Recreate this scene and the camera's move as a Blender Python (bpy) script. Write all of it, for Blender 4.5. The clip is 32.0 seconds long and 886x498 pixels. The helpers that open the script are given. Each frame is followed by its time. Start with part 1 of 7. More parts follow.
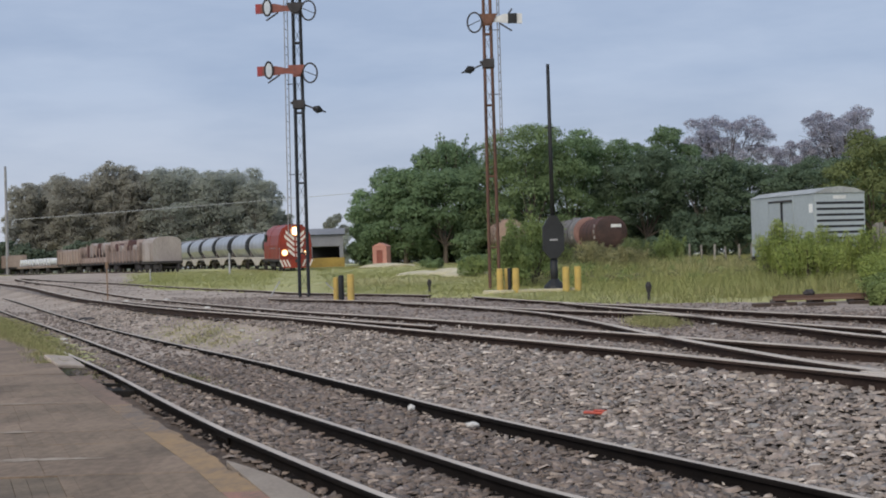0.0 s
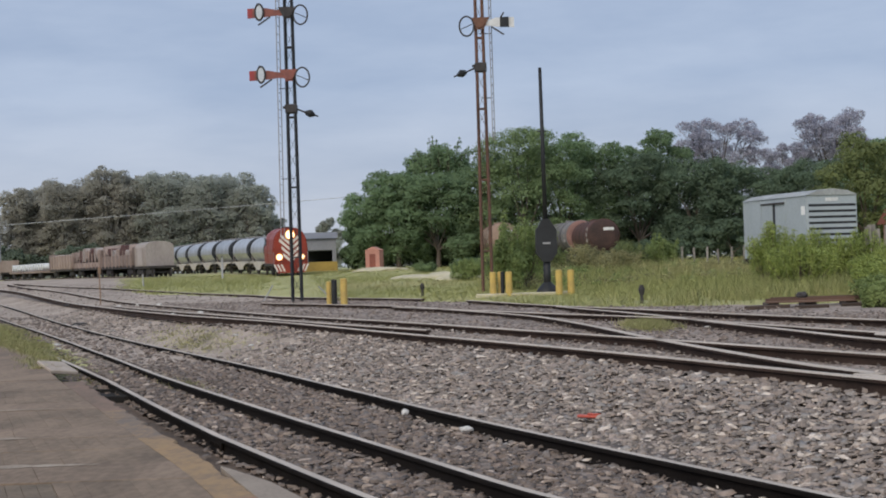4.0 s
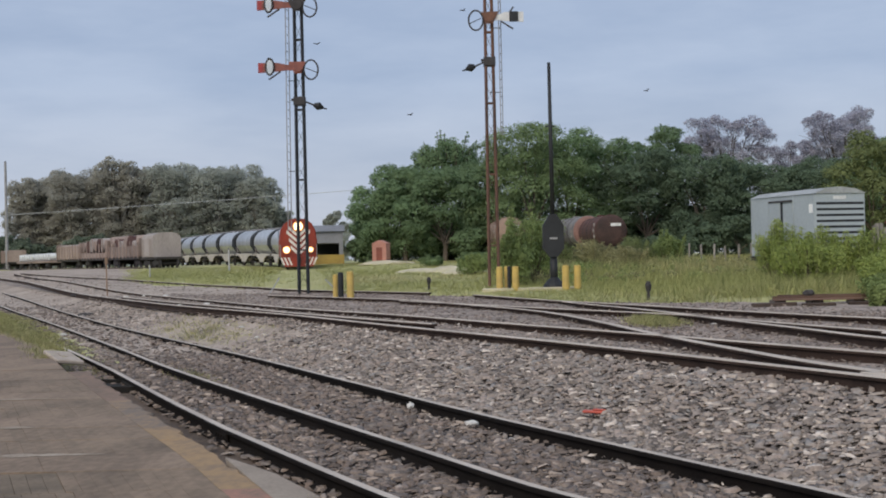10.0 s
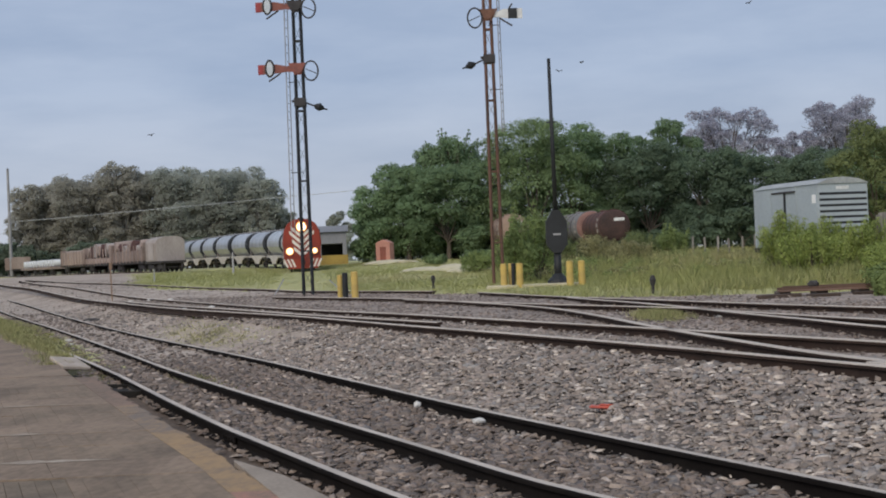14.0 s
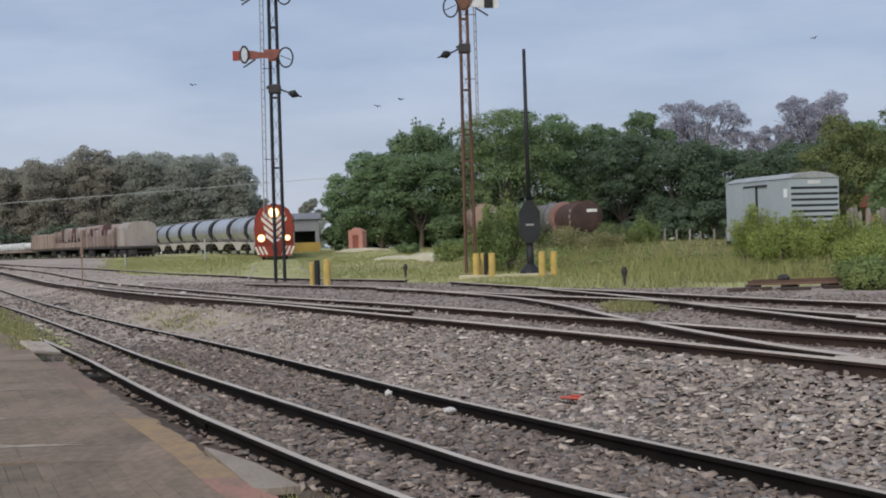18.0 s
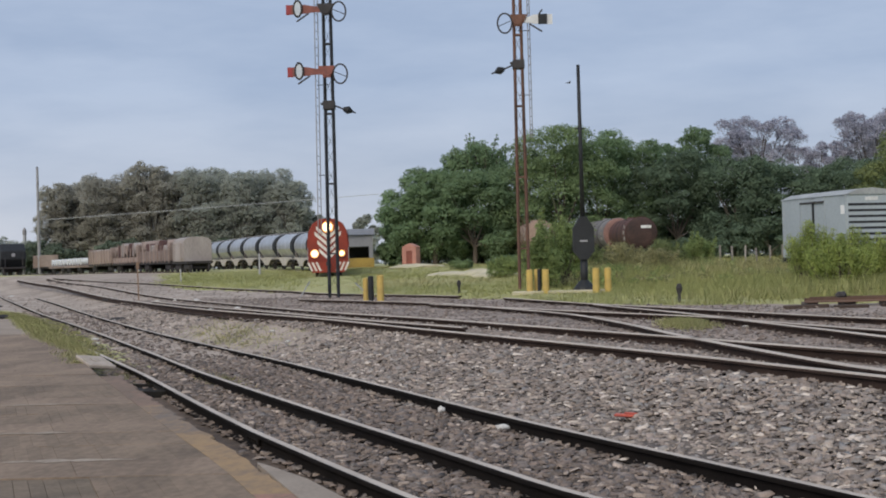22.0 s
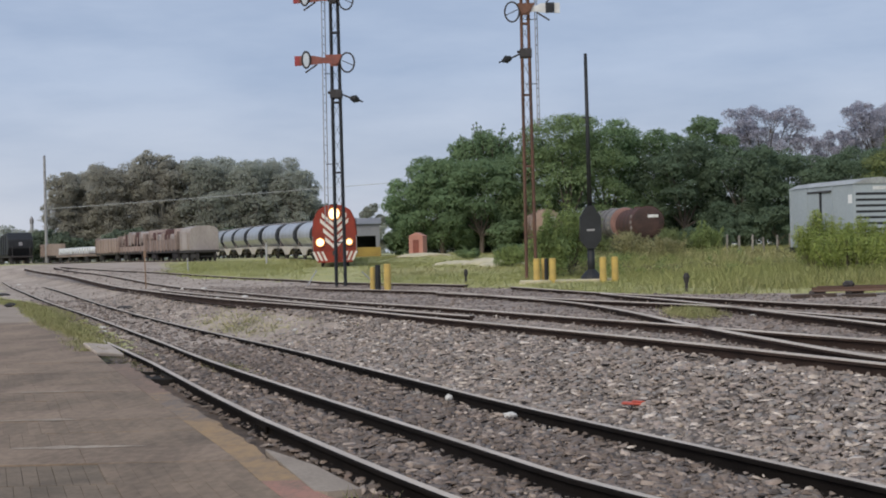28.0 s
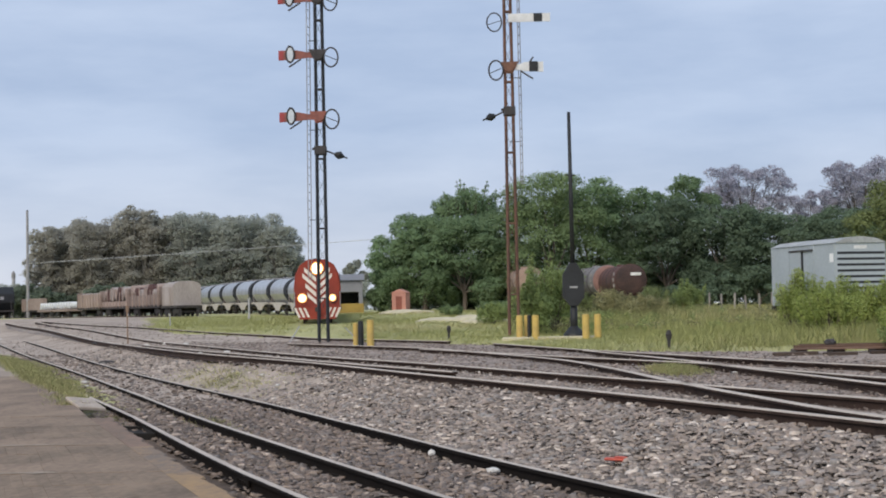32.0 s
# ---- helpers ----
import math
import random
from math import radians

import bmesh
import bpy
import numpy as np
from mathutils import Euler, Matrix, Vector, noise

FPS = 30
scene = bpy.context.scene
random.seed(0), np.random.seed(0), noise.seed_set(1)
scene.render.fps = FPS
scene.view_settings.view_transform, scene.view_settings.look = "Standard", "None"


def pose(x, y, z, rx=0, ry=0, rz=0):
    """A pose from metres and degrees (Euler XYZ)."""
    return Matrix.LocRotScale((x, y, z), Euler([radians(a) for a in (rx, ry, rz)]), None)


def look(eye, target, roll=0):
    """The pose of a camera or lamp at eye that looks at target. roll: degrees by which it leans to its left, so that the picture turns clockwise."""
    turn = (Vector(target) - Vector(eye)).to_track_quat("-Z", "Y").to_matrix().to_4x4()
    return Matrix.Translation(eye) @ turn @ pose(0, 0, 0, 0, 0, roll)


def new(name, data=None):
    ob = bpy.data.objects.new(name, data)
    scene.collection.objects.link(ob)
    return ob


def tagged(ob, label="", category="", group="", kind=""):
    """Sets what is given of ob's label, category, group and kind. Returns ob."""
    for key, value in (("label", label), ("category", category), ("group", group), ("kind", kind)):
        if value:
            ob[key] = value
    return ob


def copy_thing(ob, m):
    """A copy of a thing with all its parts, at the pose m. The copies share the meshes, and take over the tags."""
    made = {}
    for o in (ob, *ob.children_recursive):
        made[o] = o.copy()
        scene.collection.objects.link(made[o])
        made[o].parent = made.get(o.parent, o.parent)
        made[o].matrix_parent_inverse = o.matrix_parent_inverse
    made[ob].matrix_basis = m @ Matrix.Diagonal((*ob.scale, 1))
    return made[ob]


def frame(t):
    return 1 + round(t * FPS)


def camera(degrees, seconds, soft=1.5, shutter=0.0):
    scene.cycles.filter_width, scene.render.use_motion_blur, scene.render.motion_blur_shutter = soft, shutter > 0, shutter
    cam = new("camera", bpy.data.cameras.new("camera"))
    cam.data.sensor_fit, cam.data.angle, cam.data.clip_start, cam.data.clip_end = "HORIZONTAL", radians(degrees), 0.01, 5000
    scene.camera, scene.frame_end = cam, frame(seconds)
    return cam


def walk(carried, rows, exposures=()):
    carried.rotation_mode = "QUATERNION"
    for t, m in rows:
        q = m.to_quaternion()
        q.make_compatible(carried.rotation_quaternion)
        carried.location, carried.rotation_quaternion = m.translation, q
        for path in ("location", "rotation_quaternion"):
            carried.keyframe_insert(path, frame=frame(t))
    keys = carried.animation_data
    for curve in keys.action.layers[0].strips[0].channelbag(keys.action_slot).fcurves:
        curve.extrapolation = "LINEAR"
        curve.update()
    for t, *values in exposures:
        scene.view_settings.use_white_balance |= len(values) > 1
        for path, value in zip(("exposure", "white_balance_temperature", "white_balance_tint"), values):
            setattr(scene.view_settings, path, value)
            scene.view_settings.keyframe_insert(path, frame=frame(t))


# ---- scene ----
import functools

# Camera: held by hand on the platform, one long lens, small sways. t, place, yaw, pitch, roll.
PATH = [
    (0, 0.004, -0.000, 1.817, 0.007, 0.451, -1.657),
    (0.5, 0.001, 0.004, 1.824, -0.033, 0.280, -1.706),
    (1, 0.013, 0.010, 1.823, -0.253, 0.308, -1.930),
    (1.5, 0.003, 0.003, 1.821, -0.277, 0.083, -1.775),
    (2, -0.000, 0.012, 1.819, -0.224, 0.054, -1.809),
    (2.5, -0.006, -0.007, 1.829, -0.262, 0.224, -1.786),
    (3, 0.007, 0.003, 1.822, -0.368, 0.377, -1.861),
    (3.5, 0.001, -0.008, 1.827, -0.357, 0.529, -1.881),
    (5.5, -0.001, 0.001, 1.825, 0.039, 0.648, -1.823),
    (6, 0.004, 0.007, 1.815, -0.014, 0.811, -1.788),
    (6.5, 0.002, 0.014, 1.823, -0.104, 0.931, -1.727),
    (7, 0.004, 0.001, 1.818, -0.050, 1.132, -1.721),
    (7.5, 0.006, 0.004, 1.820, -0.014, 1.131, -1.746),
    (8, 0.007, 0.001, 1.812, -0.175, 0.915, -1.810),
    (8.5, 0.007, 0.005, 1.822, -0.081, 0.716, -1.698),
    (9, 0.002, 0.003, 1.819, 0.020, 0.898, -1.711),
    (9.5, -0.000, 0.004, 1.824, 0.092, 0.831, -1.496),
    (10, -0.005, 0.011, 1.822, -0.008, 0.360, -1.277),
    (10.5, -0.000, 0.014, 1.819, 0.273, 0.566, -1.548),
    (11, -0.001, 0.006, 1.815, -0.194, 0.015, -1.342),
    (11.5, 0.000, 0.004, 1.822, 0.059, 0.425, -1.732),
    (12, 0.009, -0.003, 1.827, -0.124, 1.023, -2.073),
    (12.5, 0.002, 0.003, 1.823, 0.230, 1.396, -2.580),
    (13, 0.015, 0.003, 1.817, 0.287, 1.166, -2.690),
    (13.5, 0.006, 0.002, 1.825, 0.195, 0.463, -2.620),
    (15.5, -0.013, -0.007, 1.826, 0.267, 0.170, -2.038),
    (16, -0.010, 0.010, 1.827, 0.225, 0.177, -2.125),
    (16.5, -0.014, -0.007, 1.827, -0.080, -0.502, -1.998),
    (17, -0.013, -0.012, 1.826, -0.347, -0.441, -2.028),
    (17.5, 0.002, -0.018, 1.832, -1.657, -0.344, -1.940),
    (18, -0.011, -0.017, 1.830, -0.921, -0.177, -1.685),
    (18.5, -0.003, -0.028, 1.824, -1.333, -0.332, -1.738),
    (19, -0.008, -0.016, 1.829, -0.819, -1.274, -1.769),
    (19.5, -0.019, -0.078, 1.811, -0.210, -1.292, -2.042),
    (20, -0.016, 0.007, 1.830, 0.298, -0.859, -2.001),
    (20.5, -0.016, 0.027, 1.832, 0.781, -0.502, -1.894),
    (21, -0.008, 0.023, 1.825, 0.915, 0.537, -1.614),
    (21.5, -0.013, 0.020, 1.825, 1.131, 0.278, -1.582),
    (22, -0.010, 0.021, 1.833, 1.152, 0.502, -1.540),
    (22.5, -0.002, 0.023, 1.820, 1.378, 0.680, -2.083),
    (23, -0.020, -0.008, 1.843, 2.685, 0.353, -2.791),
    (23.5, -0.023, -0.058, 1.852, -0.168, 0.974, -1.697),
    (24, -0.030, -0.042, 1.854, 0.657, 1.450, -1.618),
    (24.5, -0.029, -0.054, 1.846, 0.887, 1.846, -1.461),
    (25, -0.038, 0.007, 1.866, 1.036, 2.279, -1.459),
    (25.5, -0.004, -0.004, 1.836, 1.201, 1.104, -2.268),
    (26, 0.019, 0.016, 1.839, 1.216, -0.722, -1.835),
    (26.5, 0.005, 0.011, 1.829, 1.147, -0.117, -1.511),
    (28.5, -0.033, 0.038, 1.815, 1.481, 0.240, -1.505),
    (29, -0.045, 0.046, 1.813, 1.447, 0.540, -1.574),
    (29.5, -0.025, 0.035, 1.815, 0.892, 0.747, -1.795),
    (30, -0.031, 0.052, 1.817, 0.993, 0.922, -1.814),
    (30.5, -0.029, -0.031, 1.800, 1.059, 1.136, -1.774),
    (31, -0.024, -0.038, 1.799, 1.039, 1.471, -1.480),
    (31.5, -0.030, -0.052, 1.791, 0.806, 2.065, -1.347),
    (32, -0.032, -0.059, 1.793, 0.706, 2.304, -1.160),
]


def view(x, y, z, yaw, pitch, roll):
    return pose(x, y, z) @ pose(0, 0, 0, 0, 0, yaw) @ pose(0, 0, 0, 90 + pitch) @ pose(0, 0, 0, 0, 0, roll)


cam = camera(33.6, 32.0, soft=1.9)
walk(cam, [(row[0], view(*row[1:])) for row in PATH],
     [(0, 0.0), (12.4, 0.0), (13, -0.06), (16, -0.07), (16.8, 0.0), (22.5, 0.0), (24, -0.05), (25, 0.08), (26, 0.0), (30, 0.02), (31, -0.06), (32, 0.22)])

# ---- light: an overcast evening sky, a weak wide sun behind cloud ----
world = bpy.data.worlds.new("sky")
scene.world = world
world.use_nodes = True
wn, wl = world.node_tree.nodes, world.node_tree.links
wn.clear()


def wnode(kind, **values):
    n = wn.new(kind)
    for key, value in values.items():
        n.inputs[key].default_value = value
    return n


sky = wn.new("ShaderNodeTexSky")
sky.sky_type, sky.sun_disc = "NISHITA", False
sky.sun_elevation, sky.sun_rotation = radians(36), radians(207)
sky_dim = wn.new("ShaderNodeVectorMath")
sky_dim.operation = "SCALE"
sky_dim.inputs["Scale"].default_value = 0.06
wl.new(sky.outputs[0], sky_dim.inputs[0])
w_co = wn.new("ShaderNodeTexCoord")
w_sep = wn.new("ShaderNodeSeparateXYZ")
wl.new(w_co.outputs["Generated"], w_sep.inputs[0])
w_ramp = wn.new("ShaderNodeValToRGB")
w_ramp.color_ramp.elements[0].position, w_ramp.color_ramp.elements[0].color = 0.0, (0.52, 0.565, 0.665, 1)
w_ramp.color_ramp.elements[1].position, w_ramp.color_ramp.elements[1].color = 0.5, (0.40, 0.50, 0.68, 1)
mid = w_ramp.color_ramp.elements.new(0.12)
mid.color = (0.40, 0.49, 0.66, 1)
wl.new(w_sep.outputs["Z"], w_ramp.inputs[0])
w_map = wn.new("ShaderNodeMapping")
w_map.inputs["Scale"].default_value = (2.2, 2.2, 9.0)
w_map.inputs["Rotation"].default_value = (0.0, radians(9), 0.0)
wl.new(w_co.outputs["Generated"], w_map.inputs[0])
w_cloud = wnode("ShaderNodeTexNoise", Scale=2.6, Detail=7.0, Roughness=0.55)
wl.new(w_map.outputs[0], w_cloud.inputs["Vector"])
w_cr = wn.new("ShaderNodeValToRGB")
w_cr.color_ramp.elements[0].position, w_cr.color_ramp.elements[0].color = 0.36, (0.90, 0.91, 0.93, 1)
w_cr.color_ramp.elements[1].position, w_cr.color_ramp.elements[1].color = 0.66, (1.14, 1.10, 1.06, 1)
wl.new(w_cloud.outputs["Fac"], w_cr.inputs[0])
w_mul = wn.new("ShaderNodeMix")
w_mul.data_type, w_mul.blend_type = "RGBA", "MULTIPLY"
w_mul.inputs["Factor"].default_value = 1.0
wl.new(w_ramp.outputs[0], w_mul.inputs["A"])
wl.new(w_cr.outputs[0], w_mul.inputs["B"])
w_mix = wn.new("ShaderNodeMix")
w_mix.data_type = "RGBA"
w_mix.inputs["Factor"].default_value = 0.88
wl.new(sky_dim.outputs[0], w_mix.inputs["A"])
wl.new(w_mul.outputs["Result"], w_mix.inputs["B"])
w_bg = wnode("ShaderNodeBackground", Strength=1.08)
wl.new(w_mix.outputs["Result"], w_bg.inputs["Color"])
w_out = wn.new("ShaderNodeOutputWorld")
wl.new(w_bg.outputs[0], w_out.inputs[0])

sun_data = bpy.data.lights.new("sun", "SUN")
sun_data.energy, sun_data.angle, sun_data.color = 2.2, radians(40), (1.0, 0.91, 0.80)
sun = new("sun", sun_data)
sun.matrix_world = look((0, 0, 40), (11, 22, 22))


# ---- materials ----
def mat(name, col, col2=None, rough=0.8, metal=0.0, scale=3.0, fine=40.0, bump=0.3, dist=0.01, mix=(0.35, 0.65),
        rand=0.0, island=0.0, emit=0.0, stretch=(1, 1, 1), sub=0.0, spec=0.4, skew=0.0, pieces=()):
    """A surface with stains at two scales, fine relief and, where wanted, a shade of its own for each piece."""
    m = bpy.data.materials.new(name)
    m.use_nodes = True
    nt = m.node_tree
    n, l = nt.nodes, nt.links
    bsdf = n["Principled BSDF"]
    co = n.new("ShaderNodeTexCoord")
    mp = n.new("ShaderNodeMapping")
    mp.inputs["Scale"].default_value = stretch
    l.new(co.outputs["Object"], mp.inputs[0])
    big = n.new("ShaderNodeTexNoise")
    big.inputs["Scale"].default_value, big.inputs["Detail"].default_value = scale, 5
    small = n.new("ShaderNodeTexNoise")
    small.inputs["Scale"].default_value, small.inputs["Detail"].default_value = fine, 3
    l.new(mp.outputs[0], big.inputs["Vector"])
    l.new(mp.outputs[0], small.inputs["Vector"])
    both = n.new("ShaderNodeMath")
    both.operation = "MULTIPLY_ADD"
    both.inputs[1].default_value = 0.4
    l.new(small.outputs["Fac"], both.inputs[0])
    part60 = n.new("ShaderNodeMath")
    part60.operation = "MULTIPLY"
    part60.inputs[1].default_value = 0.6
    l.new(big.outputs["Fac"], part60.inputs[0])
    l.new(part60.outputs[0], both.inputs[2])
    ramp = n.new("ShaderNodeValToRGB")
    c2 = col2 or tuple(c * 0.6 for c in col)
    ramp.color_ramp.elements[0].position, ramp.color_ramp.elements[0].color = mix[0], (*c2, 1)
    ramp.color_ramp.elements[1].position, ramp.color_ramp.elements[1].color = mix[1], (*col, 1)
    l.new(both.outputs[0], ramp.inputs[0])
    colour = ramp.outputs[0]
    for amount, kind, out in ((rand, "ShaderNodeObjectInfo", "Random"), (island, "ShaderNodeNewGeometry", "Random Per Island")):
        if amount:
            src = n.new(kind)
            span = n.new("ShaderNodeMapRange")
            span.inputs["To Min"].default_value, span.inputs["To Max"].default_value = 1 - amount, 1 + amount
            if skew and kind == "ShaderNodeNewGeometry":
                power = n.new("ShaderNodeMath")
                power.operation = "POWER"
                power.inputs[1].default_value = skew
                l.new(src.outputs[out], power.inputs[0])
                l.new(power.outputs[0], span.inputs["Value"])
                span.inputs["To Max"].default_value = 1 + amount * 2.2
            else:
                l.new(src.outputs[out], span.inputs["Value"])
            mul = n.new("ShaderNodeVectorMath")
            mul.operation = "SCALE"
            l.new(colour, mul.inputs[0])
            l.new(span.outputs[0], mul.inputs["Scale"])
            colour = mul.outputs[0]
    if pieces:
        src = n.new("ShaderNodeNewGeometry")
        hues = n.new("ShaderNodeValToRGB")
        hues.color_ramp.elements[1].position, hues.color_ramp.elements[1].color = pieces[-1][0], (*pieces[-1][1], 1)
        hues.color_ramp.elements[0].color = (*pieces[0][1], 1)
        for at, tint in pieces[1:-1]:
            hues.color_ramp.elements.new(at).color = (*tint, 1)
        l.new(src.outputs["Random Per Island"], hues.inputs[0])
        mul = n.new("ShaderNodeMix")
        mul.data_type, mul.blend_type = "RGBA", "MULTIPLY"
        mul.inputs["Factor"].default_value = 1.0
        l.new(colour, mul.inputs["A"])
        l.new(hues.outputs[0], mul.inputs["B"])
        colour = mul.outputs["Result"]
    l.new(colour, bsdf.inputs["Base Color"])
    bsdf.inputs["Roughness"].default_value, bsdf.inputs["Metallic"].default_value = rough, metal
    bsdf.inputs["Specular IOR Level"].default_value = spec
    if sub:
        bsdf.inputs["Subsurface Weight"].default_value = 0.0
        tr = n.new("ShaderNodeBsdfTranslucent")
        l.new(colour, tr.inputs["Color"])
        mx = n.new("ShaderNodeMixShader")
        mx.inputs[0].default_value = sub
        l.new(bsdf.outputs[0], mx.inputs[1])
        l.new(tr.outputs[0], mx.inputs[2])
        l.new(mx.outputs[0], n["Material Output"].inputs[0])
    if bump:
        b = n.new("ShaderNodeBump")
        b.inputs["Strength"].default_value, b.inputs["Distance"].default_value = bump, dist
        l.new(both.outputs[0], b.inputs["Height"])
        l.new(b.outputs[0], bsdf.inputs["Normal"])
    if emit:
        bsdf.inputs["Emission Color"].default_value = (*col, 1)
        bsdf.inputs["Emission Strength"].default_value = emit
    return m


STONE_HUES = [(0.0, (0.42, 0.41, 0.42)), (0.2, (0.72, 0.70, 0.68)), (0.38, (0.98, 0.90, 0.86)), (0.52, (0.86, 0.92, 0.97)), (0.66, (1.08, 1.0, 0.94)),
              (0.8, (0.80, 0.76, 0.73)), (0.9, (1.32, 1.26, 1.18)), (0.97, (1.75, 1.72, 1.66)), (1.0, (2.1, 2.1, 2.05))]
BALLAST = mat("ballast_bed", (0.17, 0.14, 0.12), (0.055, 0.046, 0.039), scale=1.6, fine=16, bump=0.9, dist=0.05, rough=0.95)
STONE = mat("ballast_stone", (0.41, 0.362, 0.325), (0.21, 0.185, 0.165), scale=6, fine=60, bump=0.4, rough=0.95, pieces=STONE_HUES)
SOIL = mat("dark_soil", (0.165, 0.118, 0.086), (0.062, 0.046, 0.036), scale=2.0, fine=20, bump=0.8, dist=0.03, rough=0.95)
STONE_OILY = mat("oily_ballast_stone", (0.29, 0.242, 0.21), (0.14, 0.116, 0.1), scale=6, fine=60, bump=0.4, rough=0.9, pieces=STONE_HUES)
YARD_DIRT = mat("oily_yard_dirt", (0.41, 0.335, 0.28), (0.14, 0.114, 0.096), scale=0.9, fine=12, bump=0.8, dist=0.04, rough=0.95)
DIRT = mat("dirt", (0.48, 0.395, 0.325), (0.24, 0.197, 0.16), scale=0.5, fine=9, bump=0.8, dist=0.04, rough=0.95)
TURF = mat("turf", (0.48, 0.455, 0.21), (0.35, 0.345, 0.155), scale=0.25, fine=6, bump=0.8, dist=0.1, rough=0.95)
GRASS = mat("grass_blade", (0.66, 0.66, 0.285), (0.52, 0.53, 0.215), scale=0.12, fine=2.0, bump=0, rough=0.7, island=0.08, sub=0.45, spec=0.12)
DRY = mat("dry_grass", (0.73, 0.66, 0.34), (0.56, 0.53, 0.25), scale=0.2, fine=2.0, bump=0, rough=0.8, island=0.08, sub=0.35, spec=0.12)
SHRUB = mat("shrub_leaf", (0.41, 0.465, 0.145), (0.24, 0.3, 0.085), scale=0.8, fine=5, bump=0, rough=0.6, island=0.22, sub=0.35, spec=0.12)
SHRUB_MID = mat("mid_green_leaf", (0.34, 0.41, 0.16), (0.18, 0.235, 0.085), scale=0.8, fine=5, bump=0, rough=0.6, island=0.3, sub=0.4, spec=0.12)
LEAF = mat("tree_leaf", (0.25, 0.35, 0.185), (0.155, 0.225, 0.115), scale=0.25, fine=2, bump=0, rough=0.6, island=0.08, rand=0.16, sub=0.45, spec=0.12)
# Darker copy of the tree leaf: the wood's low shade put into its colour.
LEAF_SHADED = mat("shaded_dark_leaf", (0.18, 0.245, 0.155), (0.112, 0.155, 0.1), scale=0.25, fine=2, bump=0, rough=0.65, island=0.15, rand=0.1, sub=0.45, spec=0.12)
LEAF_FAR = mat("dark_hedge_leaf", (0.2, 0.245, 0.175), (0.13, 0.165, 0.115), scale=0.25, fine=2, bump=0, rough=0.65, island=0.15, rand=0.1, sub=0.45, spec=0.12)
WEED = mat("brown_weed", (0.40, 0.375, 0.195), (0.27, 0.26, 0.13), scale=0.6, fine=4, bump=0, rough=0.8, island=0.3, sub=0.4, spec=0.12)
LEAF_PALE = mat("pale_tree_leaf", (0.265, 0.35, 0.165), (0.155, 0.215, 0.1), scale=0.25, fine=2, bump=0, rough=0.6, island=0.2, sub=0.45, spec=0.12)
LEAF_OLIVE = mat("olive_tree_leaf", (0.27, 0.31, 0.13), (0.15, 0.18, 0.075), scale=0.25, fine=2, bump=0, rough=0.6, island=0.2, sub=0.45, spec=0.12)
# Gum leaves far paler than foliage: distance haze put into the colour.
LEAF_GUM_HAZED = mat("hazed_grey_green_leaf", (0.515, 0.54, 0.475), (0.435, 0.455, 0.4), scale=0.12, fine=1, bump=0, rough=0.7, island=0.04, rand=0.06, sub=0.68, spec=0.04)
LEAF_GUM_BROWN_HAZED = mat("hazed_brownish_gum_leaf", (0.475, 0.465, 0.4), (0.405, 0.392, 0.338), scale=0.12, fine=1, bump=0, rough=0.7, island=0.04, rand=0.06, sub=0.68, spec=0.04)
LEAF_MAUVE = mat("mauve_blossom", (0.475, 0.47, 0.54), (0.345, 0.34, 0.4), scale=0.3, fine=2, bump=0, rough=0.7, island=0.3, sub=0.4, spec=0.12)
BARK_PALE = mat("pale_gum_bark", (0.36, 0.34, 0.3), (0.24, 0.22, 0.19), scale=1.0, fine=10, bump=0.5, dist=0.02, rough=0.9, stretch=(1, 1, 0.25))
BARK = mat("bark", (0.16, 0.13, 0.105), (0.07, 0.058, 0.048), scale=1.5, fine=14, bump=0.8, dist=0.03, rough=0.95, stretch=(1, 1, 0.25))
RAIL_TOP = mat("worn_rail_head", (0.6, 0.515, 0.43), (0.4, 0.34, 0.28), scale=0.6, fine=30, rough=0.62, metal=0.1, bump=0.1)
# Rail sides near black, much darker than the heads.
RAIL_SIDE = mat("near_black_rail_web", (0.016, 0.0125, 0.0105), (0.007, 0.0055, 0.005), scale=2, fine=40, rough=0.9, bump=0.4, spec=0.12)
RAIL_RUST = mat("brown_rail_web", (0.062, 0.04, 0.031), (0.026, 0.018, 0.015), scale=2, fine=40, rough=0.9, bump=0.4, spec=0.2)
PLANK = mat("old_plank", (0.075, 0.052, 0.04), (0.035, 0.026, 0.021), scale=2, fine=24, rough=0.95, bump=0.6, stretch=(0.3, 3, 1), rand=0.3)
BEAM = mat("rusty_beam", (0.2, 0.125, 0.092), (0.1, 0.065, 0.05), scale=2, fine=24, rough=0.95, bump=0.5, stretch=(0.3, 3, 1))
SLEEPER = mat("weathered_sleeper", (0.15, 0.12, 0.095), (0.06, 0.05, 0.042), scale=2, fine=24, rough=0.95, bump=0.7, stretch=(0.3, 3, 1), rand=0.3)
PAVING = mat("paving", (0.282, 0.204, 0.142), (0.163, 0.117, 0.081), scale=1.5, fine=16, rough=0.92, bump=0.4, dist=0.008, rand=0.05, mix=(0.38, 0.62), stretch=(1, 0.42, 1))
PAVING_DUSTY = mat("dusty_paving", (0.37, 0.3, 0.235), (0.24, 0.19, 0.148), scale=1.1, fine=24, rough=0.95, bump=0.4, dist=0.012, rand=0.04, mix=(0.34, 0.64))
DUST = mat("pale_mortar_dust", (0.37, 0.305, 0.24), (0.23, 0.18, 0.135), scale=5, fine=30, rough=0.95, bump=0.3, mix=(0.38, 0.6))
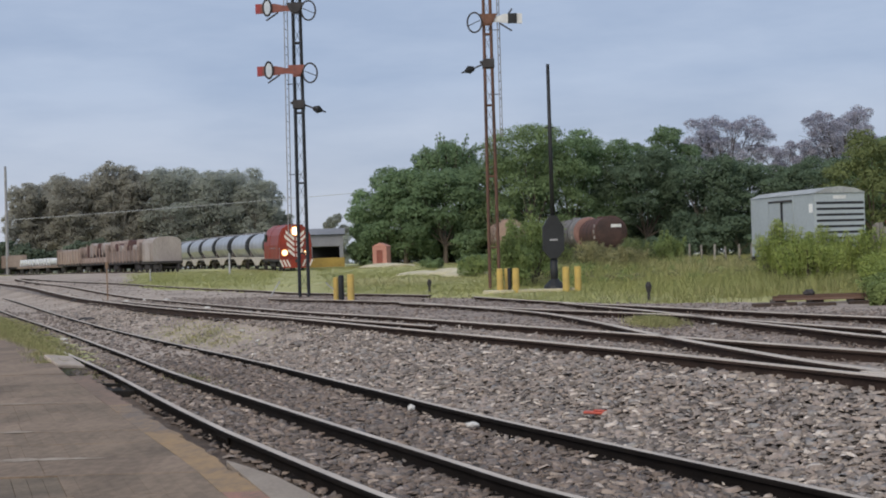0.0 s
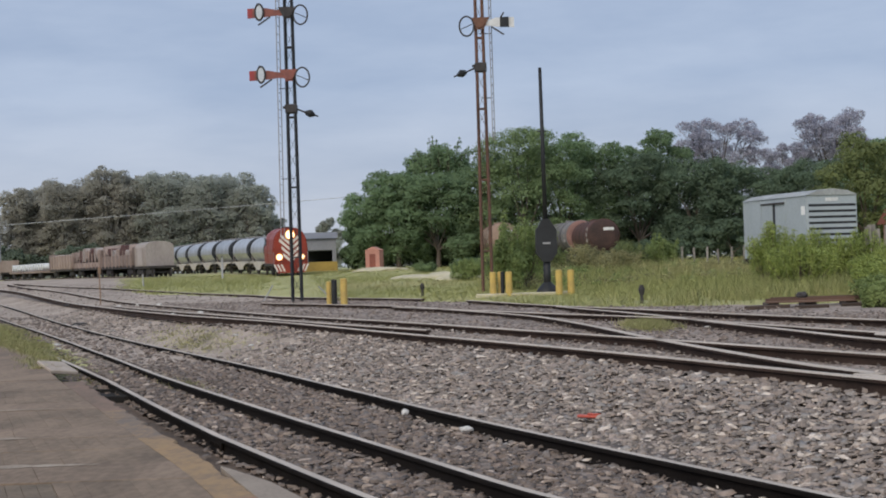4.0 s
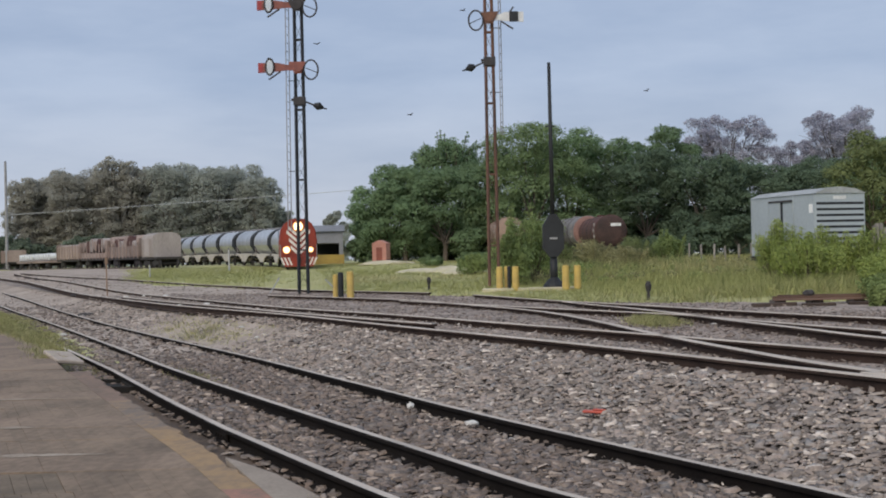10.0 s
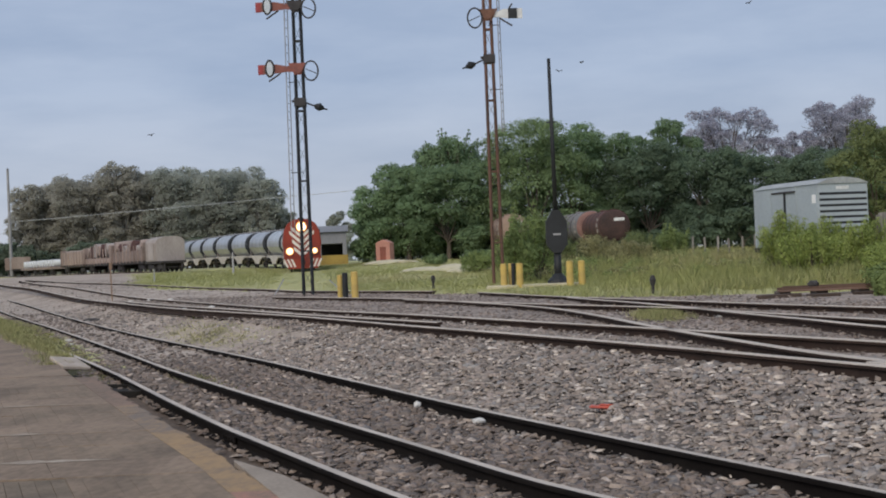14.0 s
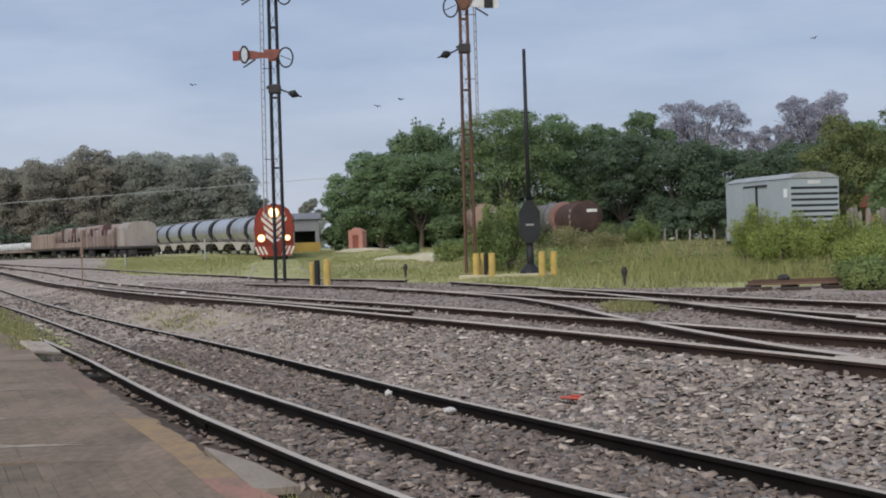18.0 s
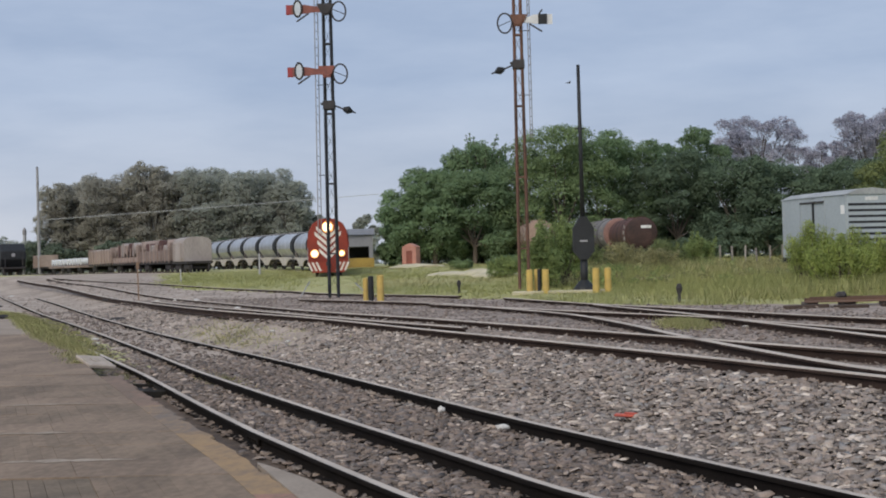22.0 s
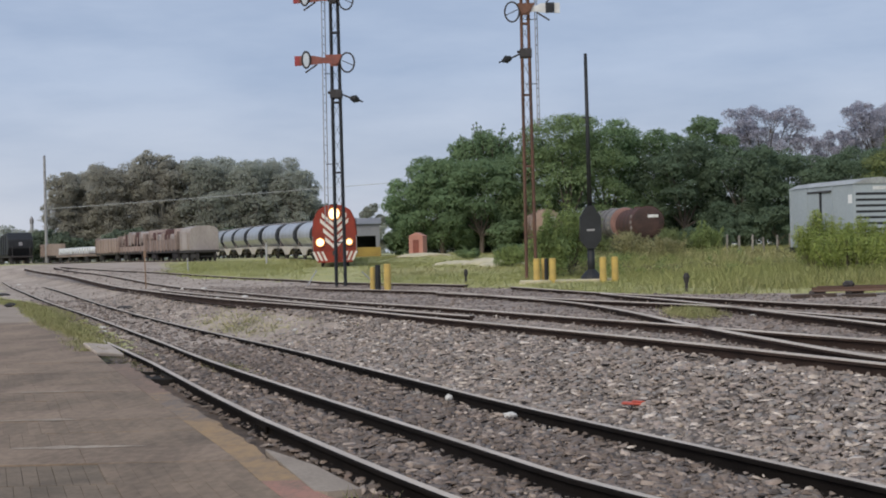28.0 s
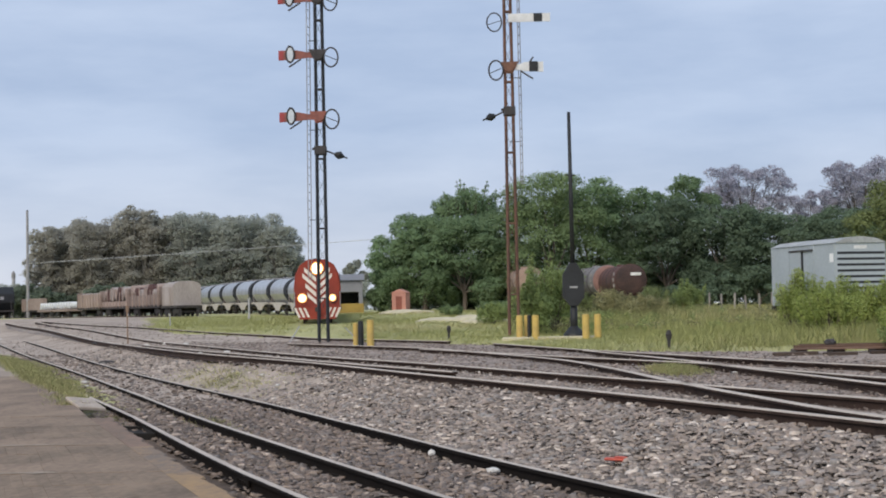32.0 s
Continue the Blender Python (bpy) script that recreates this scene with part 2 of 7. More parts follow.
SETT_MOSS = mat("mossy_sett", (0.215, 0.16, 0.112), (0.11, 0.085, 0.058), scale=2.2, fine=24, rough=0.95, bump=0.5, dist=0.015, rand=0.05, mix=(0.34, 0.64))
SETT = mat("grooved_sett", (0.245, 0.178, 0.122), (0.13, 0.094, 0.064), scale=1.5, fine=16, rough=0.92, bump=0.4, dist=0.008, rand=0.07, mix=(0.36, 0.62), stretch=(1, 0.42, 1))
CONCRETE = mat("concrete", (0.345, 0.285, 0.225), (0.22, 0.178, 0.14), scale=1.5, fine=30, rough=0.9, bump=0.4, rand=0.12)
PALE_CONCRETE = mat("pale_broken_concrete", (0.47, 0.4, 0.335), (0.32, 0.265, 0.215), scale=3, fine=30, rough=0.9, bump=0.4)
YELLOW_EDGE = mat("worn_yellow_paint", (0.345, 0.225, 0.115), (0.2, 0.145, 0.1), scale=3.4, fine=16, rough=0.9, bump=0.45, dist=0.012, rand=0.0, mix=(0.33, 0.6), stretch=(1, 0.42, 1))
YELLOW_FAINT = mat("faint_yellow_paint", (0.30, 0.20, 0.115), (0.18, 0.14, 0.11), scale=2.6, fine=22, rough=0.88, bump=0.45, dist=0.012, rand=0.0, mix=(0.42, 0.64), stretch=(1, 0.42, 1))
EDGE_BROWN = mat("faded_red_brown_edge", (0.25, 0.162, 0.115), (0.155, 0.112, 0.08), scale=2.6, fine=18, rough=0.9, bump=0.45, dist=0.012, mix=(0.38, 0.62), stretch=(1, 0.42, 1))
RED_EDGE = mat("worn_red_paint", (0.36, 0.185, 0.135), (0.21, 0.145, 0.105), scale=4.2, fine=26, rough=0.92, bump=0.6, dist=0.012, mix=(0.38, 0.6), stretch=(1, 0.42, 1))
# Near black: the shade inside the hollow at the platform edge.
HOLLOW_BLACK = mat("black_hollow_shade", (0.022, 0.019, 0.016), (0.01, 0.009, 0.008), scale=3, fine=30, rough=0.95, bump=0.4)
JOINT = mat("dark_joint", (0.10, 0.085, 0.075), (0.05, 0.045, 0.04), scale=3, fine=40, rough=1, bump=0.3)
BLACK = mat("black_paint", (0.022, 0.024, 0.027), (0.011, 0.012, 0.013), scale=3, fine=40, rough=0.6, bump=0.15)
DARK_STEEL = mat("dark_steel", (0.06, 0.055, 0.055), (0.028, 0.025, 0.025), scale=3, fine=30, rough=0.75, bump=0.3)
MAST_BLACK = mat("tarred_mast", (0.04, 0.042, 0.048), (0.018, 0.019, 0.022), scale=3, fine=30, rough=0.75, bump=0.3)
RUST_MAST = mat("rusty_mast", (0.2, 0.1, 0.066), (0.06, 0.042, 0.037), scale=0.5, fine=14, rough=0.9, bump=0.4, stretch=(1, 1, 0.4))
GREY_STEEL = mat("weathered_grey_steel", (0.33, 0.33, 0.34), (0.18, 0.17, 0.17), scale=1.2, fine=20, rough=0.7, bump=0.3)
RUST_POST = mat("orange_rust", (0.3, 0.2, 0.13), (0.18, 0.12, 0.085), scale=4, fine=20, rough=0.9, bump=0.3)
PALE_STEEL = mat("pale_ladder_steel", (0.55, 0.56, 0.58), (0.36, 0.36, 0.37), scale=3, fine=30, rough=0.6, bump=0.2)
ARM_RED = mat("faded_red_arm", (0.3, 0.1, 0.072), (0.16, 0.062, 0.05), scale=3, fine=25, rough=0.65, bump=0.2)
ARM_TIP = mat("brighter_red_arm_tip", (0.33, 0.05, 0.05), (0.24, 0.04, 0.04), scale=3, fine=25, rough=0.6, bump=0.2)
ARM_WHITE = mat("faded_white_arm", (0.72, 0.73, 0.72), (0.50, 0.50, 0.49), scale=3, fine=25, rough=0.6, bump=0.2)
LENS = mat("signal_glass", (0.62, 0.66, 0.68), (0.45, 0.5, 0.53), scale=5, fine=30, rough=0.2, bump=0)
YELLOW = mat("yellow_post_paint", (0.60, 0.42, 0.11), (0.42, 0.30, 0.10), scale=3, fine=30, rough=0.65, bump=0.25)
LOCO_RED = mat("locomotive_red", (0.3, 0.042, 0.022), (0.19, 0.03, 0.018), scale=1.2, fine=14, rough=0.42, bump=0.1)
LOCO_WHITE = mat("chevron_white", (0.78, 0.74, 0.68), (0.55, 0.50, 0.45), scale=2, fine=20, rough=0.5, bump=0.1)
LOCO_DARK = mat("locomotive_dark", (0.05, 0.042, 0.04), (0.02, 0.018, 0.017), scale=2, fine=20, rough=0.7, bump=0.3)
GLASS_DARK = mat("cab_glass", (0.03, 0.035, 0.04), (0.02, 0.022, 0.025), scale=2, fine=10, rough=0.08, bump=0, spec=0.6)
LIT = mat("lit_lamp", (1.0, 0.82, 0.55), (1.0, 0.74, 0.42), emit=2.4, bump=0)
LIT_LOW = mat("lit_lower_lamp", (1.0, 0.82, 0.55), (1.0, 0.74, 0.42), emit=1.5, bump=0)
# Orange emission for the halo round the lit lenses.
HALO_GLOW = mat("lamp_halo", (1.0, 0.42, 0.12), (1.0, 0.38, 0.10), emit=0.75, bump=0)
SILVER = mat("aluminium_hopper", (0.62, 0.63, 0.645), (0.40, 0.405, 0.415), scale=0.8, fine=10, rough=0.36, metal=0.7, bump=0.1, rand=0.14, stretch=(1.6, 1, 0.35))
WAGON_END = mat("dark_wagon_end", (0.035, 0.038, 0.045), (0.018, 0.02, 0.023), scale=1, fine=14, rough=0.7, bump=0.2)
SILL_PALE = mat("dusty_pale_sill", (0.52, 0.48, 0.43), (0.35, 0.32, 0.285), scale=1, fine=14, rough=0.8, bump=0.2)
SILL = mat("pale_wagon_sill", (0.42, 0.38, 0.345), (0.25, 0.22, 0.20), scale=1, fine=14, rough=0.8, bump=0.2)
WAGON_GREY = mat("dusty_grey_wagon", (0.4, 0.355, 0.325), (0.27, 0.235, 0.215), scale=0.7, fine=8, rough=0.85, bump=0.2, stretch=(1, 1, 0.4))
WAGON_BROWN = mat("rusty_brown_wagon", (0.33, 0.262, 0.226), (0.19, 0.14, 0.118), scale=0.7, fine=8, rough=0.9, bump=0.3, stretch=(1, 1, 0.4), rand=0.25)
TANK_BROWN = mat("brown_tank", (0.115, 0.05, 0.04), (0.06, 0.03, 0.026), scale=0.5, fine=7, rough=0.75, bump=0.2)
TANK_PINK = mat("faded_pink_tank_end", (0.27, 0.15, 0.125), (0.17, 0.095, 0.08), scale=0.9, fine=7, rough=0.85, bump=0.2)
TANK_TAN = mat("faded_tan_tank", (0.33, 0.235, 0.18), (0.22, 0.15, 0.115), scale=0.6, fine=7, rough=0.85, bump=0.2)
# Darker than the brown tank body: the end's shading put into its paint.
TANK_END = mat("shaded_tank_end", (0.075, 0.042, 0.036), (0.03, 0.02, 0.018), scale=0.9, fine=7, rough=0.85, bump=0.2)
TANK_GREY = mat("grey_tank", (0.24, 0.235, 0.235), (0.14, 0.13, 0.13), scale=0.5, fine=7, rough=0.7, bump=0.2)
VAN_GREY = mat("grey_blue_van", (0.375, 0.42, 0.45), (0.295, 0.33, 0.355), scale=0.5, fine=8, rough=0.7, bump=0.15, mix=(0.25, 0.6))
VAN_ROOF = mat("van_roof", (0.42, 0.44, 0.44), (0.27, 0.28, 0.28), scale=0.7, fine=8, rough=0.75, bump=0.15)
HUT_RED = mat("salmon_hut", (0.53, 0.26, 0.2), (0.39, 0.19, 0.15), scale=1, fine=10, rough=0.9, bump=0.3)
BUILDING = mat("grey_shed_wall", (0.26, 0.265, 0.285), (0.18, 0.185, 0.2), scale=0.4, fine=6, rough=0.9, bump=0.2)
# Near black that paints the shade inside openings, gaps and windows.
OPENING_SHADE = mat("opening_shade", (0.03, 0.032, 0.038), (0.018, 0.02, 0.024), scale=0.5, fine=5, rough=0.9, bump=0.1)
OCHRE = mat("ochre_wall", (0.36, 0.25, 0.065), (0.24, 0.17, 0.05), scale=0.7, fine=8, rough=0.9, bump=0.2)
ROOF_RED = mat("red_tile_roof", (0.30, 0.10, 0.07), (0.18, 0.065, 0.05), scale=1, fine=12, rough=0.9, bump=0.4)
WOOD = mat("grey_fence_wood", (0.30, 0.275, 0.25), (0.17, 0.155, 0.14), scale=2, fine=20, rough=0.95, bump=0.4, rand=0.3)
POLE = mat("pale_pole", (0.46, 0.46, 0.47), (0.31, 0.31, 0.32), scale=1, fine=12, rough=0.8, bump=0.2)
PLASTIC_RED = mat("red_plastic", (0.55, 0.11, 0.07), (0.40, 0.085, 0.06), scale=6, fine=30, rough=0.5, bump=0.1)
SAND = mat("pale_sand", (0.58, 0.52, 0.38), (0.42, 0.38, 0.25), scale=1.5, fine=20, rough=0.95, bump=0.5, dist=0.03)
CHALK_WHITE = mat("white_enamel", (0.85, 0.85, 0.84), (0.74, 0.74, 0.73), scale=3, fine=25, rough=0.5, bump=0.05)
CHALK = mat("white_stone", (0.68, 0.66, 0.62), (0.48, 0.46, 0.43), scale=8, fine=40, rough=0.9, bump=0.4)
FEATHER = mat("dark_feather", (0.05, 0.05, 0.055), (0.025, 0.025, 0.028), scale=20, fine=60, rough=0.8, bump=0.1)


# ---- building helpers ----
def box(bm, x0, x1, y0, y1, z0, z1, bevel=0.0):
    r = bmesh.ops.create_cube(bm, size=1.0, matrix=Matrix.Translation(((x0 + x1) / 2, (y0 + y1) / 2, (z0 + z1) / 2))
                              @ Matrix.Diagonal((x1 - x0, y1 - y0, z1 - z0, 1)))
    if bevel:
        vs = set(r["verts"])
        es = [e for e in bm.edges if e.verts[0] in vs and e.verts[1] in vs]
        bmesh.ops.bevel(bm, geom=es, offset=bevel, segments=1, profile=0.5, affect="EDGES")
    return r["verts"]


def rod(bm, a, b, r0, r1=None, seg=8):
    a, b = Vector(a), Vector(b)
    d = b - a
    turn = d.to_track_quat("Z", "Y").to_matrix().to_4x4()
    bmesh.ops.create_cone(bm, cap_ends=True, segments=seg, radius1=r0, radius2=r0 if r1 is None else r1, depth=d.length,
                          matrix=Matrix.Translation((a + b) / 2) @ turn)


def bar(bm, a, b, w, h):
    """A square bar from a to b."""
    a, b = Vector(a), Vector(b)
    d = b - a
    turn = d.to_track_quat("Z", "Y").to_matrix().to_4x4()
    bmesh.ops.create_cube(bm, size=1.0, matrix=Matrix.Translation((a + b) / 2) @ turn @ Matrix.Diagonal((w, h, d.length, 1)))


def ring(bm, c, rx, rz, r, axis="Y", seg=20, tube=6):
    """A ring of pipe round c in the xz plane."""
    c = Vector(c)
    loops = []
    for i in range(seg):
        a = 2 * math.pi * i / seg
        out = Vector((math.cos(a), 0, math.sin(a)))
        mid_ = c + Vector((rx * out.x, 0, rz * out.z))
        loops.append([bm.verts.new(mid_ + out * r * math.cos(b) + Vector((0, r * math.sin(b), 0)))
                      for b in (2 * math.pi * j / tube for j in range(tube))])
    for i in range(seg):
        p, q = loops[i], loops[(i + 1) % seg]
        for j in range(tube):
            bm.faces.new((p[j], p[(j + 1) % tube], q[(j + 1) % tube], q[j]))


def prism(bm, profile, x0, x1):
    """A profile of (y, z) pushed along x, with closed ends."""
    a = [bm.verts.new((x0, y, z)) for y, z in profile]
    b = [bm.verts.new((x1, y, z)) for y, z in profile]
    n = len(profile)
    for i in range(n):
        bm.faces.new((a[i], a[(i + 1) % n], b[(i + 1) % n], b[i]))
    bm.faces.new(a[::-1])
    bm.faces.new(b)


def finish(bm, name, material, smooth=False):
    bmesh.ops.recalc_face_normals(bm, faces=bm.faces)
    me = bpy.data.meshes.new(name)
    bm.to_mesh(me)
    bm.free()
    me.materials.append(material)
    if smooth:
        for p in me.polygons:
            p.use_smooth = True
    return me


def part(name, bm, material, parent, label="", smooth=False):
    ob = new(name, finish(bm, name, material, smooth))
    ob.parent = parent
    if label:
        tagged(ob, label)
    return ob


def shared(name, me, parent, m=None):
    ob = new(name, me)
    ob.parent = parent
    if m is not None:
        ob.matrix_basis = m
    return ob


def raw(name, verts, faces, material):
    me = bpy.data.meshes.new(name)
    me.from_pydata([tuple(v) for v in verts], [], [tuple(f) for f in faces])
    me.materials.append(material)
    me.update()
    return me


def thing(name, m, label, category, group="", kind=""):
    ob = new(name)
    ob.matrix_basis = m
    return tagged(ob, label, category, group, kind)


def smooth01(v, a, b):
    s = min(1.0, max(0.0, (v - a) / (b - a)))
    return s * s * (3 - 2 * s)


def along(points, y):
    """The x of a plan line at depth y; straight between its points and past its ends."""
    for (xa, ya), (xb, yb) in zip(points, points[1:]):
        if y <= yb:
            break
    return xa + (xb - xa) * (y - ya) / (yb - ya)


# ---- the lie of the land ----
RAIL_NEAR_R = [(18.5, -28), (7.0, 1.0), (4.3, 7.5), (2.81, 11.2), (1.2, 15.1), (0.06, 18.0), (-1.66, 22.7), (-4.55, 30.4), (-9.77, 43.2), (-14.96, 56.5), (-19.7, 69.4), (-27, 90), (-37.8, 120), (-50.6, 150), (-64, 185), (-83, 235)]
GRASS_LINE = [(30, 8), (16, 24), (13.4, 31), (11.2, 35.4), (10.6, 37.6), (6.6, 38.8), (5.0, 40.2), (3.4, 42.6), (1.0, 49.5), (-3.3, 59), (-9.0, 70.8), (-15.2, 79.5), (-19.4, 91), (-24.3, 115), (-41, 190)]


def z_near(y):
    return 0.3 * smooth01(y, 30, 75) + 0.6 * smooth01(y, 120, 190)


def z_yard(y):
    if y < 60:
        return 0.6
    if y < 100:
        return 0.6 + 0.4 * smooth01(y, 60, 100)
    return 1.0 + 0.62 * smooth01(y, 96, 165)


def ground_z(x, y):
    """Ballast top: the platform track lies lower than the yard behind it."""
    q = (x - along(RAIL_NEAR_R, y)) * 0.91
    s = smooth01(q, 0.35, 2.5)
    far = smooth01(y, 19, 36)
    z = (z_near(y) - 0.19 + 0.095 * far) * (1 - s) + (z_yard(y) - 0.165 + 0.05 * far) * s
    if y > 110:
        z += (z_yard(y) - 0.12 - z) * smooth01(y, 110, 140) * s
    if 80 < y < 160:
        z += 0.34 * math.exp(-((x + 3.0) / 7) ** 2 - ((y - 122) / 13) ** 2)
    if x > along(GRASS_LINE, y):
        z += 0.10 * smooth01(x - along(GRASS_LINE, y), 0.3, 3)
    return z


# ---- the platform's edge ----
EDGE = [(12.5, -30), (0.75, 4.0), (-0.35, 8.0), (-1.04, 9.84), (-1.72, 11.36), (-2.61, 13.8), (-3.25, 15.3), (-4.31, 18.7), (-5.39, 21.9), (-7.9, 29.4), (-10.6, 37.0), (-15.0, 49.5), (-18.6, 57.5), (-22.6, 66.3), (-26.0, 71)]
PT = 0.30
EDGE_RAIL = [(15.4, -29), (3.9, 1.0), (1.0, 8.0), (-0.66, 11.8), (-2.47, 16.3), (-3.75, 19.8), (-5.84, 25.7)]
COPING = [(12.2, -30), (0.85, 4.0), (-1.22, 9.84), (-1.70, 11.36), (-2.61, 13.9), (-4.28, 18.7), (-5.39, 21.9), (-7.9, 29.4), (-10.6, 37.0), (-14.0, 47)]


# ---- ground: one sheet to the horizon ----
def build_ground():
    rng = random.Random(3)
    ys = [-400, -150, -60] + [-30 + 2 * i for i in range(19)] + [8 + 0.45 * i for i in range(140)] + [71 + 2.2 * i for i in range(50)]
    while ys[-1] < 3500:
        ys.append(ys[-1] * 1.25)
    xs = [-24 + 0.5 * i for i in range(97)]
    right, left = xs[-1], xs[0]
    while right < 3500:
        right = right + max(1.2, (right - 20) * 0.3)
        left = left - max(1.2, (-left - 20) * 0.3)
        xs.append(right)
        xs.insert(0, left)
    verts, faces, slots = [], [], []
    for y in ys:
        for x in xs:
            z = ground_z(x, y) if -60 < y < 400 else (ground_z(x, 400) if y >= 400 else -0.13)
            n = noise.noise(Vector((x * 0.5, y * 0.5, 0))) * 0.035 + noise.noise(Vector((x * 2.1, y * 2.1, 3))) * 0.02
            verts.append((x, y, z + n))
    w = len(xs)
    for j in range(len(ys) - 1):
        for i in range(w - 1):
            faces.append((j * w + i, j * w + i + 1, (j + 1) * w + i + 1, (j + 1) * w + i))
            cx, cy = (xs[i] + xs[i + 1]) / 2, (ys[j] + ys[j + 1]) / 2
            edge = along(GRASS_LINE, cy) + noise.noise(Vector((cx * 0.4, cy * 0.4, 7))) * 1.2
            near = along(RAIL_NEAR_R, cy)
            if cx > edge or cy > 172:
                slots.append(2)
            elif cx < near - 3.2 and 66 < cy < 110 and noise.noise(Vector((cx * 0.3, cy * 0.12, 5))) > -0.12:
                slots.append(2)
            elif cx < near - 2.75 and cy < 29:
                slots.append(3)
            elif cy > 28 and cy < 66 and -1.0 < cx - along(EDGE, cy) < 1.3 + 0.5 * noise.noise(Vector((cy * 0.6, 1, 2))):
                slots.append(2)
            elif 34 < cy < 41 and abs(cx - near - 1.2) < 0.7 + 0.6 * noise.noise(Vector((cx, cy * 0.5, 9))):
                slots.append(1)
            elif cx > near + 3.0 + 0.5 * noise.noise(Vector((cx * 0.6, cy * 0.6, 2))) and cy < 62:
                slots.append(4)
            elif cx > near + 5.5 or cy > 27.5 + 4 * noise.noise(Vector((cx * 0.5, cy * 0.2, 4))) or cx < near - 3.4:
                slots.append(1)
            else:
                slots.append(0)
    me = raw("ground", verts, faces, BALLAST)
    me.materials.append(DIRT)
    me.materials.append(TURF)
    me.materials.append(SOIL)
    me.materials.append(YARD_DIRT)
    me.polygons.foreach_set("material_index", slots)
    for p in me.polygons:
        p.use_smooth = True
    tagged(new("ground", me), "grey ballast and dirt yard with grass behind the tracks", "ground", kind="structure")


build_ground()


# ---- tracks ----
RAIL_SHAPE = [(-0.065, -0.145), (0.065, -0.145), (0.065, -0.130), (0.012, -0.112), (0.009, -0.042), (0.042, -0.034),
              (0.044, -0.010), (0.034, 0.0), (-0.034, 0.0), (-0.044, -0.010), (-0.042, -0.034), (-0.009, -0.042), (-0.012, -0.112), (-0.065, -0.130)]


def curve_points(points, step=0.8):
    """A smooth line through plan points (Catmull-Rom)."""
    pts = [Vector(p) for p in points]
    pts = [pts[0] * 2 - pts[1]] + pts + [pts[-1] * 2 - pts[-2]]
    out = []
    for a, b, c, d in zip(pts, pts[1:], pts[2:], pts[3:]):
        n = max(2, int((c - b).length / step))
        for i in range(n):
            t = i / n
            out.append(0.5 * (2 * b + (c - a) * t + (2 * a - 5 * b + 4 * c - d) * t * t + (3 * b - a - 3 * c + d) * t ** 3))
    out.append(pts[-2])
    return out


def rail_mesh(points, height, side, scale=1.0, top=None):
    line = curve_points(points)
    verts, faces, slots = [], [], []
    n = len(RAIL_SHAPE)
    for i, p in enumerate(line):
        d = (line[min(i + 1, len(line) - 1)] - line[max(i - 1, 0)]).normalized()
        across = Vector((d.y, -d.x))
        z = height(p.y)
        for u, v in RAIL_SHAPE:
            verts.append((p.x + across.x * u * scale, p.y + across.y * u * scale, z + v * scale))
    for i in range(len(line) - 1):
        for j in range(n):
            k = (j + 1) % n
            faces.append((i * n + j, i * n + k, (i + 1) * n + k, (i + 1) * n + j))
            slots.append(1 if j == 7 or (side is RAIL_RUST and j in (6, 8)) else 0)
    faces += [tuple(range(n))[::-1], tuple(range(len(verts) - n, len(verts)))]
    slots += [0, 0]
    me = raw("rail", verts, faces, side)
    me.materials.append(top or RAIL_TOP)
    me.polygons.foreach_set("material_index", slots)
    return me


def rail(points, height, side, parent, label=""):
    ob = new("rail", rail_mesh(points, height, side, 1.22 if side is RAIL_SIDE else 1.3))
    ob.parent = parent
    if label:
        tagged(ob, label)
    return ob


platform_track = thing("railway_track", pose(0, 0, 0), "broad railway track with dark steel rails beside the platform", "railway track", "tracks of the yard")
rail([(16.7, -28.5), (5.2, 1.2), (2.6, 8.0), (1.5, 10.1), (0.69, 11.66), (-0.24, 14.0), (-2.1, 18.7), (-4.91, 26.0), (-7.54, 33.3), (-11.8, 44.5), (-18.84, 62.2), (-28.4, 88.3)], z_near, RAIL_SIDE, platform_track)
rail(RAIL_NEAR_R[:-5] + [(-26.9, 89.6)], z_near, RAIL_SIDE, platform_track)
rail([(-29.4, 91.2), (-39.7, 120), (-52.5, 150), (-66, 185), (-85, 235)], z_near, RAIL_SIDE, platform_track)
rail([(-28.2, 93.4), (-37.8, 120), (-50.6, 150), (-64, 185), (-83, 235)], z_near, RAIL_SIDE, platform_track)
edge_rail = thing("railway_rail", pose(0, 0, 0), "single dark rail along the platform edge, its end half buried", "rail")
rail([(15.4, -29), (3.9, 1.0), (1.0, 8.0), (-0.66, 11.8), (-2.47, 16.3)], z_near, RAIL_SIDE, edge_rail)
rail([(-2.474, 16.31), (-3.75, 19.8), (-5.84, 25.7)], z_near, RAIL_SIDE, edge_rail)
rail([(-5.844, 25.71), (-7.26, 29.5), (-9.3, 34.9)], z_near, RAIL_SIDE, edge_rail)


def fishplate(x, y, ang, z, parent):
    for s in (-1, 1):
        bm = bmesh.new()
        box(bm, s * 0.035 - 0.012, s * 0.035 + 0.012, -0.3, 0.3, -0.125, -0.045, 0.004)
        for k in (-0.2, -0.07, 0.07, 0.2):
            rod(bm, (s * 0.04, k, -0.085), (s * 0.065, k, -0.085), 0.014, seg=6)
        part("fishplate", bm, RAIL_SIDE, parent).matrix_basis = pose(x, y, z, 0, 0, ang)


fishplate(-2.47, 16.3, 20.2, 0, edge_rail)
fishplate(-5.84, 25.7, 20.0, 0, edge_rail)

